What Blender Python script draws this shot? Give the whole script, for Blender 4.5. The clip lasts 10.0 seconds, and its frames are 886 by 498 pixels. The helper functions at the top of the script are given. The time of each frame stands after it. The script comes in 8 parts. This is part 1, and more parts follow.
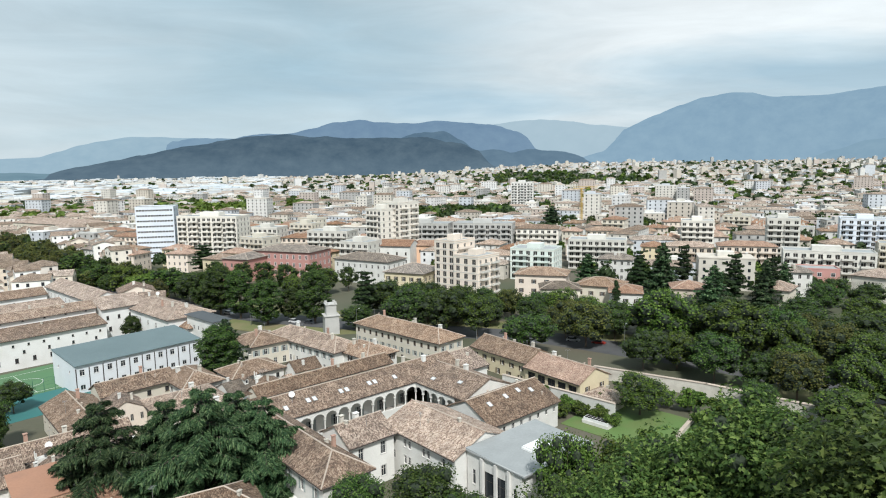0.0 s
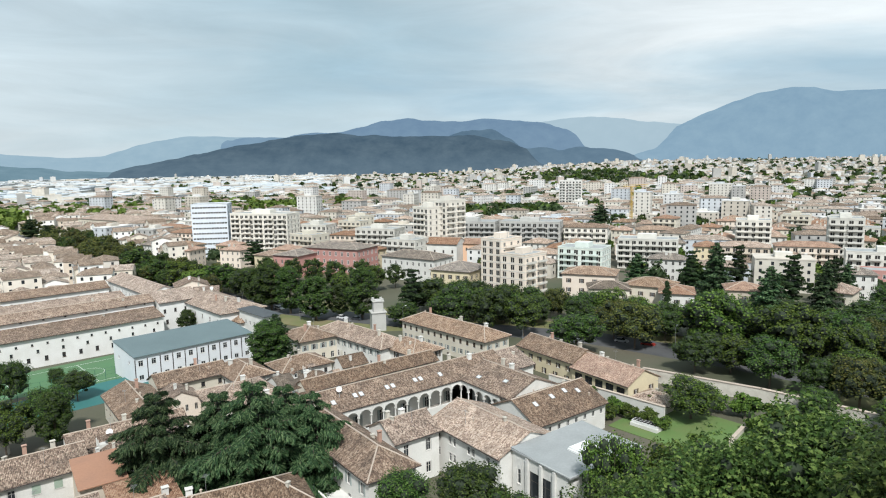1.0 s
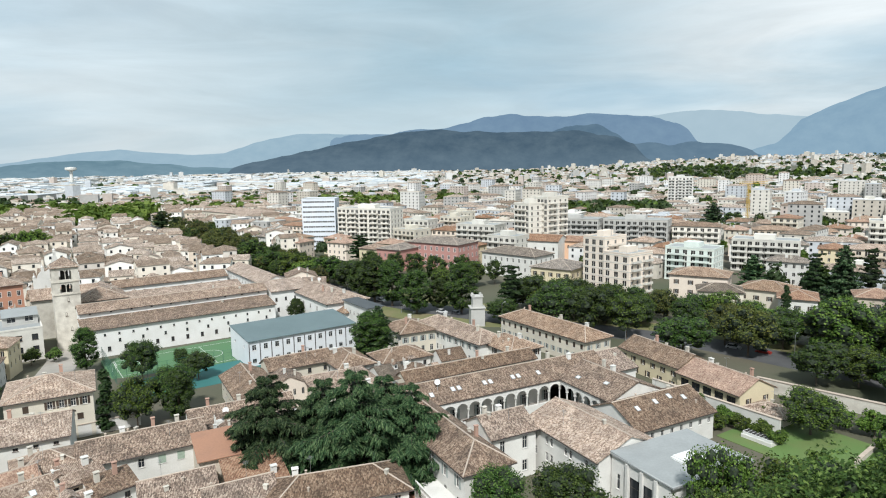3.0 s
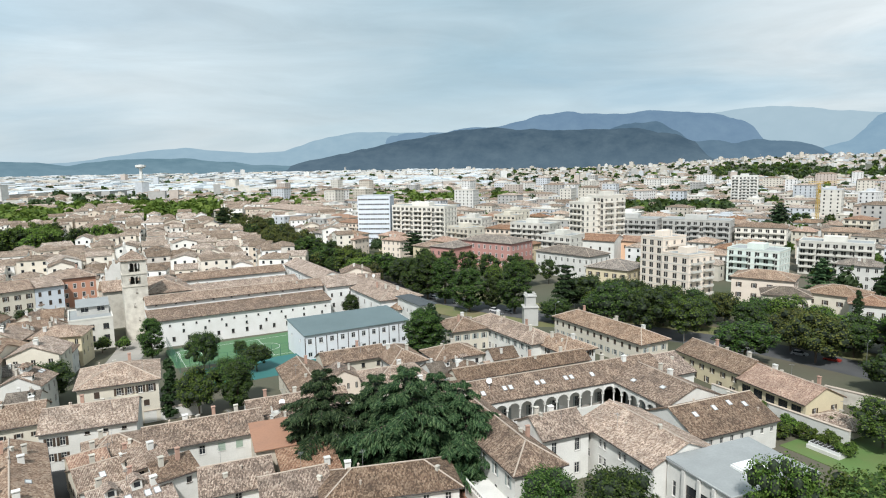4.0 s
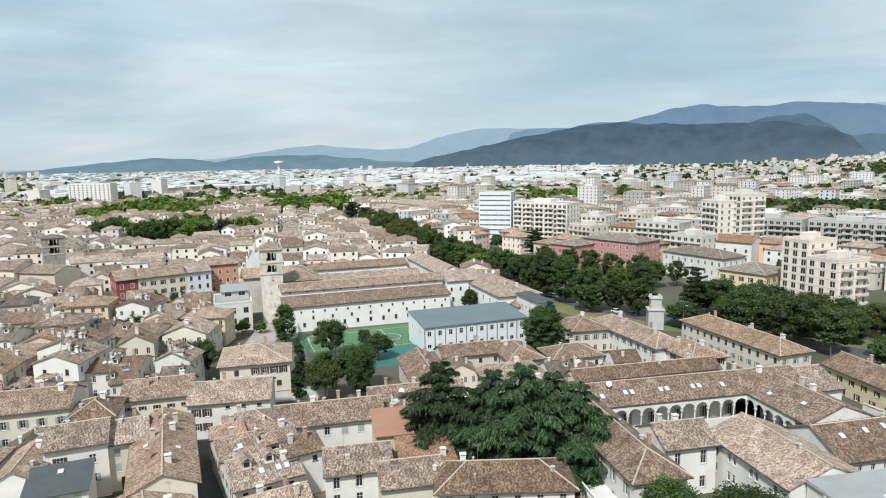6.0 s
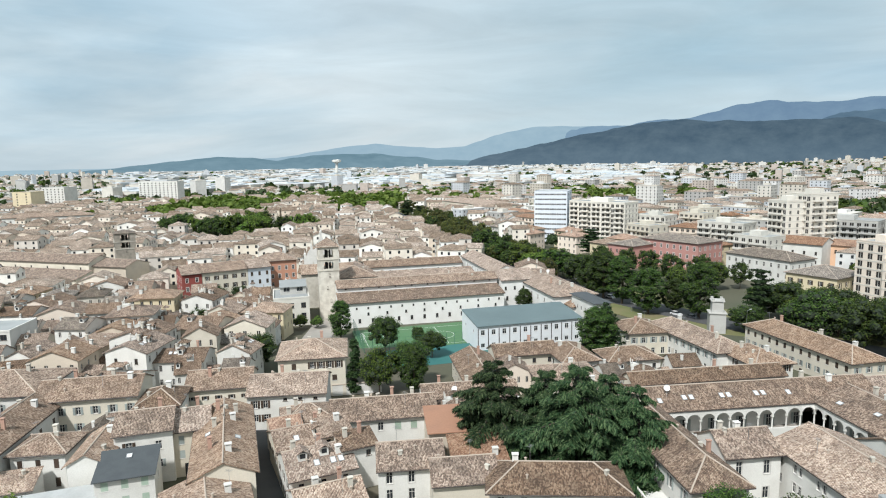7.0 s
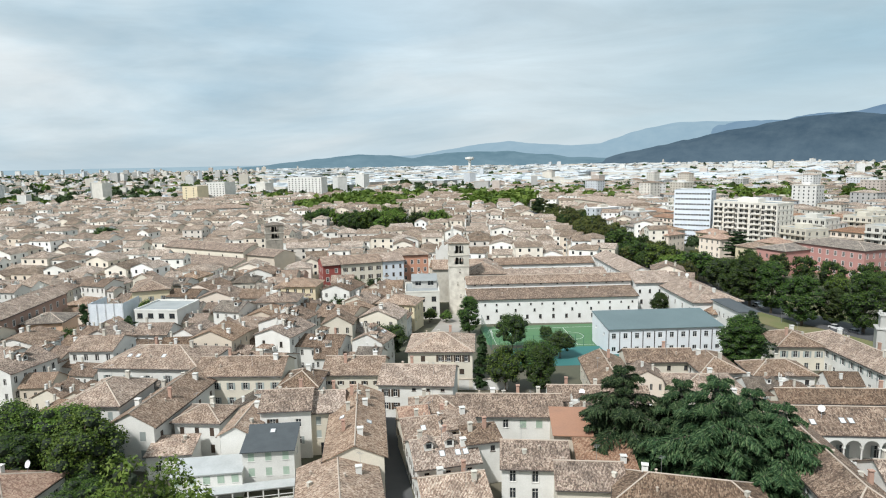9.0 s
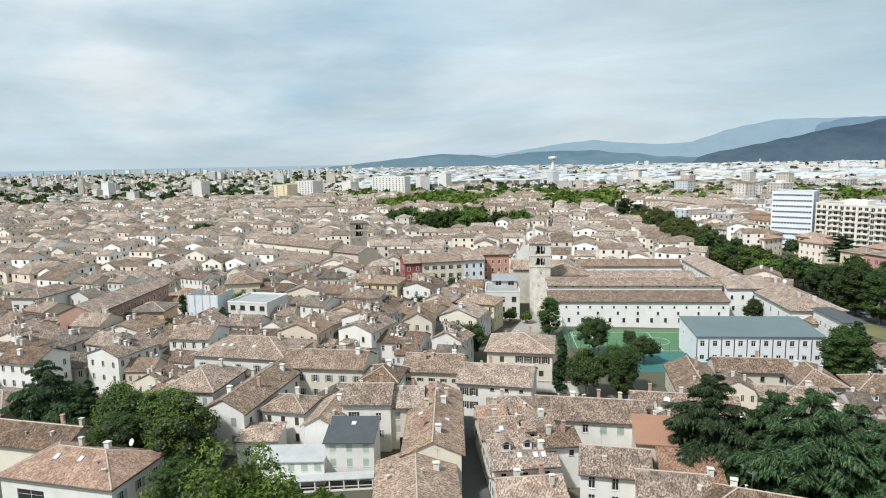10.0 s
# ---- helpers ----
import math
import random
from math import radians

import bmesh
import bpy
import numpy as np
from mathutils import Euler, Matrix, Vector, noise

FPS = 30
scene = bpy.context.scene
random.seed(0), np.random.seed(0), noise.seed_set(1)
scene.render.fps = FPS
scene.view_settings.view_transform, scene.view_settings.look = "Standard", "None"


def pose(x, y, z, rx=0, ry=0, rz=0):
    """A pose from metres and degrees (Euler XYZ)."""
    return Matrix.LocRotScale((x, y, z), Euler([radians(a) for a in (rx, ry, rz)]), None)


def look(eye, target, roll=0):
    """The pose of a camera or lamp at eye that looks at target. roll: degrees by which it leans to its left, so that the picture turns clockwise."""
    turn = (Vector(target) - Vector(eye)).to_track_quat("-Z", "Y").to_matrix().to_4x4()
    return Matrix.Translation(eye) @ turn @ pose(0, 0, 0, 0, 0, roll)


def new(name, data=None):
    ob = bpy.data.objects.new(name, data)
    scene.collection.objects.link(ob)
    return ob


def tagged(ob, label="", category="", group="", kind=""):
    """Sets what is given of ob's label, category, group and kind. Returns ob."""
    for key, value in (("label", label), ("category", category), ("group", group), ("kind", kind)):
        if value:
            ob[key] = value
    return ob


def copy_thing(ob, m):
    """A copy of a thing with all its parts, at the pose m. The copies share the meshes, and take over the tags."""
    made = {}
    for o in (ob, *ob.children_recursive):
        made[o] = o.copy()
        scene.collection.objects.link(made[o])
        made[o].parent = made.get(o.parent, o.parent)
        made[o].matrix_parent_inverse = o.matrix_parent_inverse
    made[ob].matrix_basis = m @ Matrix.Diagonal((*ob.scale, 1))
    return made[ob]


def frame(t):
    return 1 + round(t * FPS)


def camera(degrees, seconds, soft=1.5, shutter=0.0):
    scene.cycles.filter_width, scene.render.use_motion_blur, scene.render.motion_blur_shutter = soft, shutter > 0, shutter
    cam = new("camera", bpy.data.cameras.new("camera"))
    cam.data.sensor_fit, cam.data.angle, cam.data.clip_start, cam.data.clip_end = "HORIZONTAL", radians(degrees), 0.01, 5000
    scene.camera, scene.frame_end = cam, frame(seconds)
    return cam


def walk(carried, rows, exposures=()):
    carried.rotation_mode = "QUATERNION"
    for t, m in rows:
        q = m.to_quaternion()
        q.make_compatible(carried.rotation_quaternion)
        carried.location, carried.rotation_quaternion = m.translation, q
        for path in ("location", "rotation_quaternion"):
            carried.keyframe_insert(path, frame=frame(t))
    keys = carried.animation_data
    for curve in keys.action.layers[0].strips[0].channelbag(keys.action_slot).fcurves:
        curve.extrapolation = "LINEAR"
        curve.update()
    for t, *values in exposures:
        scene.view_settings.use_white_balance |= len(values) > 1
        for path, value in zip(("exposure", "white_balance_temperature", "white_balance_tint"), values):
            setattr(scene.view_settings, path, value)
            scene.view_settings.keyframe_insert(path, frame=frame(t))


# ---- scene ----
H = 56.0
cam = camera(70.18, 10.0, soft=1.1)
PATH = [
    (0.0, 82.55, 0.78, -0.00),
    (0.5, 82.47, 0.79, 2.10),
    (1.0, 82.44, 0.88, 4.25),
    (1.5, 82.39, 0.88, 6.61),
    (2.0, 82.34, 0.91, 8.86),
    (2.5, 82.28, 0.94, 11.02),
    (4.0, 82.13, 0.85, 18.33),
    (4.5, 82.09, 0.85, 20.72),
    (5.0, 82.05, 0.84, 23.98),
    (5.5, 82.00, 0.86, 26.78),
    (7.0, 81.90, 0.97, 34.28),
    (7.5, 81.89, 0.96, 36.84),
    (8.0, 81.88, 0.96, 39.57),
    (8.5, 81.88, 0.98, 42.88),
    (9.0, 81.87, 0.99, 46.17),
    (9.5, 81.94, 1.00, 50.01),
    (10.0, 81.95, 1.02, 53.57),
]
walk(cam, [(t, pose(0, 0, H, rx, ry, rz)) for t, rx, ry, rz in PATH])

# ---------------------------------------------------------------- light
world = bpy.data.worlds.new("overcast_sky")
scene.world = world
world.use_nodes = True
wt = world.node_tree
wt.nodes.clear()


def wn(kind, **sets):
    n = wt.nodes.new(kind)
    for k, v in sets.items():
        n.inputs[k].default_value = v
    return n


SUN_EL, SUN_AZ = 50.0, 172.0
sky = wt.nodes.new("ShaderNodeTexSky")
sky.sky_type = "NISHITA"
sky.sun_disc = False
sky.sun_elevation, sky.sun_rotation = radians(SUN_EL), radians(SUN_AZ)
sky_dim = wt.nodes.new("ShaderNodeVectorMath")
sky_dim.operation = "SCALE"
sky_dim.inputs[3].default_value = 0.09
wt.links.new(sky.outputs[0], sky_dim.inputs[0])
tc = wt.nodes.new("ShaderNodeTexCoord")
sep = wt.nodes.new("ShaderNodeSeparateXYZ")
wt.links.new(tc.outputs["Generated"], sep.inputs[0])
up = wt.nodes.new("ShaderNodeMath")
up.operation = "ADD"
up.inputs[1].default_value = 0.16
lift = wt.nodes.new("ShaderNodeMath")
lift.operation = "MAXIMUM"
lift.inputs[1].default_value = 0.0
wt.links.new(sep.outputs[2], lift.inputs[0])
wt.links.new(lift.outputs[0], up.inputs[0])
flat = []
for axis in (0, 1):
    dv = wt.nodes.new("ShaderNodeMath")
    dv.operation = "DIVIDE"
    wt.links.new(sep.outputs[axis], dv.inputs[0])
    wt.links.new(up.outputs[0], dv.inputs[1])
    flat.append(dv)
comb = wt.nodes.new("ShaderNodeCombineXYZ")
wt.links.new(flat[0].outputs[0], comb.inputs[0])
wt.links.new(flat[1].outputs[0], comb.inputs[1])
mapn = wt.nodes.new("ShaderNodeMapping")
mapn.inputs["Scale"].default_value = (0.40, 0.62, 1.0)
mapn.inputs["Rotation"].default_value = (0, 0, radians(-28))
mapn.inputs["Location"].default_value = (1.2, 0.35, 0)
wt.links.new(comb.outputs[0], mapn.inputs[0])
cloud = wn("ShaderNodeTexNoise", Scale=1.0, Detail=6.0, Roughness=0.50, Distortion=0.2)
wt.links.new(mapn.outputs[0], cloud.inputs["Vector"])
ramp = wt.nodes.new("ShaderNodeValToRGB")
cr = ramp.color_ramp
cr.elements[0].position, cr.elements[0].color = 0.38, (0.385, 0.56, 0.68, 1)
cr.elements[1].position, cr.elements[1].color = 0.60, (0.85, 0.915, 0.94, 1)
mid = cr.elements.new(0.5)
mid.color = (0.61, 0.745, 0.82, 1)
wt.links.new(cloud.outputs["Fac"], ramp.inputs[0])
# paler haze low in the sky
low = wt.nodes.new("ShaderNodeMapRange")
low.inputs["From Min"].default_value, low.inputs["From Max"].default_value = 0.0, 0.16
low.inputs["To Min"].default_value, low.inputs["To Max"].default_value = 0.75, 0.0
wt.links.new(sep.outputs[2], low.inputs[0])
hazy = wt.nodes.new("ShaderNodeMixRGB")
hazy.inputs[2].default_value = (0.575, 0.695, 0.77, 1)
wt.links.new(low.outputs[0], hazy.inputs[0])
wt.links.new(ramp.outputs[0], hazy.inputs[1])
# a bluer, thinner stretch in the cloud deck
gap = wt.nodes.new("ShaderNodeMapping")
gap.vector_type = "POINT"
gap.inputs["Rotation"].default_value = (0, 0, radians(-20))
gap.inputs["Scale"].default_value = (1.0, 1.0, 2.4)
wt.links.new(tc.outputs["Generated"], gap.inputs[0])
dist = wt.nodes.new("ShaderNodeVectorMath")
dist.operation = "DISTANCE"
dist.inputs[1].default_value = (0.0, 0.93, 0.50)
wt.links.new(gap.outputs[0], dist.inputs[0])
wob = wt.nodes.new("ShaderNodeMath")
wob.operation = "MULTIPLY_ADD"
wob.inputs[1].default_value = -0.9
wt.links.new(cloud.outputs["Fac"], wob.inputs[0])
wt.links.new(dist.outputs["Value"], wob.inputs[2])
fade = wt.nodes.new("ShaderNodeMapRange")
fade.interpolation_type = "SMOOTHSTEP"
fade.inputs["From Min"].default_value, fade.inputs["From Max"].default_value = -0.30, 0.10
fade.inputs["To Min"].default_value, fade.inputs["To Max"].default_value = 0.62, 0.0
wt.links.new(wob.outputs[0], fade.inputs[0])
thin = wt.nodes.new("ShaderNodeMixRGB")
thin.inputs[2].default_value = (0.33, 0.51, 0.61, 1)
wt.links.new(fade.outputs[0], thin.inputs[0])
wt.links.new(hazy.outputs[0], thin.inputs[1])
# a brighter, thicker bank of cloud
bank = wt.nodes.new("ShaderNodeVectorMath")
bank.operation = "DISTANCE"
bank.inputs[1].default_value = (-0.60, 0.70, 0.40)
wt.links.new(tc.outputs["Generated"], bank.inputs[0])
glare = wt.nodes.new("ShaderNodeMapRange")
glare.interpolation_type = "SMOOTHSTEP"
glare.inputs["From Min"].default_value, glare.inputs["From Max"].default_value = 0.10, 0.52
glare.inputs["To Min"].default_value, glare.inputs["To Max"].default_value = 0.55, 0.0
wt.links.new(bank.outputs["Value"], glare.inputs[0])
bright = wt.nodes.new("ShaderNodeMixRGB")
bright.inputs[2].default_value = (0.81, 0.895, 0.93, 1)
wt.links.new(glare.outputs[0], bright.inputs[0])
wt.links.new(thin.outputs[0], bright.inputs[1])
over = wt.nodes.new("ShaderNodeMixRGB")
over.inputs[0].default_value = 0.93
wt.links.new(sky_dim.outputs[0], over.inputs[1])
wt.links.new(bright.outputs[0], over.inputs[2])
streak_map = wt.nodes.new("ShaderNodeMapping")
streak_map.inputs["Scale"].default_value = (2.2, 2.2, 13.0)
wt.links.new(tc.outputs["Generated"], streak_map.inputs[0])
streak = wn("ShaderNodeTexNoise", Scale=1.3, Detail=8.0, Roughness=0.62, Distortion=0.5)
wt.links.new(streak_map.outputs[0], streak.inputs["Vector"])
veil = wt.nodes.new("ShaderNodeMapRange")
veil.inputs["From Min"].default_value, veil.inputs["From Max"].default_value = 0.34, 0.70
veil.inputs["To Min"].default_value, veil.inputs["To Max"].default_value = 0.93, 1.12
wt.links.new(streak.outputs["Fac"], veil.inputs[0])
deck = wt.nodes.new("ShaderNodeVectorMath")
deck.operation = "SCALE"
wt.links.new(over.outputs[0], deck.inputs[0])
wt.links.new(veil.outputs[0], deck.inputs[3])
bg = wn("ShaderNodeBackground", Strength=1.0)
wt.links.new(deck.outputs[0], bg.inputs[0])
wo = wt.nodes.new("ShaderNodeOutputWorld")
wt.links.new(bg.outputs[0], wo.inputs[0])

sun = new("sun", bpy.data.lights.new("sun", "SUN"))
sun.data.energy, sun.data.angle, sun.data.color = 5.0, radians(4), (0.985, 0.99, 0.985)
el, az = radians(SUN_EL), radians(SUN_AZ)
sun.matrix_world = look((math.sin(az) * math.cos(el) * 200, math.cos(az) * math.cos(el) * 200, math.sin(el) * 200 + H), (0, 0, H))

# ---------------------------------------------------------------- materials


def mat(name, base, second=None, scale=0.6, fine=6.0, rough=0.85, metal=0.0, bump=0.15, vary=0.1, amount=0.5):
    """Two-scale mottled surface in world metres; vary shifts it from object to object."""
    base = tuple(c * 0.88 for c in base)
    second = second and tuple(c * 0.86 for c in second)
    m = bpy.data.materials.new(name)
    m.use_nodes = True
    nt = m.node_tree
    b = nt.nodes["Principled BSDF"]
    b.inputs["Roughness"].default_value, b.inputs["Metallic"].default_value = rough, metal
    g = nt.nodes.new("ShaderNodeNewGeometry")
    n1 = nt.nodes.new("ShaderNodeTexNoise")
    n1.inputs["Scale"].default_value, n1.inputs["Detail"].default_value = scale, 6
    n2 = nt.nodes.new("ShaderNodeTexNoise")
    n2.inputs["Scale"].default_value, n2.inputs["Detail"].default_value = fine, 4
    for n in (n1, n2):
        nt.links.new(g.outputs["Position"], n.inputs["Vector"])
    mr = nt.nodes.new("ShaderNodeMapRange")
    mr.inputs["From Min"].default_value, mr.inputs["From Max"].default_value = 0.38, 0.68
    mr.inputs["To Max"].default_value = amount
    nt.links.new(n1.outputs["Fac"], mr.inputs[0])
    mix = nt.nodes.new("ShaderNodeMixRGB")
    s = second or tuple(c * 0.72 for c in base)
    mix.inputs[1].default_value, mix.inputs[2].default_value = (*base, 1), (*s, 1)
    nt.links.new(mr.outputs[0], mix.inputs[0])
    oi = nt.nodes.new("ShaderNodeObjectInfo")
    hv = nt.nodes.new("ShaderNodeHueSaturation")
    mv = nt.nodes.new("ShaderNodeMapRange")
    mv.inputs["To Min"].default_value, mv.inputs["To Max"].default_value = 1 - vary, 1 + vary * 0.6
    nt.links.new(oi.outputs["Random"], mv.inputs[0])
    gr = nt.nodes.new("ShaderNodeMapRange")
    gr.inputs["To Min"].default_value, gr.inputs["To Max"].default_value = 0.86, 1.12
    nt.links.new(n2.outputs["Fac"], gr.inputs[0])
    mul = nt.nodes.new("ShaderNodeMath")
    mul.operation = "MULTIPLY"
    nt.links.new(mv.outputs[0], mul.inputs[0])
    nt.links.new(gr.outputs[0], mul.inputs[1])
    nt.links.new(mul.outputs[0], hv.inputs["Value"])
    nt.links.new(mix.outputs[0], hv.inputs["Color"])
    nt.links.new(hv.outputs[0], b.inputs["Base Color"])
    if bump:
        bp = nt.nodes.new("ShaderNodeBump")
        bp.inputs["Strength"].default_value, bp.inputs["Distance"].default_value = bump, 0.05
        nt.links.new(n2.outputs["Fac"], bp.inputs["Height"])
        nt.links.new(bp.outputs[0], b.inputs["Normal"])
    return m


def tile_mat(name, a, b2, c, island=False):
    """Barrel-tile roof: courses and rows from the slope's own metres, single tiles in mixed tints, lichen and repaired patches."""
    a, b2, c = [(q[0] * 0.90, q[1] * 0.94, q[2] * 0.95) for q in (a, b2, c)]
    m = bpy.data.materials.new(name)
    m.use_nodes = True
    nt = m.node_tree
    bs = nt.nodes["Principled BSDF"]
    bs.inputs["Roughness"].default_value = 0.9
    uv = nt.nodes.new("ShaderNodeUVMap")
    uv.uv_map = "slope"
    brick = nt.nodes.new("ShaderNodeTexBrick")
    brick.offset, brick.inputs["Scale"].default_value = 0.0, 1.0
    brick.inputs["Brick Width"].default_value, brick.inputs["Row Height"].default_value = 0.22, 0.42
    brick.inputs["Mortar Size"].default_value = 0.03
    brick.inputs["Color1"].default_value, brick.inputs["Color2"].default_value = (0.0, 0, 0, 1), (1, 1, 1, 1)
    brick.inputs["Mortar"].default_value = (0.3, 0.3, 0.3, 1)
    nt.links.new(uv.outputs[0], brick.inputs["Vector"])
    cell = nt.nodes.new("ShaderNodeTexVoronoi")
    cell.inputs["Scale"].default_value = 1.0
    stretch = nt.nodes.new("ShaderNodeMapping")
    stretch.inputs["Scale"].default_value = (5.2, 3.4, 1.0)
    nt.links.new(uv.outputs[0], stretch.inputs[0])
    nt.links.new(stretch.outputs[0], cell.inputs["Vector"])
    g = nt.nodes.new("ShaderNodeNewGeometry")
    big = nt.nodes.new("ShaderNodeTexNoise")
    big.inputs["Scale"].default_value, big.inputs["Detail"].default_value = 0.35, 7
    nt.links.new(g.outputs["Position"], big.inputs["Vector"])
    sepc = nt.nodes.new("ShaderNodeSeparateColor")
    nt.links.new(cell.outputs["Color"], sepc.inputs[0])
    pick = nt.nodes.new("ShaderNodeMixRGB")
    pick.inputs[0].default_value = 0.38
    nt.links.new(sepc.outputs[0], pick.inputs[1])
    nt.links.new(brick.outputs["Color"], pick.inputs[2])
    r1 = nt.nodes.new("ShaderNodeValToRGB")
    r1.color_ramp.elements[0].position, r1.color_ramp.elements[0].color = 0.20, (*a, 1)
    r1.color_ramp.elements[1].position, r1.color_ramp.elements[1].color = 0.84, (*c, 1)
    e = r1.color_ramp.elements.new(0.5)
    e.color = (*b2, 1)
    # repaired and sun-bleached patches a few metres wide
    patch = nt.nodes.new("ShaderNodeTexNoise")
    patch.inputs["Scale"].default_value, patch.inputs["Detail"].default_value = 0.55, 6
    nt.links.new(uv.outputs[0], patch.inputs["Vector"])
    shift = nt.nodes.new("ShaderNodeMath")
    shift.operation = "MULTIPLY_ADD"
    shift.inputs[1].default_value, shift.inputs[2].default_value = 0.6, -0.28
    nt.links.new(patch.outputs["Fac"], shift.inputs[0])
    tone = nt.nodes.new("ShaderNodeMath")
    tone.operation = "ADD"
    nt.links.new(pick.outputs[0], tone.inputs[0])
    nt.links.new(shift.outputs[0], tone.inputs[1])
    nt.links.new(tone.outputs[0], r1.inputs[0])
    st = nt.nodes.new("ShaderNodeMapRange")
    st.inputs["From Min"].default_value, st.inputs["From Max"].default_value = 0.4, 0.7
    st.inputs["To Max"].default_value = 0.5
    nt.links.new(big.outputs["Fac"], st.inputs[0])
    mx = nt.nodes.new("ShaderNodeMixRGB")
    mx.inputs[2].default_value = (a[0] * 0.62, a[1] * 0.66, a[2] * 0.7, 1)
    nt.links.new(st.outputs[0], mx.inputs[0])
    nt.links.new(r1.outputs[0], mx.inputs[1])
    hv = nt.nodes.new("ShaderNodeHueSaturation")
    oi = nt.nodes.new("ShaderNodeObjectInfo")
    src = g.outputs["Random Per Island"] if island else oi.outputs["Random"]
    v1 = nt.nodes.new("ShaderNodeMapRange")
    v1.inputs["To Min"].default_value, v1.inputs["To Max"].default_value = (0.55 if island else 0.70), 1.2
    nt.links.new(src, v1.inputs[0])
    nt.links.new(v1.outputs[0], hv.inputs["Value"])
    v2 = nt.nodes.new("ShaderNodeMapRange")
    v2.inputs["To Min"].default_value, v2.inputs["To Max"].default_value = 1.18, 0.80
    nt.links.new(src, v2.inputs[0])
    nt.links.new(v2.outputs[0], hv.inputs["Saturation"])
    nt.links.new(mx.outputs[0], hv.inputs["Color"])
    nt.links.new(hv.outputs[0], bs.inputs["Base Color"])
    wv = nt.nodes.new("ShaderNodeTexWave")
    wv.inputs["Scale"].default_value, wv.inputs["Distortion"].default_value = 1.43, 0.6
    nt.links.new(uv.outputs[0], wv.inputs["Vector"])
    ad = nt.nodes.new("ShaderNodeMath")
    ad.operation = "ADD"
    nt.links.new(wv.outputs["Fac"], ad.inputs[0])
    nt.links.new(sepc.outputs[1], ad.inputs[1])
    bp = nt.nodes.new("ShaderNodeBump")
    bp.inputs["Strength"].default_value, bp.inputs["Distance"].default_value = 0.9, 0.12
    nt.links.new(ad.outputs[0], bp.inputs["Height"])
    nt.links.new(bp.outputs[0], bs.inputs["Normal"])
    return m


def leaf_mat(name, a, b2, c):
    m = bpy.data.materials.new(name)
    m.use_nodes = True
    nt = m.node_tree
    bs = nt.nodes["Principled BSDF"]
    bs.inputs["Roughness"].default_value = 0.6
    bs.inputs["Specular IOR Level"].default_value = 0.22
    g = nt.nodes.new("ShaderNodeNewGeometry")
    r1 = nt.nodes.new("ShaderNodeValToRGB")
    r1.color_ramp.elements[0].color, r1.color_ramp.elements[1].color = (*a, 1), (*c, 1)
    e = r1.color_ramp.elements.new(0.55)
    e.color = (*b2, 1)
    nt.links.new(g.outputs["Random Per Island"], r1.inputs[0])
    oi = nt.nodes.new("ShaderNodeObjectInfo")
    hv = nt.nodes.new("ShaderNodeHueSaturation")
    v1 = nt.nodes.new("ShaderNodeMapRange")
    v1.inputs["To Min"].default_value, v1.inputs["To Max"].default_value = 0.75, 1.35
    nt.links.new(oi.outputs["Random"], v1.inputs[0])
    nt.links.new(v1.outputs[0], hv.inputs["Value"])
    v2 = nt.nodes.new("ShaderNodeMapRange")
    v2.inputs["To Min"].default_value, v2.inputs["To Max"].default_value = 0.485, 0.515
    nt.links.new(oi.outputs["Random"], v2.inputs[0])
    nt.links.new(v2.outputs[0], hv.inputs["Hue"])
    nt.links.new(r1.outputs[0], hv.inputs["Color"])
    nt.links.new(hv.outputs[0], bs.inputs["Base Color"])
    tr = nt.nodes.new("ShaderNodeBsdfTranslucent")
    nt.links.new(hv.outputs[0], tr.inputs[0])
    ms = nt.nodes.new("ShaderNodeMixShader")
    ms.inputs[0].default_value = 0.25
    nt.links.new(bs.outputs[0], ms.inputs[1])
    nt.links.new(tr.outputs[0], ms.inputs[2])
    nt.links.new(ms.outputs[0], nt.nodes["Material Output"].inputs[0])
    return m


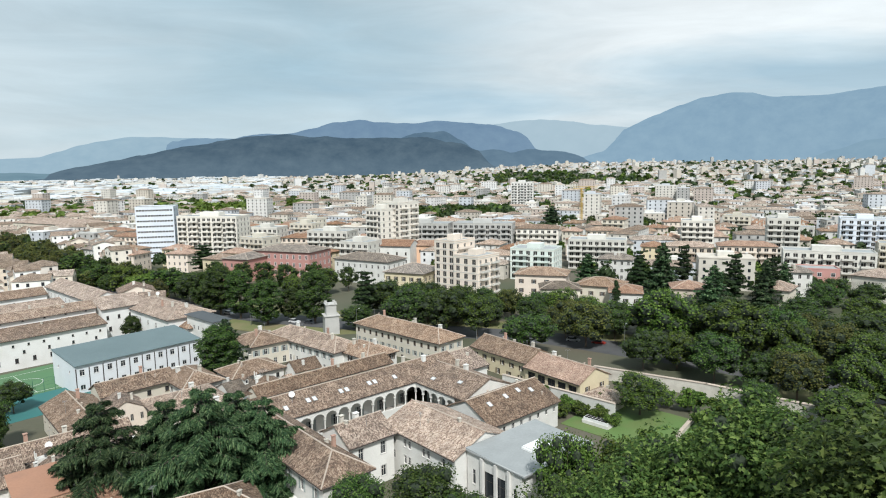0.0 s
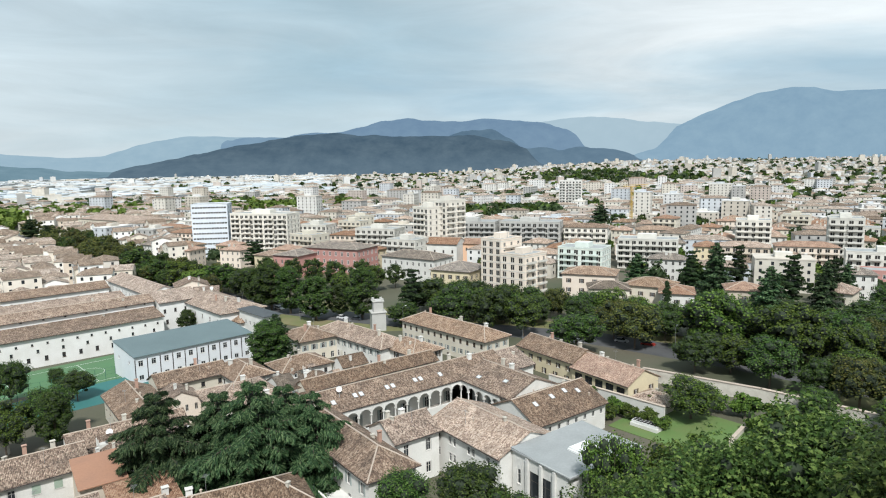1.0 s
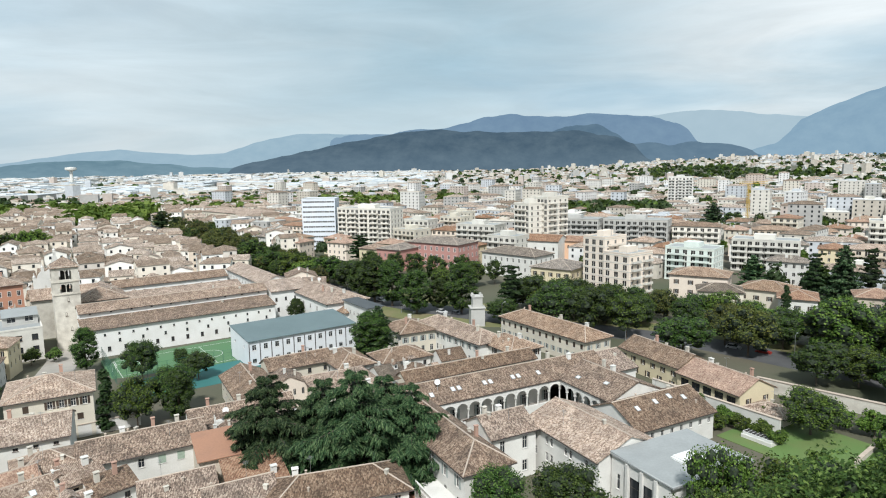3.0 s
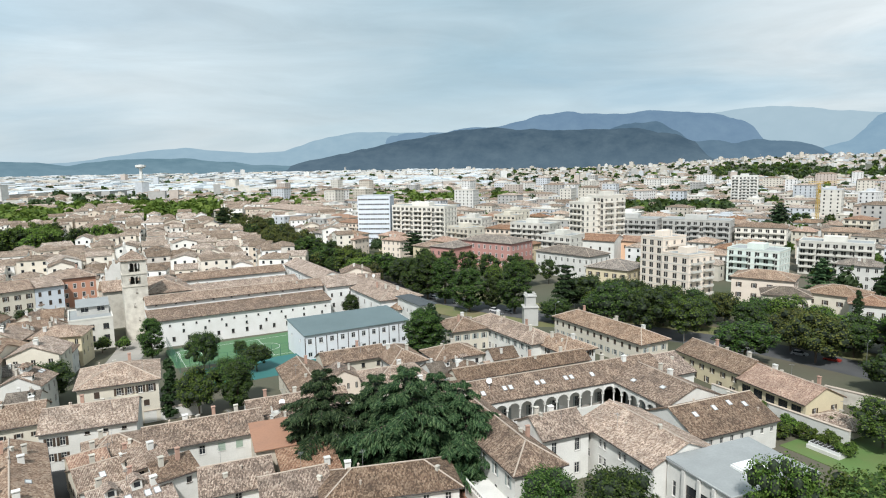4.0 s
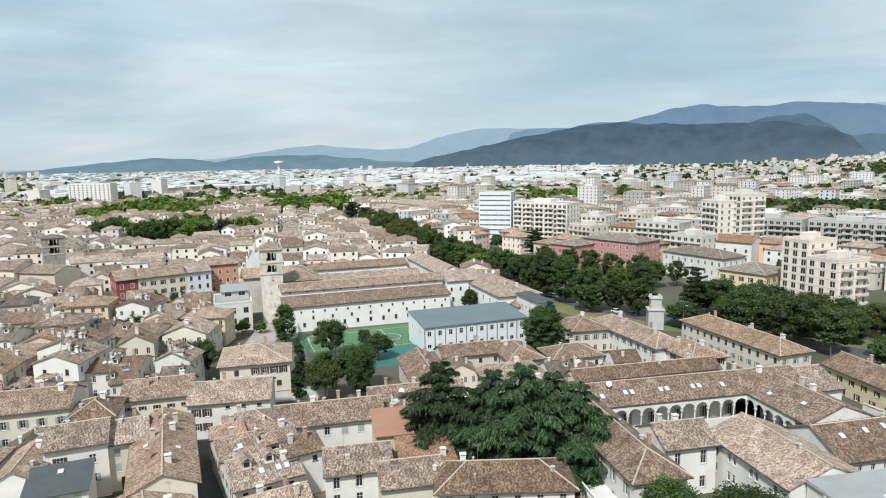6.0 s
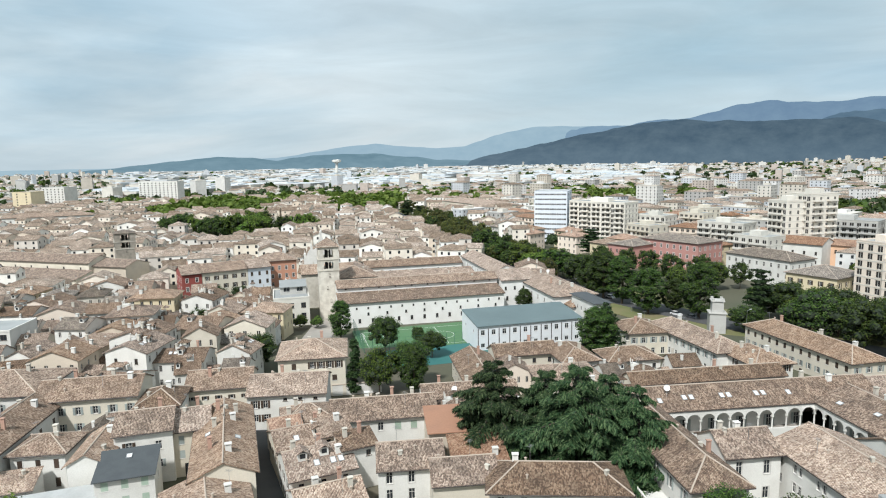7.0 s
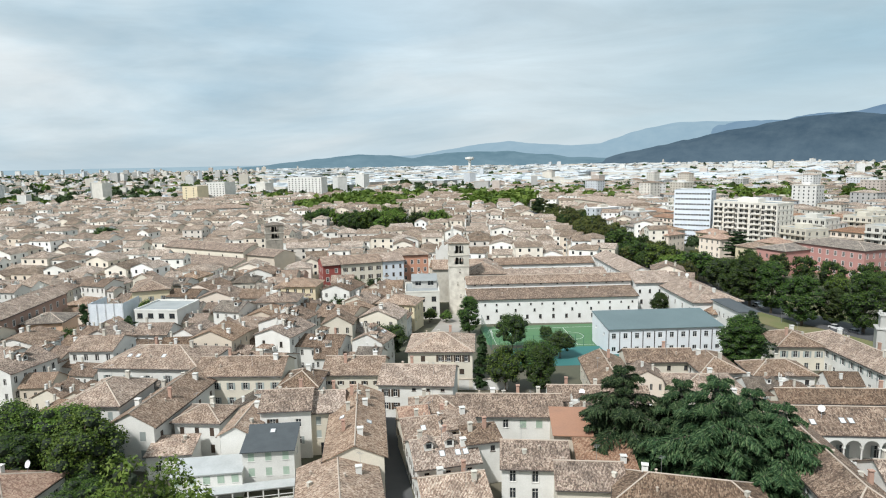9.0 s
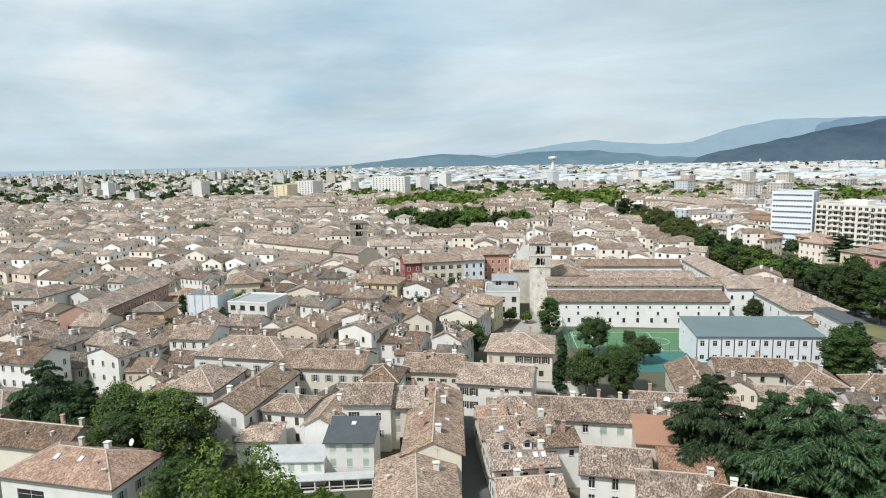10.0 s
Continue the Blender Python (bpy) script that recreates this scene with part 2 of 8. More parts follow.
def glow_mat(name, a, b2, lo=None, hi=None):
    """Far hills seen through kilometres of air: the haze is painted into a glowing colour, thicker towards their feet
    (lo, hi: elevations in degrees).
    """
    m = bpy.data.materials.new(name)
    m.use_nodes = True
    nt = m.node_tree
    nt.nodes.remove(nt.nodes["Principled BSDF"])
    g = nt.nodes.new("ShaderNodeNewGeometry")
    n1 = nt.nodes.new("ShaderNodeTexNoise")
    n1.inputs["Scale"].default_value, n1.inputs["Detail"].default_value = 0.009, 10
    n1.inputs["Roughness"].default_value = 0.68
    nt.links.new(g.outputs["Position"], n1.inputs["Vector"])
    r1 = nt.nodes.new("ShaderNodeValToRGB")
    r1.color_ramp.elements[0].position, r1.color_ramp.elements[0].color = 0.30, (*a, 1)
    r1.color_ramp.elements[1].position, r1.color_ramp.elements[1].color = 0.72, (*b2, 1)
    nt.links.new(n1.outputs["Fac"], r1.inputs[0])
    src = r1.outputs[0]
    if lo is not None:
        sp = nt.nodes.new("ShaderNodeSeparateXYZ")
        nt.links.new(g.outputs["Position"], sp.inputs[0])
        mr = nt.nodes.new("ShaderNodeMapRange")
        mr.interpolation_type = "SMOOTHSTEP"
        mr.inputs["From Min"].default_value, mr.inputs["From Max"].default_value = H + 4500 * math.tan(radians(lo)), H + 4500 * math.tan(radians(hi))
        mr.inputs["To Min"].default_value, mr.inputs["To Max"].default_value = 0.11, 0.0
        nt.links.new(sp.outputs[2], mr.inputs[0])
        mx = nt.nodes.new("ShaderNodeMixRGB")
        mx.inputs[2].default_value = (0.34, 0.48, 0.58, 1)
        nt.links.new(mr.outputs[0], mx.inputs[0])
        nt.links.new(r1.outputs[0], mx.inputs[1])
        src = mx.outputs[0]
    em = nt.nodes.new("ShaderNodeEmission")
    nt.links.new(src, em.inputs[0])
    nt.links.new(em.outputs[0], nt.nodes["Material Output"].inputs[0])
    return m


PLASTER = {
    "white": mat("white_plaster", (0.75, 0.735, 0.69), (0.56, 0.54, 0.485), 0.3, 5, amount=0.45),
    "offwhite": mat("aged_white_render", (0.69, 0.665, 0.60), (0.55, 0.52, 0.46), 0.3, 5, amount=0.5),
    "cream": mat("cream_plaster", (0.71, 0.65, 0.54), (0.57, 0.52, 0.42), 0.3, 5, amount=0.5),
    "beige": mat("beige_plaster", (0.65, 0.56, 0.45), (0.51, 0.44, 0.36), 0.3, 5, amount=0.5),
    "yellow": mat("yellow_plaster", (0.72, 0.62, 0.42), (0.60, 0.51, 0.36), 0.3, 5, amount=0.5),
    "orange": mat("orange_plaster", (0.58, 0.29, 0.19), (0.50, 0.27, 0.20), 0.3, 5, amount=0.5),
    "red": mat("red_plaster", (0.32, 0.075, 0.06), (0.27, 0.085, 0.07), 0.3, 5, amount=0.5),
    "brickred": mat("faded_red_plaster", (0.52, 0.27, 0.235), (0.43, 0.23, 0.20), 0.3, 5, amount=0.5),
    "ivory": mat("ivory_render", (0.80, 0.755, 0.67), (0.68, 0.63, 0.55), 0.2, 4, amount=0.4),
    "pink": mat("pink_plaster", (0.82, 0.71, 0.60), (0.71, 0.61, 0.51), 0.2, 4, amount=0.5),
    "peach": mat("peach_plaster", (0.74, 0.47, 0.31), (0.62, 0.42, 0.30), 0.2, 4, amount=0.5),
    "mint": mat("pale_green_plaster", (0.70, 0.76, 0.70), (0.58, 0.63, 0.57), 0.2, 4, amount=0.5),
    "limewash": mat("bright_limewash", (0.84, 0.83, 0.80), (0.68, 0.66, 0.61), 0.25, 5, amount=0.5),
    "coolwhite": mat("fresh_cool_white_paint", (0.79, 0.81, 0.83), (0.68, 0.70, 0.72), 0.3, 5, amount=0.4),
    "darkstone": mat("dark_weathered_stone", (0.40, 0.36, 0.30), (0.24, 0.215, 0.18), 0.5, 3, bump=0.5, amount=0.8),
    "grey": mat("grey_plaster", (0.50, 0.49, 0.46), (0.38, 0.37, 0.34), 0.3, 5, amount=0.5),
    "bluewhite": mat("cool_white_panel", (0.74, 0.78, 0.83), (0.64, 0.69, 0.74), 0.2, 4, amount=0.4),
    "stone": mat("weathered_stone", (0.66, 0.62, 0.54), (0.46, 0.42, 0.36), 0.5, 3, bump=0.5, amount=0.8),
    "brick": mat("old_brick", (0.50, 0.31, 0.235), (0.38, 0.25, 0.19), 0.5, 4, bump=0.4, amount=0.7),
    "render": mat("patchy_render", (0.62, 0.58, 0.50), (0.42, 0.38, 0.32), 0.4, 3, bump=0.3, amount=0.8),
}
TILE = {
    "brown": tile_mat("brown_barrel_tiles", (0.125, 0.080, 0.056), (0.30, 0.192, 0.134), (0.56, 0.41, 0.305)),
    "tan": tile_mat("tan_barrel_tiles", (0.19, 0.12, 0.083), (0.40, 0.265, 0.19), (0.66, 0.50, 0.385)),
    "pale": tile_mat("pale_mixed_barrel_tiles", (0.22, 0.128, 0.082), (0.46, 0.292, 0.195), (0.68, 0.505, 0.375)),
    "orange": tile_mat("orange_barrel_tiles", (0.26, 0.13, 0.08), (0.44, 0.245, 0.155), (0.58, 0.38, 0.26)),
    "grey": tile_mat("weathered_grey_brown_tiles", (0.13, 0.10, 0.08), (0.27, 0.205, 0.16), (0.48, 0.39, 0.31)),
}
FAR_TILE = tile_mat("far_barrel_tiles", (0.19, 0.125, 0.088), (0.42, 0.295, 0.215), (0.72, 0.57, 0.45), island=True)
M_MORTAR = mat("ridge_mortar", (0.52, 0.43, 0.35), scale=1.5)
M_GUTTER = mat("dark_gutter", (0.07, 0.055, 0.05), rough=0.5, metal=0.3)
M_GLASS = mat("window_glass", (0.035, 0.04, 0.045), (0.02, 0.022, 0.025), 0.4, 2, rough=0.12, bump=0)
M_FRAME = mat("white_frame", (0.70, 0.68, 0.64), rough=0.6)
M_SH_GREEN = mat("green_shutter", (0.20, 0.30, 0.21), rough=0.6, vary=0.25)
M_SH_BROWN = mat("brown_shutter", (0.075, 0.05, 0.035), rough=0.6, vary=0.3)
M_SH_GREY = mat("grey_shutter", (0.36, 0.40, 0.38), rough=0.6, vary=0.2)
M_SH_PALE = mat("pale_green_shutter", (0.42, 0.52, 0.42), rough=0.6, vary=0.1)
# near-black: paints the unlit depth behind openings, also used for tyres
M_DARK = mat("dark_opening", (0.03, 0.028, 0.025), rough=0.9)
M_ASPHALT = mat("asphalt", (0.10, 0.10, 0.10), (0.065, 0.065, 0.068), 0.15, 8, amount=0.8)
M_PAVING = mat("paving", (0.36, 0.33, 0.29), (0.25, 0.235, 0.21), 0.12, 6, amount=0.8)
M_GROUND = mat("town_ground", (0.115, 0.10, 0.07), (0.055, 0.072, 0.034), 0.02, 1.5, amount=0.9)
M_GRASS = mat("dry_grass", (0.15, 0.17, 0.06), (0.25, 0.20, 0.11), 0.12, 9, amount=0.8)
M_LAWN = mat("lawn", (0.11, 0.19, 0.05), (0.15, 0.17, 0.06), 0.2, 9, amount=0.7)
M_COURT = mat("green_sports_court", (0.085, 0.20, 0.085), (0.11, 0.19, 0.09), 0.15, 5, rough=0.75, bump=0.05)
M_COURT2 = mat("teal_sports_court", (0.03, 0.15, 0.14), (0.045, 0.15, 0.14), 0.15, 5, rough=0.75, bump=0.05)
M_LINE = mat("white_line_paint", (0.75, 0.75, 0.7), bump=0)
M_METALROOF = mat("blue_green_metal_roof", (0.145, 0.195, 0.20), (0.115, 0.16, 0.165), 0.15, 3, rough=0.55, metal=0.2)
M_GREYROOF = mat("grey_membrane_roof", (0.345, 0.36, 0.355), (0.28, 0.295, 0.29), 0.25, 3, rough=0.7, amount=0.7)
M_PALEROOF = mat("pale_sheet_roof", (0.47, 0.48, 0.47), (0.38, 0.39, 0.38), 0.4, 3, rough=0.6, amount=0.7)
M_SLATE = mat("dark_slate_roof", (0.075, 0.085, 0.09), (0.05, 0.055, 0.06), 0.6, 4, rough=0.6)
M_TERRACE = mat("terracotta_terrace", (0.38, 0.20, 0.125), (0.33, 0.18, 0.12), 0.3, 3, amount=0.8)
M_METAL = mat("galvanised_metal", (0.45, 0.46, 0.47), rough=0.4, metal=0.7)
M_WHITE = mat("white_enamel", (0.80, 0.80, 0.78), rough=0.4, bump=0)
M_CLOTH = mat("pale_blue_sheeting", (0.72, 0.76, 0.79), (0.60, 0.65, 0.70), 0.4, 2, amount=0.7)
M_BARK = mat("bark", (0.13, 0.10, 0.075), (0.08, 0.065, 0.05), 1.5, 6, bump=0.5)
# near-black green: the shade inside tree crowns, given as colour
M_CROWN_SHADE = mat("shaded_foliage", (0.020, 0.032, 0.014), bump=0)
LEAF = {
    "mid": leaf_mat("leaf_mid", (0.030, 0.058, 0.009), (0.066, 0.110, 0.017), (0.130, 0.175, 0.034)),
    "dark": leaf_mat("leaf_dark", (0.019, 0.042, 0.0085), (0.043, 0.080, 0.0150), (0.090, 0.132, 0.029)),
    "light": leaf_mat("leaf_light", (0.052, 0.092, 0.013), (0.090, 0.148, 0.023), (0.150, 0.205, 0.040)),
    "brownish": leaf_mat("leaf_turning", (0.040, 0.052, 0.011), (0.072, 0.086, 0.019), (0.125, 0.115, 0.032)),
    "cedar": leaf_mat("cedar_needles", (0.009, 0.025, 0.0105), (0.034, 0.072, 0.0270), (0.122, 0.174, 0.0760)),
    "cypress": leaf_mat("cypress_needles", (0.013, 0.031, 0.0095), (0.023, 0.046, 0.0135), (0.038, 0.062, 0.0200)),
    "maple": leaf_mat("maple_leaves", (0.019, 0.039, 0.0070), (0.052, 0.092, 0.0180), (0.135, 0.180, 0.0440)),
    "far": leaf_mat("far_foliage", (0.024, 0.046, 0.017), (0.042, 0.072, 0.026), (0.072, 0.102, 0.042)),
}

# ---------------------------------------------------------------- building kit


def gz(x, y):
    """Height of the ground: flat town, a low terrace by the hill, the castle hill under the camera, a slow rise to the valley."""
    r = math.hypot(x, y)
    z = 2.5 * min(1.0, max(0.0, (215 - r) / 45.0))
    if r < 80:
        z += 46 * (1 - r / 80) ** 2
    if r > 1000:
        a = math.degrees(math.atan2(-x, y))
        s = min(1.0, max(0.0, (8 - a) / 22.0))
        z += (r - 1000) * 0.019 * s * s * (3 - 2 * s)
    return z


def set_uv(me):
    """UV in metres along and up each face."""
    lay = me.uv_layers.new(name="slope")
    for p in me.polygons:
        n = p.normal
        u = Vector((0, 0, 1)).cross(n)
        u = u.normalized() if u.length > 0.01 else Vector((1, 0, 0))
        v = n.cross(u)
        for li in p.loop_indices:
            co = me.vertices[me.loops[li].vertex_index].co
            lay.data[li].uv = (co.dot(u), co.dot(v))


def mesh(name, bm, *mats):
    me = bpy.data.meshes.new(name)
    bmesh.ops.recalc_face_normals(bm, faces=bm.faces)
    bm.to_mesh(me)
    bm.free()
    for m in mats:
        me.materials.append(m)
    return me


def part(name, bm, material, parent, label="", uv=False):
    me = bm if isinstance(bm, bpy.types.Mesh) else mesh(name, bm, material)
    if uv:
        set_uv(me)
    ob = new(name, me)
    ob.parent = parent
    if label:
        ob["label"] = label
    return ob


def root(name, x, y, z, yaw, label, category, group="", kind=""):
    e = new(name)
    e.empty_display_size = 0.5
    e.matrix_world = pose(x, y, z, 0, 0, yaw)
    return tagged(e, label, category, group, kind)


def add_box(bm, x0, x1, y0, y1, z0, z1, mi=0):
    vs = [bm.verts.new((x, y, z)) for z in (z0, z1) for y in (y0, y1) for x in (x0, x1)]
    for idx in ((0, 1, 3, 2), (4, 5, 7, 6), (0, 1, 5, 4), (1, 3, 7, 5), (3, 2, 6, 7), (2, 0, 4, 6)):
        bm.faces.new([vs[i] for i in idx]).material_index = mi


def add_tube(bm, p, q, r0, r1, n=6, mi=0):
    p, q = Vector(p), Vector(q)
    w = (q - p).normalized()
    a = w.orthogonal().normalized()
    b = w.cross(a)
    rings = []
    for c, r in ((p, r0), (q, r1)):
        rings.append([bm.verts.new(c + (a * math.cos(6.2832 * i / n) + b * math.sin(6.2832 * i / n)) * r) for i in range(n)])
    for i in range(n):
        bm.faces.new((rings[0][i], rings[0][(i + 1) % n], rings[1][(i + 1) % n], rings[1][i])).material_index = mi
    bm.faces.new(rings[0][::-1]).material_index = mi
    bm.faces.new(rings[1]).material_index = mi


WIN = {}


def window_meshes(ww, wh, style):
    """Frame, pane and shutter of one window, centred on its sill line, facing -y."""
    key = (ww, wh, style)
    if key in WIN:
        return WIN[key]
    h = ww / 2
    bm = bmesh.new()
    t = 0.07
    add_box(bm, -h, -h + t, 0.10, 0.17, 0, wh)
    add_box(bm, h - t, h, 0.10, 0.17, 0, wh)
    add_box(bm, -h + t, h - t, 0.10, 0.17, wh - t, wh)
    add_box(bm, -h + t, h - t, 0.10, 0.17, 0, t)
    if ww > 0.7:
        add_box(bm, -t / 2, t / 2, 0.11, 0.16, t, wh - t)
    if wh > 1.2:
        add_box(bm, -h + t, h - t, 0.115, 0.155, wh * 0.66 - 0.025, wh * 0.66 + 0.025)
    add_box(bm, -h - 0.1, h + 0.1, -0.08, 0.10, -0.09, -0.004)
    if "trim" in style:
        add_box(bm, -h - 0.16, -h - 0.004, -0.04, -0.003, 0, wh)
        add_box(bm, h + 0.004, h + 0.16, -0.04, -0.003, 0, wh)
        add_box(bm, -h - 0.16, h + 0.16, -0.05, -0.003, wh + 0.004, wh + 0.18)
    fr = mesh("window", bm, M_SH_BROWN if style.startswith("dark") else M_FRAME)
    bm = bmesh.new()
    add_box(bm, -h + 0.02, h - 0.02, 0.13, 0.15, 0.02, wh - 0.02)
    pa = mesh("pane", bm, M_GLASS)
    sh = None
    m = {"green": M_SH_GREEN, "brown": M_SH_BROWN, "grey": M_SH_GREY, "pale": M_SH_PALE}.get(style.split("_")[0])
    if m:
        bm = bmesh.new()
        k = h * 0.95
        if style.endswith("shut"):
            add_box(bm, -h + 0.01, h - 0.01, 0.0, 0.05, 0.01, wh - 0.01)
            for i in range(int(wh / 0.16)):
                add_box(bm, -h + 0.08, -0.04, -0.015, -0.002, 0.08 + i * 0.16, 0.16 + i * 0.16)
                add_box(bm, 0.04, h - 0.08, -0.015, -0.002, 0.08 + i * 0.16, 0.16 + i * 0.16)
        else:
            add_box(bm, -k / 2, k / 2, -0.055, -0.008, 0.0, wh)
            for i in range(int(wh / 0.22)):
                add_box(bm, -k / 2 + 0.06, k / 2 - 0.06, -0.068, -0.056, 0.06 + i * 0.22, 0.16 + i * 0.22)
        sh = (mesh("shutter", bm, m), k)
    WIN[key] = (fr, pa, sh)
    return WIN[key]


def put_window(parent, m, ww, wh, style, full=True):
    fr, pa, sh = window_meshes(ww, wh, style)
    w = new("window", fr)
    w.parent = parent
    w.matrix_local = m
    if full:
        p = new("pane", pa)
        p.parent = w
        if sh:
            if style.endswith("shut"):
                s = new("shutter", sh[0])
                s.parent = w
            else:
                for sg in (-1, 1):
                    s = new("shutter", sh[0])
                    s.parent = w
                    s.location = (sg * (ww / 2 + sh[1] / 2 + 0.02), 0, 0)
    return w


def side_frames(w, d):
    """For each side: the pose of its lower left corner seen from outside, and its length."""
    return {"f": (pose(-w / 2, -d / 2, 0, 0, 0, 0), w), "r": (pose(w / 2, -d / 2, 0, 0, 0, 90), d),
            "b": (pose(w / 2, d / 2, 0, 0, 0, 180), w), "l": (pose(-w / 2, d / 2, 0, 0, 0, -90), d)}


def wall_bm(w, d, z0, ze, wins, roof, rise, dark_cells=False):
    """Four walls with real openings and reveals, and gables. Returns the mesh and each opening's pose."""
    bm = bmesh.new()
    opens = []
    for side, (m, length) in side_frames(w, d).items():
        rects = []
        for row in wins.get(side, ()):
            z, n, ww, wh, style = row[:5]
            u0, u1 = (row[5], row[6]) if len(row) > 5 else (0.0, length)
            for i in range(n):
                u = u0 + (u1 - u0) * (i + 0.5) / n
                rects.append((u - ww / 2, u + ww / 2, z, z + wh))
                opens.append((m @ Matrix.Translation((u, 0, z)), ww, wh, style))
        us = sorted({0.0, length, *(round(r[0], 3) for r in rects), *(round(r[1], 3) for r in rects)})
        zs = sorted({z0, ze, *(round(r[2], 3) for r in rects), *(round(r[3], 3) for r in rects)})
        cache = {}

        def v(u, y, z):
            k = (round(u, 3), y, round(z, 3))
            if k not in cache:
                cache[k] = bm.verts.new(m @ Vector((u, y, z)))
            return cache[k]
        for i in range(len(us) - 1):
            for j in range(len(zs) - 1):
                uc, zc = (us[i] + us[i + 1]) / 2, (zs[j] + zs[j + 1]) / 2
                if not any(r[0] < uc < r[1] and r[2] < zc < r[3] for r in rects):
                    bm.faces.new((v(us[i], 0, zs[j]), v(us[i + 1], 0, zs[j]), v(us[i + 1], 0, zs[j + 1]), v(us[i], 0, zs[j + 1])))
        for a, b, c, e in rects:
            o = [v(a, 0, c), v(b, 0, c), v(b, 0, e), v(a, 0, e)]
            q = [v(a, 0.18, c), v(b, 0.18, c), v(b, 0.18, e), v(a, 0.18, e)]
            for k in range(4):
                bm.faces.new((o[k], o[(k + 1) % 4], q[(k + 1) % 4], q[k]))
            # shallow back face, painted near-black (slot 1) for the unlit room behind
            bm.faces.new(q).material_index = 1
    hw, hd = w / 2, d / 2
    if roof == "gx":
        for x in (-hw, hw):
            bm.faces.new([bm.verts.new(p) for p in ((x, -hd, ze), (x, hd, ze), (x, 0, ze + rise))])
    if roof == "gy":
        for y in (-hd, hd):
            bm.faces.new([bm.verts.new(p) for p in ((-hw, y, ze), (hw, y, ze), (0, y, ze + rise))])
    if roof == "sf":
        for x in (-hw, hw):
            bm.faces.new([bm.verts.new(p) for p in ((x, -hd, ze), (x, hd, ze), (x, hd, ze + rise))])
        bm.faces.new([bm.verts.new(p) for p in ((-hw, hd, ze), (hw, hd, ze), (hw, hd, ze + rise), (-hw, hd, ze + rise))])
    return bm, opens


def roof_faces(w, d, ze, roof, rise, o):
    """Slopes as polygons, and the ridge and eave lines."""
    hw, hd = w / 2, d / 2
    if roof in ("gx", "gy"):
        a, b = (hw, hd) if roof == "gx" else (hd, hw)
        s = rise / b
        e, zr, zl = b + o, ze + rise + 0.12, ze - o * s + 0.12
        g = a + o * 0.5
        P = [(-g, -e, zl), (g, -e, zl), (g, 0, zr), (-g, 0, zr), (g, e, zl), (-g, e, zl)]
        if roof == "gy":
            P = [(-y, x, z) for x, y, z in P]
        return [[P[0], P[1], P[2], P[3]], [P[3], P[2], P[4], P[5]]], [(P[3], P[2])], [(P[0], P[1]), (P[4], P[5])]
    if roof == "hip":
        along = w >= d
        a, b = (hw, hd) if along else (hd, hw)
        s = rise / b
        A, e = a + o, b + o
        zr, zl = ze + rise + 0.12, ze - o * s + 0.12
        k = max(a - b, 0.05)
        P = [(-A, -e, zl), (A, -e, zl), (A, e, zl), (-A, e, zl), (-k, 0, zr), (k, 0, zr)]
        if not along:
            P = [(-y, x, z) for x, y, z in P]
        return ([[P[0], P[1], P[5], P[4]], [P[1], P[2], P[5]], [P[2], P[3], P[4], P[5]], [P[3], P[0], P[4]]],
                [(P[4], P[5]), (P[0], P[4]), (P[1], P[5]), (P[2], P[5]), (P[3], P[4])],
                [(P[0], P[1]), (P[1], P[2]), (P[2], P[3]), (P[3], P[0])])
    if roof == "sf":
        s = rise / d
        P = [(-hw - o * 0.4, -hd - o, ze - o * s + 0.12), (hw + o * 0.4, -hd - o, ze - o * s + 0.12), (hw + o * 0.4, hd + 0.1, ze + rise + 0.12), (-hw - o * 0.4, hd + 0.1, ze + rise + 0.12)]
        return [P], [], [(P[0], P[1])]
    return [], [], []


def roof_bm(faces, thick=0.16):
    bm = bmesh.new()
    vt = {}

    def v(p, low):
        k = (round(p[0], 3), round(p[1], 3), round(p[2] - (thick if low else 0), 3))
        if k not in vt:
            vt[k] = bm.verts.new(k)
        return vt[k]
    count = {}
    for f in faces:
        bm.faces.new([v(p, False) for p in f])
        bm.faces.new([v(p, True) for p in reversed(f)])
        for a, b in zip(f, f[1:] + f[:1]):
            k = frozenset((tuple(a), tuple(b)))
            count[k] = count.get(k, 0) + 1
    for k, n in count.items():
        if n == 1:
            a, b = tuple(k)
            bm.faces.new((v(a, False), v(b, False), v(b, True), v(a, True)))
    return bm


def chimney_bm(h=1.3, s=0.35):
    bm = bmesh.new()
    add_box(bm, -s, s, -s * 0.8, s * 0.8, -1.2, h)
    add_box(bm, -s - 0.08, s + 0.08, -s * 0.8 - 0.08, s * 0.8 + 0.08, h + 0.22, h + 0.34)
    for x in (-s + 0.06, s - 0.06):
        for y in (-s * 0.8 + 0.06, s * 0.8 - 0.06):
            add_box(bm, x - 0.05, x + 0.05, y - 0.05, y + 0.05, h, h + 0.22)
    return bm


CHIM = [mesh("chimney", chimney_bm(h, s), PLASTER[m]) for h, s, m in ((1.2, 0.35, "render"), (0.9, 0.45, "white"), (1.6, 0.3, "brick"))]


def roof_z(x, y, w, d, ze, roof, rise):
    hw, hd = w / 2, d / 2
    if roof == "gx":
        return ze + rise * (1 - abs(y) / hd)
    if roof == "gy":
        return ze + rise * (1 - abs(x) / hw)
    if roof == "hip":
        return ze + rise * min(1, (min(hw - abs(x), hd - abs(y))) / min(hw, hd))
    if roof == "sf":
        return ze + rise * (y + hd) / d
    return ze


USED = []


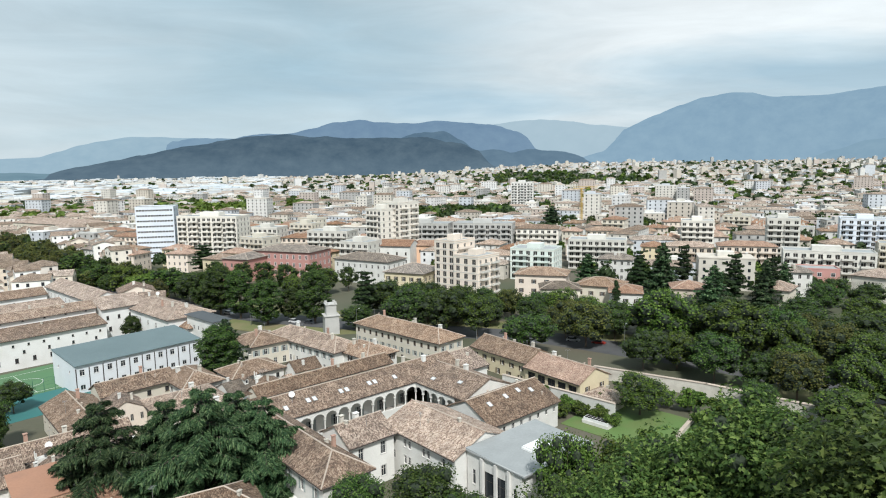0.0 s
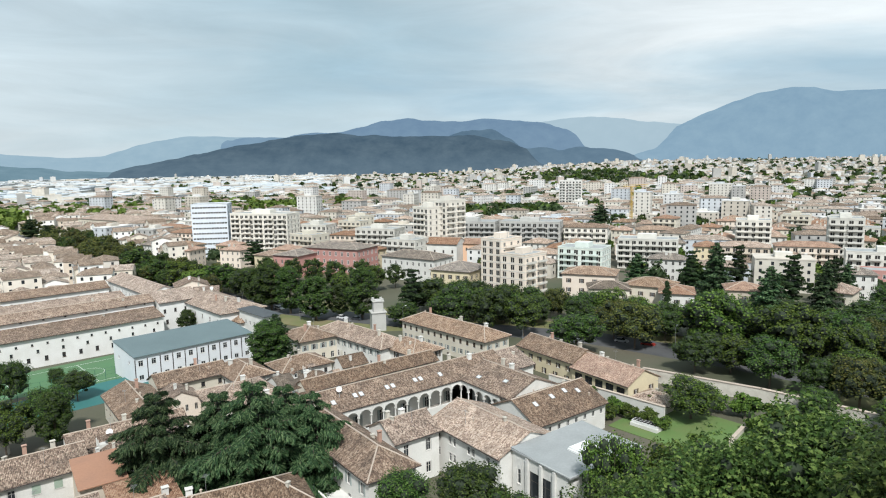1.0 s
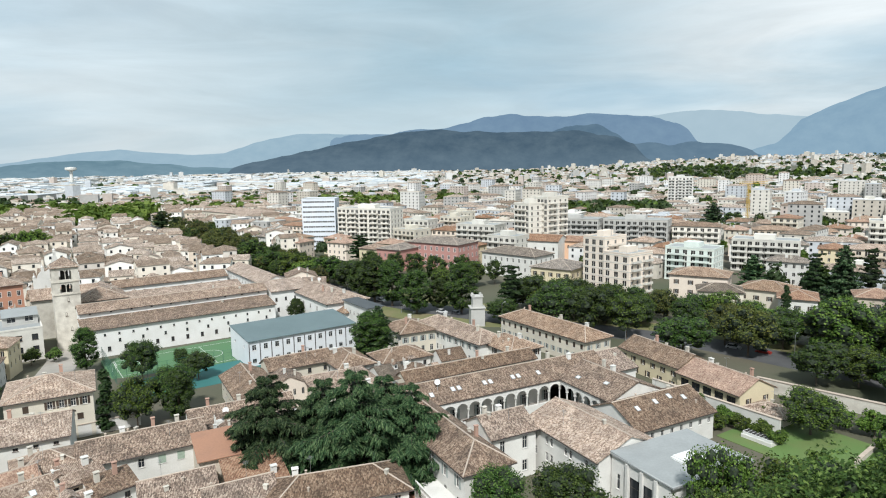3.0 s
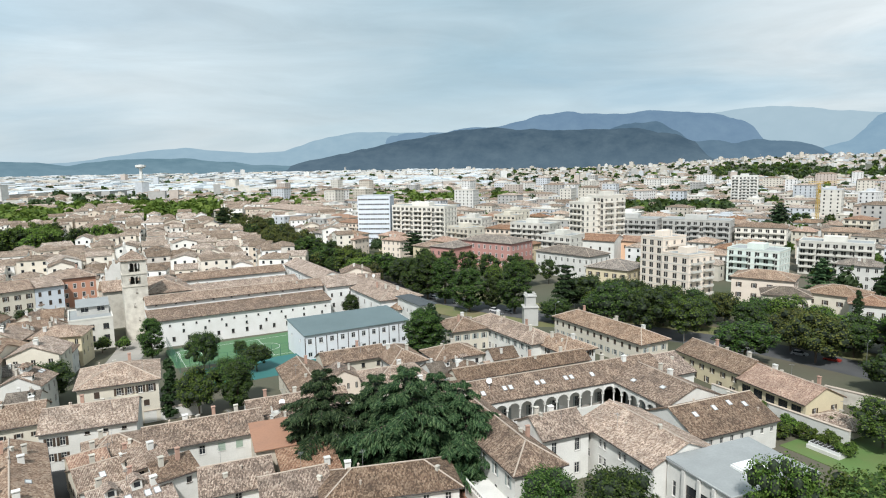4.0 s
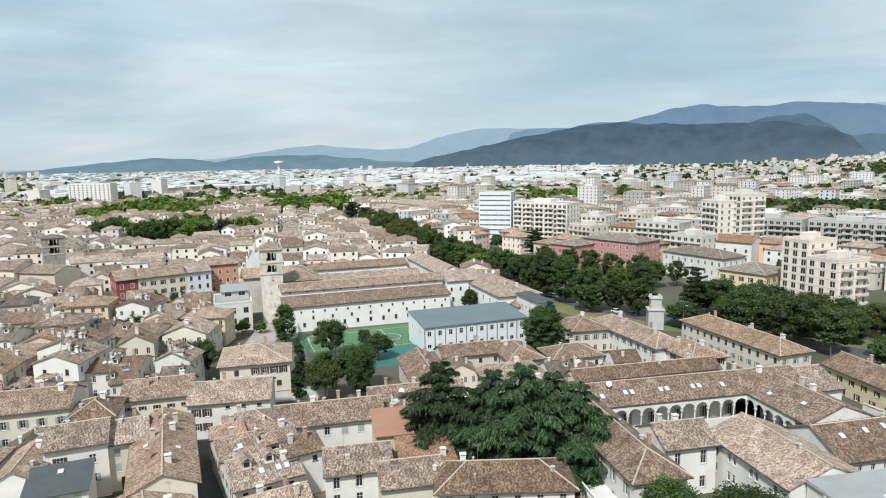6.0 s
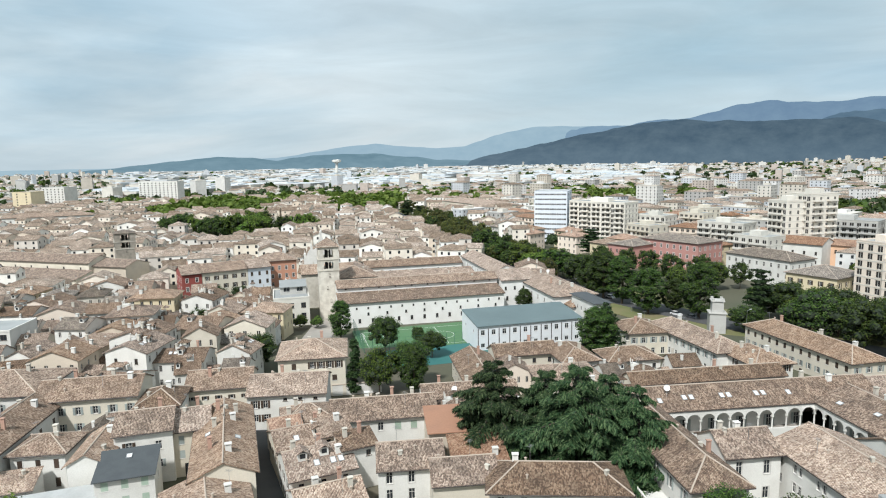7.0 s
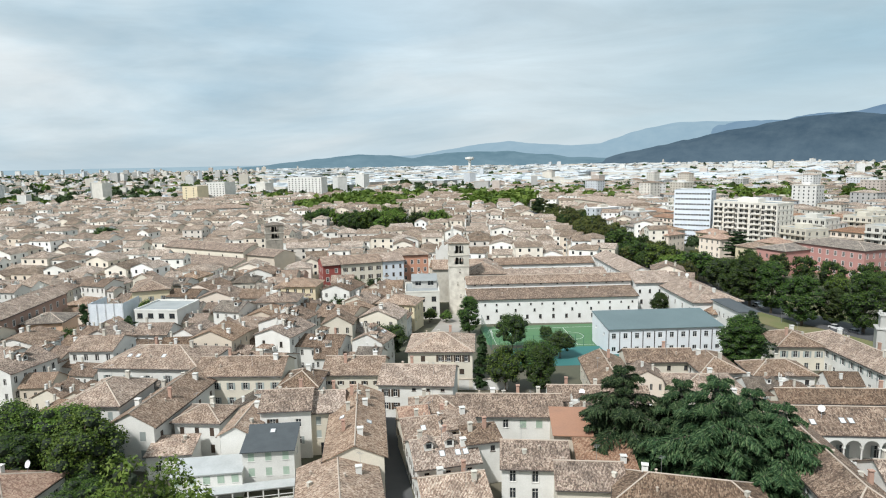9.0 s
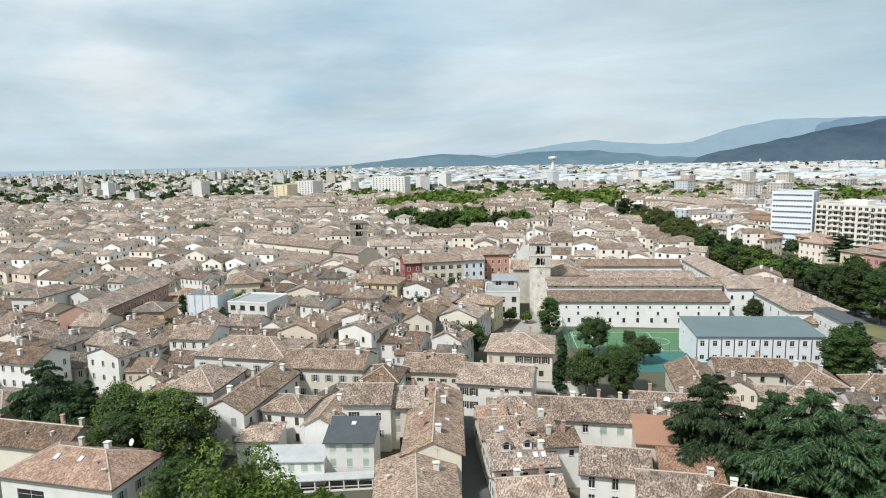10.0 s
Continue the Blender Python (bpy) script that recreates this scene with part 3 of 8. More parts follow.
def house(name, label, x, y, yaw, w, d, ze, roof="hip", rise=2.0, wall="white", tile="brown", wins=None, z0=None, over=0.6, chim=(), skylights=(), dishes=(), dormers=(), full=True, category="house", group="", lines=True, mark=True):
    """A building whose centre stands at x, y; ze is the eaves' height over the ground datum."""
    base = gz(x, y) if z0 is None else z0
    e = root(name, x, y, base, yaw, label, category, group)
    he = ze - base
    bm, opens = wall_bm(w, d, -1.5, he, wins or {}, roof, rise)
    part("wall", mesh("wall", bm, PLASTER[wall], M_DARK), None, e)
    if full is None:
        bm = bmesh.new()
        for m, ww, wh, style in opens:
            n0 = len(bm.verts)
            add_box(bm, -ww / 2 - 0.08, ww / 2 + 0.08, -0.07, 0.1, -0.09, -0.004)
            add_box(bm, -0.05, 0.05, 0.1, 0.16, 0, wh)
            bm.verts.ensure_lookup_table()
            bmesh.ops.transform(bm, matrix=m, verts=bm.verts[n0:])
        tagged(part("window_frames", bm, M_FRAME, e), kind="stuff")
    else:
        for m, ww, wh, style in opens:
            put_window(e, m, ww, wh, style, full)
    if roof == "flat":
        bm = bmesh.new()
        add_box(bm, -w / 2 + 0.25, w / 2 - 0.25, -d / 2 + 0.25, d / 2 - 0.25, he - 0.3, he + 0.05)
        part("roof", bm, M_GREYROOF, e)
        bm = bmesh.new()
        for a, b, c, f in ((-w / 2 - 0.1, w / 2 + 0.1, -d / 2 - 0.1, -d / 2 + 0.25), (-w / 2 - 0.1, w / 2 + 0.1, d / 2 - 0.25, d / 2 + 0.1),
                           (-w / 2 - 0.1, -w / 2 + 0.25, -d / 2 + 0.25, d / 2 - 0.25), (w / 2 - 0.25, w / 2 + 0.1, -d / 2 + 0.25, d / 2 - 0.25)):
            add_box(bm, a, b, c, f, he + 0.004, he + 0.5)
        part("parapet", bm, PLASTER[wall], e)
    else:
        faces, ridges, eaves = roof_faces(w, d, he, roof, rise, over)
        part("roof", mesh("roof", roof_bm(faces), TILE[tile] if isinstance(tile, str) else tile), None, e, uv=True)
        if lines and ridges:
            bm = bmesh.new()
            for p, q in ridges:
                add_tube(bm, p, q, 0.13, 0.13, 6)
            part("ridge_cap", bm, M_MORTAR, e)
        if lines and eaves:
            bm = bmesh.new()
            for p, q in eaves:
                add_tube(bm, Vector(p) - Vector((0, 0, 0.2)), Vector(q) - Vector((0, 0, 0.2)), 0.09, 0.09, 6)
            part("gutter", bm, M_GUTTER, e)
    for i, (cx, cy) in enumerate(chim):
        c = new("chimney", CHIM[(i + int(abs(x))) % 3])
        c.parent = e
        c.location = (cx, cy, roof_z(cx, cy, w, d, he, roof, rise) + 0.1)
    for cx, cy in skylights:
        s = skylight(e)
        z = roof_z(cx, cy, w, d, he, roof, rise) + 0.15
        if roof == "gx" or (roof == "hip" and w >= d) or roof == "sf":
            tilt = math.degrees(math.atan2(rise, d / 2 if roof != "sf" else d)) * (1 if cy < 0 or roof == "sf" else -1)
            s.matrix_local = pose(cx, cy, z, tilt, 0, 0)
        else:
            tilt = math.degrees(math.atan2(rise, w / 2)) * (-1 if cx < 0 else 1)
            s.matrix_local = pose(cx, cy, z, 0, tilt, 0)
    for cx, cy in dishes:
        dish(e, cx, cy, roof_z(cx, cy, w, d, he, roof, rise))
    for cx, cy in dormers:
        dormer(e, cx, cy, roof_z(cx, cy, w, d, he, roof, rise))
    if mark and lines and roof != "flat" and math.hypot(x, y) < 240:
        roof_clutter(e, w, d, he, roof, rise, int(x * 7 + y * 13))
    if mark:
        USED.append((x, y, radians(yaw), w / 2 + 1.0, d / 2 + 1.0))
    return e


VENT, MAST = [], []


def roof_clutter(e, w, d, he, roof, rise, seed):
    """Clay vent pots and a television aerial on a tiled roof."""
    if not VENT:
        bm = bmesh.new()
        add_tube(bm, (0, 0, -0.5), (0, 0, 0.45), 0.16, 0.16, 8)
        add_tube(bm, (0, 0, 0.52), (0, 0, 0.66), 0.26, 0.08, 8)
        add_tube(bm, (0, 0, 0.45), (0, 0, 0.52), 0.08, 0.08, 6)
        VENT.append(mesh("vent_pot", bm, M_MORTAR))
        bm = bmesh.new()
        add_box(bm, -0.3, 0.3, -0.22, 0.22, -0.6, 0.55)
        add_box(bm, -0.38, 0.38, -0.3, 0.3, 0.55, 0.63)
        VENT.append(mesh("flue", bm, PLASTER["render"]))
        bm = bmesh.new()
        add_tube(bm, (0, 0, -0.4), (0, 0, 2.6), 0.03, 0.025, 5)
        for k in range(6):
            add_tube(bm, (-0.45 + k * 0.02, -0.5 + k * 0.2, 2.45), (0.45 - k * 0.02, -0.5 + k * 0.2, 2.45), 0.012, 0.012, 4)
        add_tube(bm, (0, -0.55, 2.45), (0, 0.6, 2.45), 0.015, 0.015, 4)
        MAST.append(mesh("aerial", bm, M_METAL))
    rc = random.Random(seed)
    for k in range(3 + (w * d > 140)):
        cx, cy = rc.uniform(-0.38, 0.38) * w, rc.uniform(-0.34, 0.34) * d
        o = new(("vent_pot", "flue", "aerial")[k % 3], VENT[k % 3] if k % 3 < 2 else MAST[0])
        o.parent = e
        o.location = (cx, cy, roof_z(cx, cy, w, d, he, roof, rise) + 0.12)
        o.rotation_euler = (0, 0, rc.uniform(0, 3))


DORM = []


def dormer(parent, x, y, z):
    """A small white roof dormer with its own tiled roof, facing the front."""
    if not DORM:
        bm = bmesh.new()
        add_box(bm, -0.7, 0.7, -1.0, 1.4, -0.6, 1.0)
        add_box(bm, -0.42, 0.42, -1.03, -1.004, 0.1, 0.85, 1)
        DORM.append(mesh("dormer", bm, PLASTER["white"], M_GLASS))
        faces, ridges, eaves = roof_faces(1.6, 2.5, 1.0, "gy", 0.45, 0.2)
        me = mesh("dormer_roof", roof_bm(faces, 0.1), TILE["tan"])
        set_uv(me)
        DORM.append(me)
    o = new("dormer", DORM[0])
    o.parent = parent
    o.location = (x, y, z)
    q = new("dormer_roof", DORM[1])
    q.parent = o
    return o


SKY_M = []


def skylight(parent):
    if not SKY_M:
        bm = bmesh.new()
        for a, b, c, f in ((-0.45, -0.37, -0.6, 0.6), (0.37, 0.45, -0.6, 0.6), (-0.37, 0.37, -0.6, -0.52), (-0.37, 0.37, 0.52, 0.6)):
            add_box(bm, a, b, c, f, -0.05, 0.10)
        SKY_M.append(mesh("skylight", bm, M_METAL))
        bm = bmesh.new()
        add_box(bm, -0.37, 0.37, -0.52, 0.52, 0.02, 0.06)
        SKY_M.append(mesh("pane", bm, M_WHITE))
    s = new("skylight", SKY_M[0])
    s.parent = parent
    p = new("pane", SKY_M[1])
    p.parent = s
    return s


DISH_M = []


def dish(parent, x, y, z, s=1.0):
    if not DISH_M:
        bm = bmesh.new()
        rings = []
        for k in range(5):
            r = 0.6 * k / 4
            rings.append([bm.verts.new((r * math.cos(i * 0.5236), -0.18 * (k / 4) ** 2, r * math.sin(i * 0.5236))) for i in range(12)] if k else [bm.verts.new((0, 0, 0))])
        for i in range(12):
            bm.faces.new((rings[0][0], rings[1][i], rings[1][(i + 1) % 12]))
            for k in range(1, 4):
                bm.faces.new((rings[k][i], rings[k + 1][i], rings[k + 1][(i + 1) % 12], rings[k][(i + 1) % 12]))
        add_tube(bm, (0, 0, -0.5), (0, -0.5, 0.0), 0.02, 0.02, 5)
        add_tube(bm, (0, 0.02, 0), (0, 0.15, 0), 0.06, 0.06, 6)
        DISH_M.append(mesh("satellite_dish", bm, M_WHITE))
        bm = bmesh.new()
        add_tube(bm, (0, 0.15, -1.6), (0, 0.15, 0.25), 0.035, 0.035, 6)
        DISH_M.append(mesh("mast", bm, M_METAL))
    o = new("satellite_dish", DISH_M[0])
    o.parent = parent
    o.location = (x, y, z + 1.4)
    o.rotation_euler = (radians(-25), 0, radians(20) - parent.rotation_euler.z)
    o.scale = (s, s, s)
    q = new("mast", DISH_M[1])
    q.parent = o
    return o

# ---------------------------------------------------------------- trees


def quads_mesh(name, centers, normals, size, m, rng, stretch=1.0, dirs=None, lobed=False):
    """Leaves as small separate faces."""
    n = len(centers)
    normals = normals / (np.linalg.norm(normals, axis=1, keepdims=True) + 1e-9)
    ref = rng.normal(size=(n, 3)) if dirs is None else dirs
    u = np.cross(normals, ref)
    u /= np.linalg.norm(u, axis=1, keepdims=True) + 1e-9
    v = np.cross(normals, u)
    s = size * rng.uniform(0.6, 1.35, size=(n, 1))
    if lobed:
        # maple leaf: five pointed lobes
        ang = np.radians([270, 8, 36, 62, 90, 118, 144, 172])
        rad = np.array([0.5, 1.0, 0.55, 0.98, 1.2, 0.98, 0.55, 1.0])
        rad[[3, 5]] = 0.62
        k = len(ang)
        pts = centers[:, None, :] + s[:, None] * (u[:, None] * (np.cos(ang) * rad)[None, :, None] + v[:, None] * (np.sin(ang) * rad)[None, :, None])
        pts = pts - normals[:, None] * s[:, None] * (np.abs(np.cos(ang)) * 0.25)[None, :, None]
        verts = pts.reshape(-1, 3)
        faces = np.arange(n * k).reshape(n, k)
    else:
        a = centers - u * s * 0.5
        b = centers - v * s * 0.5 * stretch
        c = centers + u * s * 0.5 - normals * s * 0.12
        d = centers + v * s * 0.5 * stretch
        verts = np.stack([a, b, c, d], 1).reshape(-1, 3)
        faces = np.arange(n * 4).reshape(n, 4)
    me = bpy.data.meshes.new(name)
    me.from_pydata(verts.tolist(), [], faces.tolist())
    me.materials.append(m)
    return me


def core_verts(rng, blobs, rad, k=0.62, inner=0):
    """Lumpy core of a crown, coloured near-black to stand for the shade inside."""
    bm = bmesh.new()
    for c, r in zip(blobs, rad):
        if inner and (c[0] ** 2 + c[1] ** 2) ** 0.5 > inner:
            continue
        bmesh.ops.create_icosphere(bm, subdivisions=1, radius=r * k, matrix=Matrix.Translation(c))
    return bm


def crown_blobs(rng, R, Hc, z0, n, kind):
    out, rad = [], []
    while len(out) < n:
        p = rng.normal(size=3)
        p /= np.linalg.norm(p)
        t = rng.uniform(0.35, 1.0) ** 0.5
        if kind == "round":
            if p[2] < -0.85:
                continue
            k = 0.80 * t * rng.uniform(0.8, 1.15)
            out.append((p[0] * R * k, p[1] * R * k, z0 + Hc / 2 + p[2] * Hc / 2 * k))
            rad.append(R * (rng.uniform(0.13, 0.24) if n > 150 else rng.uniform(0.18, 0.32)))
        elif kind == "column":
            z = rng.uniform(0, 1)
            w = math.sin(min(1, z * 1.6 + 0.25) * 1.57) * (1 - z) ** 0.55
            out.append((p[0] * R * w * 0.6, p[1] * R * w * 0.6, z0 + z * Hc))
            rad.append(R * (0.25 + 0.35 * w))
        elif kind == "egg":
            z = rng.uniform(0.02, 0.98)
            w = math.sin(math.pi * z ** 0.85) ** 0.55
            k = 0.80 * (0.72 + 0.28 * t) * rng.uniform(0.94, 1.06)
            out.append((p[0] * R * w * k, p[1] * R * w * k, z0 + z * Hc * 0.94))
            rad.append(R * rng.uniform(0.18, 0.27))
    return np.array(out), np.array(rad)


def tree_proto(name, seed, R, height, kind, leaf, n_blobs, n_leaves, size, label, trunk=0.25, clear=0.10, lobed=False):
    """One tree, as an Empty at its foot with trunk and crown."""
    rng = np.random.default_rng(seed)
    e = root(name, 0, 0, 0, 0, label, "tree")
    z0 = height * clear
    Hc = height - z0
    bm = bmesh.new()
    if kind in ("round", "column", "egg"):
        blobs, rad = crown_blobs(rng, R, Hc, z0, n_blobs, kind)
        idx = rng.choice(len(blobs), n_leaves, p=rad ** 2 / (rad ** 2).sum())
        nv = rng.normal(size=(n_leaves, 3))
        nv /= np.linalg.norm(nv, axis=1, keepdims=True)
        nv[:, 2] = np.where(nv[:, 2] < -0.3, -nv[:, 2], nv[:, 2])
        cen = blobs[idx] + nv * rad[idx][:, None] * rng.uniform(0.7, 1.12, size=(n_leaves, 1))
        nor = nv + rng.normal(size=nv.shape) * 0.55 + np.array([0, 0, 1.0 if lobed else 0.45])
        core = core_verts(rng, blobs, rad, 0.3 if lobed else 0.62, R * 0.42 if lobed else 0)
        add_tube(bm, (0, 0, -1), (0, 0, height * 0.35), trunk, trunk * 0.75, 8)
        for b in blobs[::max(1, n_blobs // 9)]:
            add_tube(bm, (0, 0, height * rng.uniform(0.18, 0.34)), tuple(b), trunk * 0.4, 0.04, 5)
        add_tube(bm, (0, 0, height * 0.35), (0.2, 0.1, height * 0.85), trunk * 0.75, 0.05, 6)
        me = quads_mesh("crown", cen, nor, size, leaf, rng, lobed=lobed)
    else:
        # tiers of limbs with hanging or level sprays
        cen, nor, dirs = [], [], []
        core = bmesh.new()
        tiers = n_blobs
        add_tube(bm, (0, 0, -1), (0, 0, height * 0.97), trunk, 0.05, 8)
        for t in range(tiers):
            f = (t + 0.5) / tiers
            z = z0 + Hc * f * 0.96
            if kind == "deodar":
                rr = R * (1 - f) ** 0.6 * rng.uniform(0.72, 1.18) + 0.25
            elif kind == "plate":
                rr = R * (0.55 + 0.45 * math.sin(f * 3.0)) * rng.uniform(0.6, 1.1) * (1 - 0.35 * f)
            else:
                rr = R * (1 - f) ** 0.6 * rng.uniform(0.75, 1.12) + 0.4
            nb = max(5, int(4 + rr * (0.55 if kind == "deodar" else 0.75)))
            for b in range(nb):
                a = 6.2832 * (b + rng.uniform(-0.35, 0.35)) / nb + t * 1.1
                L = rr * rng.uniform(0.55, 1.15)
                ca, sa = math.cos(a), math.sin(a)
                if kind == "deodar":
                    # an arching bough with side twigs that hang at their ends
                    rise, fall = rng.uniform(0.12, 0.34), rng.uniform(0.20, 0.42)
                    arc = lambda q: z + L * (rise * q - fall * q ** 2.4)
                    for q0, q1 in ((0, 0.35), (0.35, 0.7), (0.7, 1.0)):
                        add_tube(bm, (ca * L * q0, sa * L * q0, arc(q0)), (ca * L * q1, sa * L * q1, arc(q1)), 0.13 - 0.09 * q0, 0.13 - 0.09 * q1, 4)
                    k = max(12, int(n_leaves * L / (tiers * nb * R * 0.55)))
                    m2 = max(8, int(L * 2.1))
                    s = (np.floor(rng.uniform(0.12, 1.0, size=k) ** 0.75 * m2) + 0.5) / m2
                    sg = np.where(rng.random(k) < 0.5, -1.0, 1.0)
                    tw = 0.46 * L * (1.12 - s) ** 0.7 * (0.35 + 0.65 * np.minimum(1, s * 2.4)) * (0.75 + 0.25 * np.sin(s * 37 + b))
                    q = rng.uniform(0, 1, size=k) ** 0.7
                    fx, fy = 0.62 * ca - 0.78 * sg * sa, 0.62 * sa + 0.78 * sg * ca
                    jig = rng.normal(size=(k, 3)) * 0.07
                    x, y = ca * L * s + fx * tw * q, sa * L * s + fy * tw * q
                    zz = arc(s) - tw * (0.08 * q + 0.26 * q ** 2.2) - rng.uniform(0, 1, size=k) ** 3 * 0.4 * (0.3 + q)
                    cen.append(np.stack([x, y, zz], 1) + jig)
                    nor.append(np.stack([fx * 0.35, fy * 0.35, np.full(k, 1.0)], 1) + rng.normal(size=(k, 3)) * 0.38)
                    dirs.append(np.stack([fx, fy, -0.15 - 0.9 * q], 1) + rng.normal(size=(k, 3)) * 0.22)
                else:
                    rise = rng.uniform(-0.05, 0.18)
                    add_tube(bm, (0, 0, z), (ca * L, sa * L, z + L * (rise - 0.025)), 0.07 + 0.012 * L, 0.02, 4)
                    k = max(4, int(n_leaves * L / (tiers * nb * R * 0.55)))
                    s = rng.uniform(0.12, 1.0, size=k) ** 0.75
                    side = rng.normal(size=k) * 0.15 * L * (1.15 - s * 0.6)
                    zz = z + L * s * rise - 0.04 * L * s ** 2.2 - np.abs(side) * 0.1 + rng.normal(size=k) * 0.16
                    cen.append(np.stack([ca * L * s - sa * side, sa * L * s + ca * side, zz], 1))
                    nor.append(np.stack([np.full(k, ca * 0.5), np.full(k, sa * 0.5), np.full(k, 0.9)], 1) + rng.normal(size=(k, 3)) * 0.45)
                    dirs.append(np.stack([np.full(k, ca), np.full(k, sa), np.zeros(k)], 1) + rng.normal(size=(k, 3)) * 0.45)
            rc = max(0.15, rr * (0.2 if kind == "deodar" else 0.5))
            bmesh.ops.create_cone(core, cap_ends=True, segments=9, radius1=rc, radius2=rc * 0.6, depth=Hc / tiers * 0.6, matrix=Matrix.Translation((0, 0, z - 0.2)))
        cen, nor, dirs = np.concatenate(cen), np.concatenate(nor), np.concatenate(dirs)
        me = quads_mesh("crown", cen, nor, size, leaf, rng, stretch=5.0 if kind == "deodar" else 1.5, dirs=dirs)
    part("trunk", bm, M_BARK, e)
    crown = part("crown", me, None, e)
    # solid core, its colour set as dark as the shade between leaves
    part("inner_foliage", core, M_CROWN_SHADE, crown)
    return e


PROTO = {
    "plane_a": tree_proto("plane_tree", 11, 6.5, 16, "round", LEAF["mid"], 95, 5800, 0.40, "broad green plane tree beside the avenue"),
    "plane_b": tree_proto("plane_tree", 12, 6.5, 16, "round", LEAF["dark"], 90, 5800, 0.40, "dense dark green broadleaf tree in the town"),
    "plane_c": tree_proto("lime_tree", 13, 6.5, 15, "round", LEAF["light"], 95, 5800, 0.40, "fresh light green broadleaf tree among buildings"),
    "plane_d": tree_proto("chestnut_tree", 14, 6.5, 14, "round", LEAF["brownish"], 95, 5800, 0.40, "broadleaf tree with leaves turning brown"),
    "oval": tree_proto("hornbeam_tree", 15, 3.6, 14, "egg", LEAF["dark"], 150, 14000, 0.20, "dense egg-shaped dark green tree", clear=0.12),
    "cypress": tree_proto("cypress", 16, 2.0, 14, "column", LEAF["cypress"], 36, 3000, 0.42, "slim dark green cypress", clear=0.03),
    "fir": tree_proto("fir_tree", 17, 5.5, 16, "fir", LEAF["cedar"], 17, 8000, 0.40, "dark conifer with level branches", clear=0.06),
    "plate": tree_proto("lebanon_cedar", 18, 8.0, 19, "plate", LEAF["cypress"], 9, 9500, 0.46, "flat-tiered dark cedar beside the avenue", clear=0.2),
    "far_a": tree_proto("plane_tree", 41, 6.5, 16, "round", LEAF["dark"], 45, 2400, 0.62, "broad green plane tree in a distant row"),
    "far_b": tree_proto("chestnut_tree", 42, 6.5, 15, "round", LEAF["brownish"], 45, 2400, 0.62, "distant broadleaf tree with leaves turning brown"),
    "far_c": tree_proto("lime_tree", 43, 6.5, 15, "round", LEAF["light"], 45, 2400, 0.62, "light green broadleaf tree in the distance"),
    "shrub": tree_proto("shrub", 19, 3.0, 4.2, "round", LEAF["mid"], 30, 1800, 0.36, "round green garden shrub", trunk=0.1, clear=0.05),
    "yard_a": tree_proto("plane_tree", 51, 6.5, 16, "round", LEAF["mid"], 95, 9500, 0.32, "dense green broadleaf tree in a yard"),
    "yard_b": tree_proto("plane_tree", 52, 6.5, 16, "round", LEAF["dark"], 95, 9500, 0.32, "dense dark green broadleaf tree in a yard"),
    "deodar_a": tree_proto("deodar_cedar", 20, 11.0, 19, "deodar", LEAF["cedar"], 11, 58000, 0.175, "huge blue-green deodar cedar with drooping sprays", trunk=0.5, clear=0.03),
}
for p in PROTO.values():
    p.location = (0, -60, -300)
TREES = []


def tree(kind, x, y, r, h, label="", z=None, turn=None):
    """A copy of a kind of tree with crown radius r and height h."""
    if math.hypot(x, y) > 285:
        kind = {"plane_a": "far_a", "plane_b": "far_a", "plane_c": "far_c", "plane_d": "far_b"}.get(kind, kind)
    p = PROTO[kind]
    R0, H0 = {"plane_a": (6.5, 16), "plane_b": (6.5, 16), "plane_c": (6.5, 15), "plane_d": (6.5, 14), "oval": (3.6, 14), "cypress": (2, 14),
              "fir": (5.5, 16), "plate": (8, 19), "far_a": (6.5, 16), "far_b": (6.5, 15), "far_c": (6.5, 15), "shrub": (3, 4.2), "deodar_a": (11, 19), "yard_a": (6.5, 16), "yard_b": (6.5, 16)}[kind]
    a = random.uniform(0, 360) if turn is None else turn
    p.scale = (r / R0, r / R0, h / H0)
    t = copy_thing(p, pose(x, y, gz(x, y) if z is None else z, 0, 0, a))
    p.scale = (1, 1, 1)
    if label:
        t["label"] = label
    TREES.append((x, y, r))
    return t


# ---------------------------------------------------------------- ground, far hills
bm = bmesh.new()
rings = [0, 8, 16, 25, 35, 45, 55, 65, 75, 85, 100, 120, 145, 170, 180, 190, 200, 215, 240, 300, 420, 600, 900, 1300, 1900, 2700, 3700, 4800]
prev = None
for r in rings:
    cur = [bm.verts.new((r * math.sin(radians(a)), r * math.cos(radians(a)), gz(r * math.sin(radians(a)), r * math.cos(radians(a))))) for a in range(0, 360, 6)] if r else [bm.verts.new((0, 0, gz(0, 0)))]
    if prev:
        for i in range(60):
            j = (i + 1) % 60
            if len(prev) == 1:
                bm.faces.new((prev[0], cur[i], cur[j]))
            else:
                bm.faces.new((prev[i], cur[i], cur[j], prev[j]))
    prev = cur
ground = new("ground", mesh("ground", bm, M_GROUND))
for p in ground.data.polygons:
    p.use_smooth = True
tagged(ground, "grey-brown town ground sloping up to the castle hill", "ground", kind="structure")


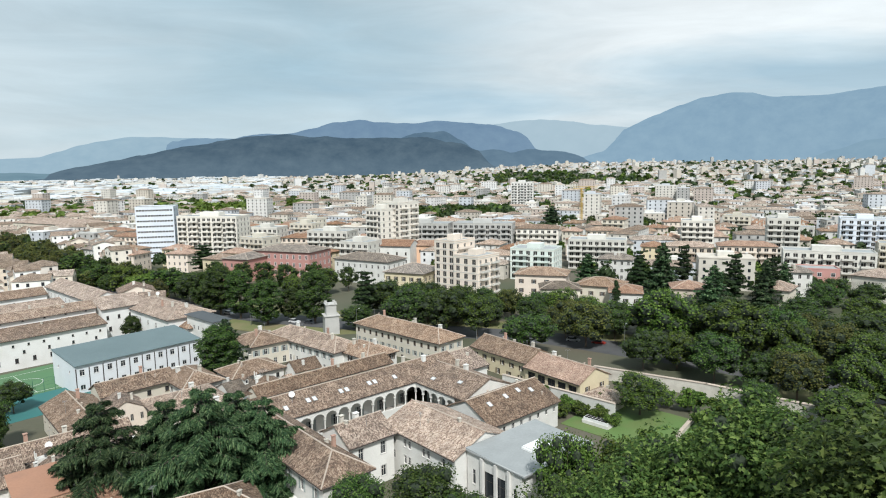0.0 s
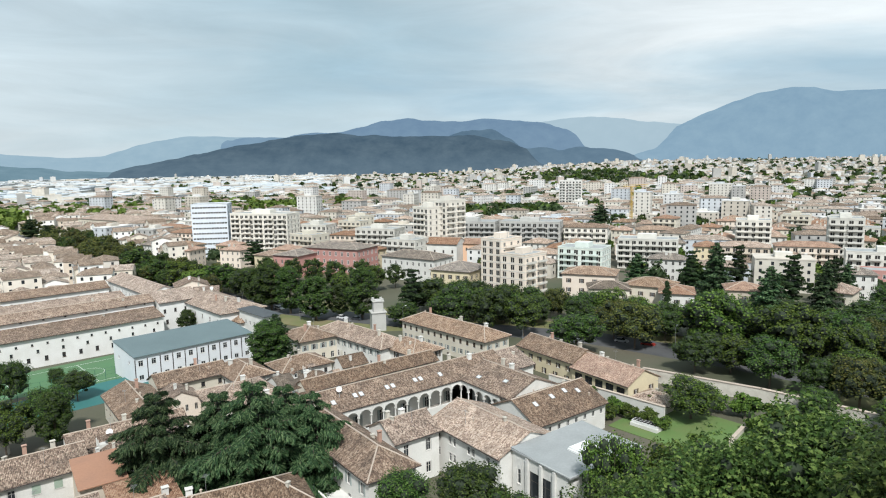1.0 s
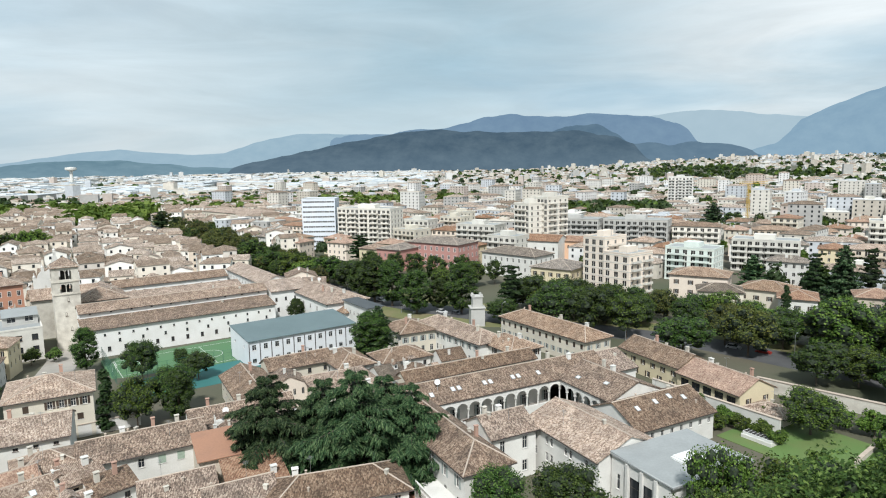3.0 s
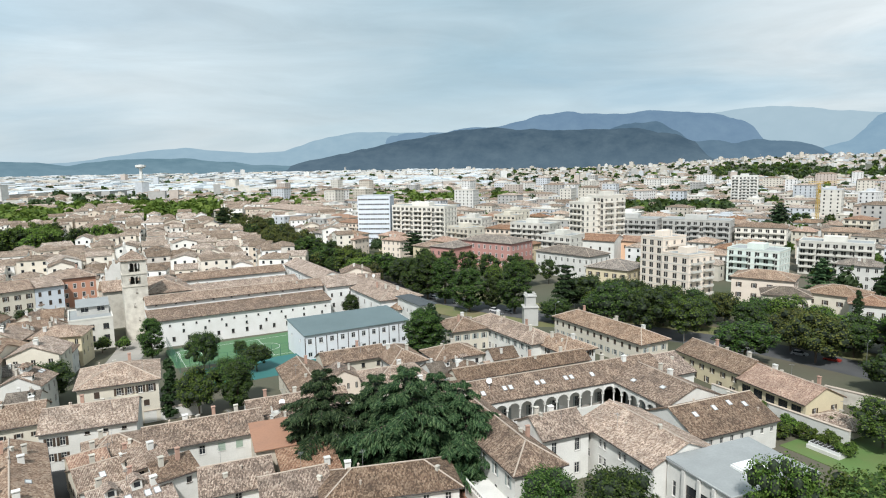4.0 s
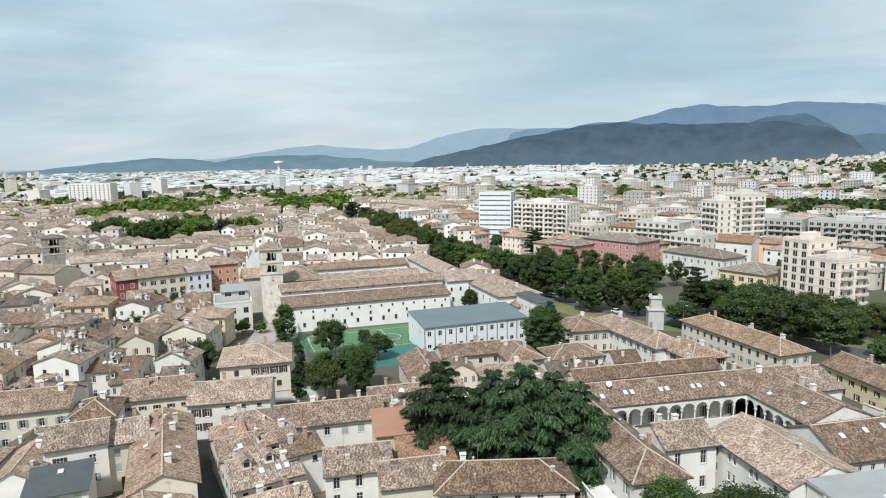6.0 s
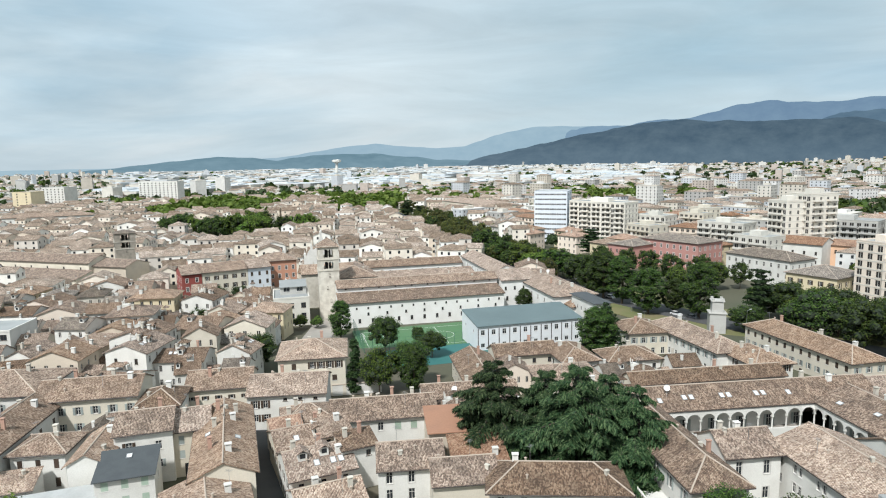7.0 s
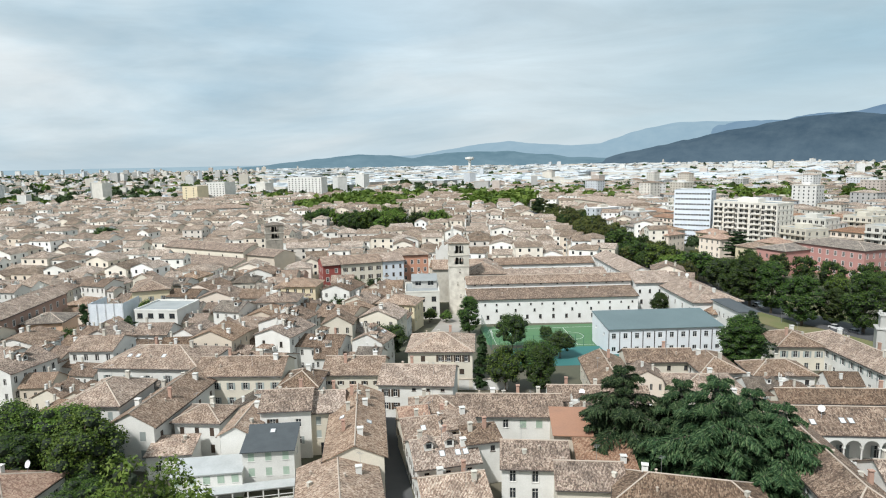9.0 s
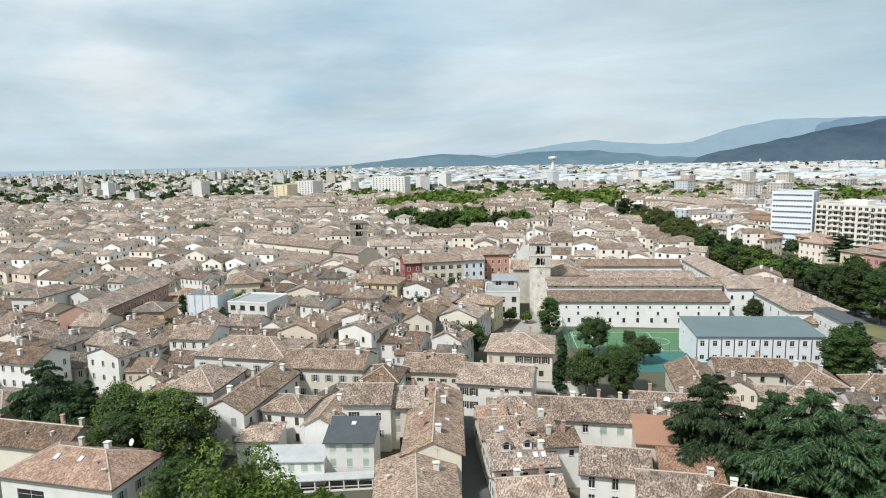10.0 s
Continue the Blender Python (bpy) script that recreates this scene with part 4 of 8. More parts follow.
def hills(name, label, dist, ridge, material, base=-1.2, seed=0, rough=0.12):
    """A range of hills whose skyline glides from summit to saddle (bearing and elevation in degrees), with gullies and spurs."""
    bm = bmesh.new()
    ridge = sorted(ridge)
    az0, az1 = ridge[0][0], ridge[-1][0]
    n = int((az1 - az0) * 7)
    cols = []
    for i in range(n + 1):
        a = az0 + (az1 - az0) * i / n
        k = max(j for j in range(len(ridge) - 1) if ridge[j][0] <= a + 1e-6)
        (a0, e0), (a1, e1) = ridge[k], ridge[k + 1]
        t = (a - a0) / (a1 - a0)
        e = e0 + (e1 - e0) * (t * 0.5 + 0.5 * t * t * (3 - 2 * t))
        e += rough * noise.fractal((a * 0.35, seed * 3.1, 0), 0.8, 2.1, 6) * min(1, max(0, e - base) / 1.5)
        col = []
        for k in range(9):
            f = k / 8
            dd = dist - 420 * (1 - f) + 22 * noise.noise((a * 0.5, f * 3, seed)) * (1 if 0 < k < 8 else 0)
            z = H + dd * math.tan(radians(base + (e - base) * math.sin(f * 1.5708) ** 0.9))
            col.append(bm.verts.new((-dd * math.sin(radians(a)), dd * math.cos(radians(a)), z)))
        cols.append(col)
    for c0, c1 in zip(cols, cols[1:]):
        for k in range(8):
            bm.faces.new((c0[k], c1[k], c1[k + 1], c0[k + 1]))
    me = mesh(name, bm, material)
    for p in me.polygons:
        p.use_smooth = True
    return tagged(new(name, me), label, "hills", kind="structure")


# backdrop ranges: paler, bluer glow stands for the air in between
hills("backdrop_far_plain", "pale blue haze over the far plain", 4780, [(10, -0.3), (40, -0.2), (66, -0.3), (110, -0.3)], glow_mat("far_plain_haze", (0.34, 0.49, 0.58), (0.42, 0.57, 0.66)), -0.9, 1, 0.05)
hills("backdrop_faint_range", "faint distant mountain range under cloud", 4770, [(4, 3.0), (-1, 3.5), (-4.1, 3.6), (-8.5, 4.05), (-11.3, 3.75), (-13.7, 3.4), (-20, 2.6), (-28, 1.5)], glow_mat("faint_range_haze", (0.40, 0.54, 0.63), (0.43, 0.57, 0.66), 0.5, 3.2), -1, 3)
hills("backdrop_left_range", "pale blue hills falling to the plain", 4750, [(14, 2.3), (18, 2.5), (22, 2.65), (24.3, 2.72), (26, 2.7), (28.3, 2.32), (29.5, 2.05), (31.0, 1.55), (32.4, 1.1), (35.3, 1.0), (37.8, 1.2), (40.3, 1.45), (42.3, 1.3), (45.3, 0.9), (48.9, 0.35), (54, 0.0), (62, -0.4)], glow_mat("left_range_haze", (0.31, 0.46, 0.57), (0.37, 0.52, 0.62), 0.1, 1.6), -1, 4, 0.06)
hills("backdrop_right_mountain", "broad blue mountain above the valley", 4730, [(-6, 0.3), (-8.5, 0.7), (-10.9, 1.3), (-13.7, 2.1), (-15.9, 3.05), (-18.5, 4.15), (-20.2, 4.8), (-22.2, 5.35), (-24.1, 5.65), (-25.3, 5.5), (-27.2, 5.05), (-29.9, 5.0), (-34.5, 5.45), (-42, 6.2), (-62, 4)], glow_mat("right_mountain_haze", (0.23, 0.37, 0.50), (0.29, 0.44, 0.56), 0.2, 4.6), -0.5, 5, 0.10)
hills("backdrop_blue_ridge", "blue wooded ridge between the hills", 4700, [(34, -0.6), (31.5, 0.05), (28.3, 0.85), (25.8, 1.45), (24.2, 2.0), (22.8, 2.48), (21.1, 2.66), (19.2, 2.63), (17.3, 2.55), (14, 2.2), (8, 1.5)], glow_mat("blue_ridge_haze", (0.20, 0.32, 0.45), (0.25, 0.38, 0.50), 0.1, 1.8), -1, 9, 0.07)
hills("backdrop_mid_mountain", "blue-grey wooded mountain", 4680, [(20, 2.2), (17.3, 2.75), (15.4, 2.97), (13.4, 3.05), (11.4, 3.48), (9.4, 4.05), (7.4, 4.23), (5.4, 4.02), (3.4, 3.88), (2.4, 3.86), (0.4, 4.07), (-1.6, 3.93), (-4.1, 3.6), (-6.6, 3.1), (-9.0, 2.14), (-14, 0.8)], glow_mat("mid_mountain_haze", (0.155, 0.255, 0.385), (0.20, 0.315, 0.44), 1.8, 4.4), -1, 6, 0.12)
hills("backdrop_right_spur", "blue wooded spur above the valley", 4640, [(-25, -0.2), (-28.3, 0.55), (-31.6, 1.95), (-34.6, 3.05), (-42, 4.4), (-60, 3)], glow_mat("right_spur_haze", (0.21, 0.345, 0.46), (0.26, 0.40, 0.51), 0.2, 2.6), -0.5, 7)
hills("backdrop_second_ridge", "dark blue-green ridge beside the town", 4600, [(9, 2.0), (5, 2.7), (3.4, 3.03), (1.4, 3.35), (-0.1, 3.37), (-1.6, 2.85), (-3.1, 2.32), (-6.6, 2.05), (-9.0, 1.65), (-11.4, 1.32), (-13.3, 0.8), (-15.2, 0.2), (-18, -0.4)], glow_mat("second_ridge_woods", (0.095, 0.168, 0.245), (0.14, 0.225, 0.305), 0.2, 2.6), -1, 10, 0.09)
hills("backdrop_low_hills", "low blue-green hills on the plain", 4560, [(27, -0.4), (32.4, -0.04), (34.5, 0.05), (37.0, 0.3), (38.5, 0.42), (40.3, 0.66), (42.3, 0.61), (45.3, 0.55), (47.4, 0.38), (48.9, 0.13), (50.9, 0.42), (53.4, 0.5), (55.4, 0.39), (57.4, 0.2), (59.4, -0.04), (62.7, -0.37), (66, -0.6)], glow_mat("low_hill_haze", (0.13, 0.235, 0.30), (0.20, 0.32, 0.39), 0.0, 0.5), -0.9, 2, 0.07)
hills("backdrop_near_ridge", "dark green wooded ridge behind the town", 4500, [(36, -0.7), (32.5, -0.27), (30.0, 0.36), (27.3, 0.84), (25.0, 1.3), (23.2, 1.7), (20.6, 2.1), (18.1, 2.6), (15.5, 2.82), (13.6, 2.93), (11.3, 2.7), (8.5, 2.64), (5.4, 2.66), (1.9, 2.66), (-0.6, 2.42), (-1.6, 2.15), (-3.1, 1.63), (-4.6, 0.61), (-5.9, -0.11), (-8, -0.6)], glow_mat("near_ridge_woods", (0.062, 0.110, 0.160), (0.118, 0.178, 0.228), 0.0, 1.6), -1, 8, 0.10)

# ---------------------------------------------------------------- roads, courts
GRID = 43.0


def slab(name, label, x, y, yaw, w, d, z0, z1, material, kind="structure", category="road"):
    bm = bmesh.new()
    add_box(bm, -w / 2, w / 2, -d / 2, d / 2, z0, z1)
    o = new(name, mesh(name, bm, material))
    o.matrix_world = pose(x, y, 0, 0, 0, yaw)
    return tagged(o, label, category, kind=kind)


def strip(name, label, pts, width, material, dz=0.05, category="road"):
    """A road laid on the ground along a line of points."""
    bm = bmesh.new()
    rows = []
    dense = []
    for p, q in zip(pts, pts[1:]):
        n = max(1, int(math.dist(p, q) / 12))
        dense += [(p[0] + (q[0] - p[0]) * i / n, p[1] + (q[1] - p[1]) * i / n) for i in range(n)]
    dense.append(pts[-1])
    for i, p in enumerate(dense):
        a, b = dense[max(0, i - 1)], dense[min(len(dense) - 1, i + 1)]
        t = Vector((b[0] - a[0], b[1] - a[1])).normalized()
        nx, ny = -t.y * width / 2, t.x * width / 2
        z = gz(*p) + dz
        rows.append([bm.verts.new((p[0] + nx * s, p[1] + ny * s, z - k)) for s, k in ((1, 0.3), (1, 0), (-1, 0), (-1, 0.3))])
    for a, b in zip(rows, rows[1:]):
        for k in range(3):
            bm.faces.new((a[k], b[k], b[k + 1], a[k + 1]))
    return tagged(new(name, mesh(name, bm, material)), label, category, kind="structure")


AVENUE = [(-470, 560), (-330, 455), (-200, 330), (-102, 250), (-60, 230), (-20, 216), (33, 196), (66, 170), (110, 130), (150, 90)]
strip("grass_verge", "dry grass verge beside the avenue", AVENUE, 36, M_GRASS, 0.25, "verge")
strip("road", "grey asphalt avenue under the trees", AVENUE, 14, M_ASPHALT, 0.36)
strip("street", "narrow dark asphalt street between old houses", [(-64, 52.5), (-70, 57.2), (-78, 62.4), (-88, 69.0), (-97, 75.5), (-106, 82), (-116, 92)], 4.6, M_ASPHALT, 0.06)
strip("pavement", "pale paved church forecourt", [(-139, 132), (-150, 147), (-160, 160)], 9, M_PAVING, 0.12, "pavement")

court = slab("sports_court_surface", "green sports court with white lines", -108.5, 156.5, 49, 52, 26, -0.5, 2.0, M_COURT, "structure", "court")
slab("court_apron", "teal painted court edge", -97.9, 136.7, 49, 34, 16, -0.5, 2.54, M_COURT2, "structure", "court")
bm = bmesh.new()
m = pose(-108.5, 156.5, 2.01, 0, 0, 49)
for a, b, c, d in ((-23.5, 23.5, -9.6, -9.48), (-23.5, 23.5, 9.48, 9.6), (-23.5, -23.38, -9.48, 9.48), (23.38, 23.5, -9.48, 9.48), (-0.06, 0.06, -9.48, 9.48), (-17.6, -17.48, -5.5, 5.5), (-23.38, -17.6, 5.38, 5.5), (-23.38, -17.6, -5.5, -5.38)):
    add_box(bm, a, b, c, d, 0, 0.012)
for i in range(28):
    a, b = i * 6.2832 / 28, (i + 1) * 6.2832 / 28
    vs = [bm.verts.new((r * math.cos(t), r * math.sin(t), 0.012)) for r, t in ((4.0, a), (4.0, b), (4.14, b), (4.14, a))]
    bm.faces.new(vs)
o = new("court_line", mesh("court_line", bm, M_LINE))
o.parent = court
o.matrix_world = m


def goal(x, y, yaw):
    e = root("football_goal", x, y, 2.0, yaw, "white football goal on the court", "goal")
    for sx in (-1.5, 1.5):
        bm = bmesh.new()
        add_tube(bm, (sx, 0, 0), (sx, 0, 2), 0.05, 0.05)
        add_tube(bm, (sx, 0, 2), (sx, 0.9, 2), 0.03, 0.03)
        add_tube(bm, (sx, 0.9, 2), (sx, 1.2, 0), 0.03, 0.03)
        part("post", bm, M_WHITE, e)
    bm = bmesh.new()
    add_tube(bm, (-1.5, 0, 2), (1.5, 0, 2), 0.05, 0.05)
    part("crossbar", bm, M_WHITE, e)


goal(-108.5 - 23.9 * 0.656, 156.5 - 23.9 * 0.755, 139)

# court fence: posts and rails, mesh left open
fence = root("court_fence", -108.5, 156.5, 2.0, 49, "green wire fence on posts round the sports court", "fence")
POST = bmesh.new()
add_tube(POST, (0, 0, 0), (0, 0, 4), 0.06, 0.06)
POST = mesh("post", POST, mat("green_post", (0.05, 0.16, 0.11), rough=0.5))
M_NET = mat("green_fence_wire", (0.05, 0.15, 0.11), rough=0.5)
for i in range(12):
    for sx, sy in ((-25.6, -12.6 + i * 2.3), (-25.6 + (i + 1) * 2.4, -12.6)):
        q = new("post", POST)
        q.parent = fence
        q.location = (sx, sy, 0)
for z in (0.4, 1.3, 2.2, 3.1, 4.0):
    bm = bmesh.new()
    add_tube(bm, (-25.6, -12.6, z), (-25.6, 12.7, z), 0.025, 0.025, 4)
    add_tube(bm, (-25.6, -12.6, z), (3.2, -12.6, z), 0.025, 0.025, 4)
    part("rail", bm, M_NET, fence)

# ---------------------------------------------------------------- convent and church by the court
gym = house("gymnasium", "white gymnasium with blue-grey metal roof beside the court", -84.5, 163.7, 49, 32.0, 15.2, 9.5, "sf", 1.4, "coolwhite", M_METALROOF,
      {"f": [(5.1, 10, 1.15, 1.5, "plain"), (1.6, 10, 1.15, 1.2, "plain")], "l": [(5.2, 2, 1.0, 0.8, "plain")]}, over=0.5, category="school building", lines=False)
gym_strip = bmesh.new()
add_box(gym_strip, -0.11, 0.11, -0.06, -0.002, 0, 5.6)
gym_strip = mesh("pilaster", gym_strip, M_GUTTER)
for i in range(11):
    q = new("pilaster", gym_strip)
    q.parent = gym
    q.location = (-16 + i * 3.2 + (0.2 if i == 0 else -0.2 if i == 10 else 0), -7.6, 1.4)
house("stair_block", "white stair block with dark roof behind the gymnasium", -71.6, 186.0, -41, 16, 5, 12.2, "hip", 0.7, "white", M_SLATE,
      {"f": [(7.2, 6, 0.9, 1.3, "plain")], "l": [(7.2, 2, 0.9, 1.3, "plain")], "r": [(7.2, 2, 0.9, 1.3, "plain")]}, category="school building", lines=False)
house("convent_range", "long white convent range with tiled lean-to roof", -128.7, 174.0, 48.5, 58, 9.2, 9, "sf", 1.9, "limewash", "brown",
      {"f": [(6.6, 15, 0.6, 0.7, "dark"), (4.4, 9, 0.7, 1.0, "dark"), (1.9, 13, 0.9, 1.4, "dark")]}, category="convent", z0=0.0)
house("convent_nave", "long upper white convent wall with tiled roof", -134.6, 179.6, 48.5, 58, 8, 12.7, "gx", 1.8, "limewash", "tan",
      {"f": [(11.9, 10, 0.6, 0.6, "dark")]}, category="convent", z0=0.0)
house("convent_cross_range", "white convent range with brown tiled roof", -112.0, 209.0, 48.5, 14, 17, 12, "gx", 2.4, "limewash", "tan",
      {"f": [(8.2, 4, 0.8, 1.3, "dark"), (4.4, 3, 0.9, 1.5, "dark")]}, category="convent", z0=0.0)
house("convent_wing", "white convent wing with hipped tiled roof", -92.0, 204.0, -41.5, 34, 15, 11, "hip", 2.6, "limewash", "tan",
      {"f": [(7.4, 6, 0.8, 1.3, "dark"), (3.6, 6, 0.8, 1.2, "dark")], "r": [(7.2, 4, 0.9, 1.3, "dark")]}, category="convent", z0=0.0, chim=((4, -3), (9, -2), (12, 1)), dishes=((-8, 1),))
house("convent_annex", "small tiled annex of the convent wing", -76.5, 193.5, -41.5, 7, 12, 8.5, "hip", 1.6, "limewash", "pale", {"f": [(4.2, 3, 0.8, 1.2, "dark")]}, category="convent", z0=0.5)
house("cloister_range", "white cloister range with tan tiled roof", -136, 233, -41.5, 46, 11, 11.5, "gx", 2.4, "limewash", "tan",
      {"f": [(8.2, 12, 0.7, 1.3, "dark")]}, category="convent", z0=0.0)
house("cloister_back_range", "low white cloister range with tiled roof", -172, 226, 48.5, 44, 10, 9.5, "gx", 2.0, "limewash", "tan",
      {"f": [(6.4, 6, 0.8, 1.2, "dark")]}, category="convent", z0=0.0)
house("cloister_inner_range", "low white range inside the cloister", -155, 207, 48.5, 48, 7, 8.5, "sf", 1.8, "limewash", "tan", {}, category="convent", z0=0.0)

# church: choir, nave, bell tower, scrolled front
house("church_choir", "pale plaster church choir with tiled hipped roof", -162.0, 176.0, 48.5, 15, 15, 13.5, "hip", 3.0, "render", "tan",
      {"f": [(9.5, 1, 0.8, 1.4, "dark")], "r": [(10.5, 1, 0.9, 0.9, "dark")]}, category="church", z0=0.0)
house("church_nave", "pale church nave with long tiled roof", -176.0, 176.0, -41.5, 10, 20, 13.5, "gy", 2.6, "render", "pale",
      {"l": [(8.5, 3, 1.2, 2.2, "dark")]}, category="church", z0=0.0)


def bell_tower(x, y, yaw, s, z0, body, eave, apex, label, wallmat, tilemat):
    """Square tower; the belfry stage stands on corner piers with paired arches."""
    e = root("bell_tower", x, y, z0, yaw, label, "bell tower")
    h = s / 2
    bm = bmesh.new()
    add_box(bm, -h, h, -h, h, -1, body)
    part("shaft", bm, PLASTER[wallmat], e)
    for z in (body, body + (eave - body) * 0.46):
        bm = bmesh.new()
        add_box(bm, -h - 0.2, h + 0.2, -h - 0.2, h + 0.2, z, z + 0.35)
        part("string_course", bm, PLASTER["render"], e)
    st = [(body + 0.35, body + (eave - body) * 0.46), (body + (eave - body) * 0.46 + 0.35, eave)]
    for a, b in st:
        hh = b - a
        for sx in (-1, 1):
            for sy in (-1, 1):
                bm = bmesh.new()
                add_box(bm, sx * h - (0 if sx < 0 else s * 0.27), sx * h + (s * 0.27 if sx < 0 else 0), sy * h - (0 if sy < 0 else s * 0.27), sy * h + (s * 0.27 if sy < 0 else 0), a, b)
                part("pier", bm, PLASTER[wallmat], e)
        for k in range(4):
            bm = bmesh.new()
            # spandrel with two arch heads and a slim middle column
            w2 = s * 0.23
            for sg in (-1, 1):
                x0, x1 = (-w2, -0.09) if sg < 0 else (0.09, w2)
                cx, r = (x0 + x1) / 2, (x1 - x0) / 2
                spring = a + hh * 0.62
                n = 8
                prev = None
                for i in range(n + 1):
                    t = math.pi * i / n
                    lo = (cx - r * math.cos(t), spring + r * math.sin(t))
                    cur = [bm.verts.new((lo[0], yy, zz)) for yy in (-h + 0.02, -h + 0.5) for zz in (lo[1], b)]
                    if prev:
                        bm.faces.new((prev[0], cur[0], cur[1], prev[1]))
                        bm.faces.new((prev[2], cur[2], cur[3], prev[3]))
                        bm.faces.new((prev[0], cur[0], cur[2], prev[2]))
                    prev = cur
            add_box(bm, -0.09, 0.09, -h + 0.15, -h + 0.4, a, b)
            add_box(bm, -w2 - 0.1, -w2, -h + 0.02, -h + 0.5, a, b)
            add_box(bm, w2, w2 + 0.1, -h + 0.02, -h + 0.5, a, b)
            add_box(bm, -w2, w2, -h + 0.05, -h + 0.4, a, a + hh * 0.12)
            o = part("arch", bm, PLASTER[wallmat], e)
            o.rotation_euler = (0, 0, k * math.pi / 2)
        # near-black block added to stand for the shade inside the belfry
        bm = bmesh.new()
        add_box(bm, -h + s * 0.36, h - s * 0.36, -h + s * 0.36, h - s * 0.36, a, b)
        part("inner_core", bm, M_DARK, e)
    bm = bmesh.new()
    add_box(bm, -h - 0.3, h + 0.3, -h - 0.3, h + 0.3, eave, eave + 0.3)
    part("cornice", bm, PLASTER["render"], e)
    faces, ridges, eaves = roof_faces(s, s, eave + 0.3, "hip", apex - eave, 0.5)
    part("roof", mesh("roof", roof_bm(faces), TILE[tilemat]), None, e, uv=True)
    for zz, xx in ((body * 0.35, 0.5), (body * 0.62, -0.6), (body * 0.88, 0.3)):
        put_window(e, pose(xx, -h - 0.12, zz, 0, 0, 0), 0.5, 1.1, "dark")
    USED.append((x, y, radians(yaw), h + 1, h + 1))
    return e


bell_tower(-161.0, 161.5, 48.5, 7.2, 0, 17.4, 26.0, 28.6, "tall pale bell tower with paired arched openings", "stone", "tan")
bell_tower(-320.5, 175.0, 65, 9.6, 0, 13.0, 21.0, 22.4, "stout weathered bell tower among roofs", "darkstone", "grey")


def church_front(x, y, yaw):
    """Scrolled baroque gable with pinnacles."""
    e = root("baroque_church", x, y, 0, yaw, "white baroque church front with scrolls and pinnacles", "church")
    bm = bmesh.new()
    add_box(bm, -7.5, 7.5, -0.6, 0.6, -1, 15)
    part("lower_wall", bm, PLASTER["white"], e)
    bm = bmesh.new()
    n = 24
    prev = None
    for i in range(n + 1):
        t = -1 + 2 * i / n
        zz = 15 + 9.5 * max(0, 1 - abs(t) ** 0.7) + 1.2 * math.cos(t * 9)
        cur = [bm.verts.new((t * 7.2, yy, z)) for yy in (-0.5, 0.5) for z in (15, max(15.3, zz))]
        if prev:
            for a, b in ((0, 1), (2, 3), (0, 2), (1, 3)):
                bm.faces.new((prev[a], cur[a], cur[b], prev[b]))
        prev = cur
    part("scrolled_gable", bm, PLASTER["white"], e)
    for px, pz in ((-7, 15), (-4.2, 18.5), (0, 24.5), (4.2, 18.5), (7, 15)):
        bm = bmesh.new()
        add_box(bm, px - 0.5, px + 0.5, -0.5, 0.5, pz, pz + 1.2)
        bmesh.ops.create_uvsphere(bm, u_segments=8, v_segments=6, radius=0.55, matrix=Matrix.Translation((px, 0, pz + 1.6)))
        add_tube(bm, (px, 0, pz + 2.0), (px, 0, pz + 3.2), 0.22, 0.04, 6)
        part("pinnacle", bm, PLASTER["white"], e)
    USED.append((x, y, radians(yaw), 8, 3))


church_front(-196, 193, 48.5)
house("long_church", "long pale church with brown tiled roof and side aisle", -316, 137, 17, 58, 13, 13, "gx", 2.6, "cream", "brown", {"f": [(9.5, 6, 0.9, 1.4, "dark")]}, z0=0, category="church")
house("church_aisle", "low church aisle with tiled roof", -312, 126, 17, 62, 9, 7.5, "sf", 2.4, "cream", "brown", {}, z0=0, category="church")
house("church_transept", "pale church end with tiled roof", -282, 150, 17, 22, 14, 11.5, "gx", 2.2, "beige", "brown", {}, z0=0, category="church")

# ---------------------------------------------------------------- arcaded courtyard
CY = 41.0
cu, cv = Vector((math.cos(radians(CY)), math.sin(radians(CY)))), Vector((-math.sin(radians(CY)), math.cos(radians(CY))))
CORNER = Vector((-6.7, 134.0))


def at(a, b):
    p = CORNER + cu * a + cv * b
    return p.x, p.y


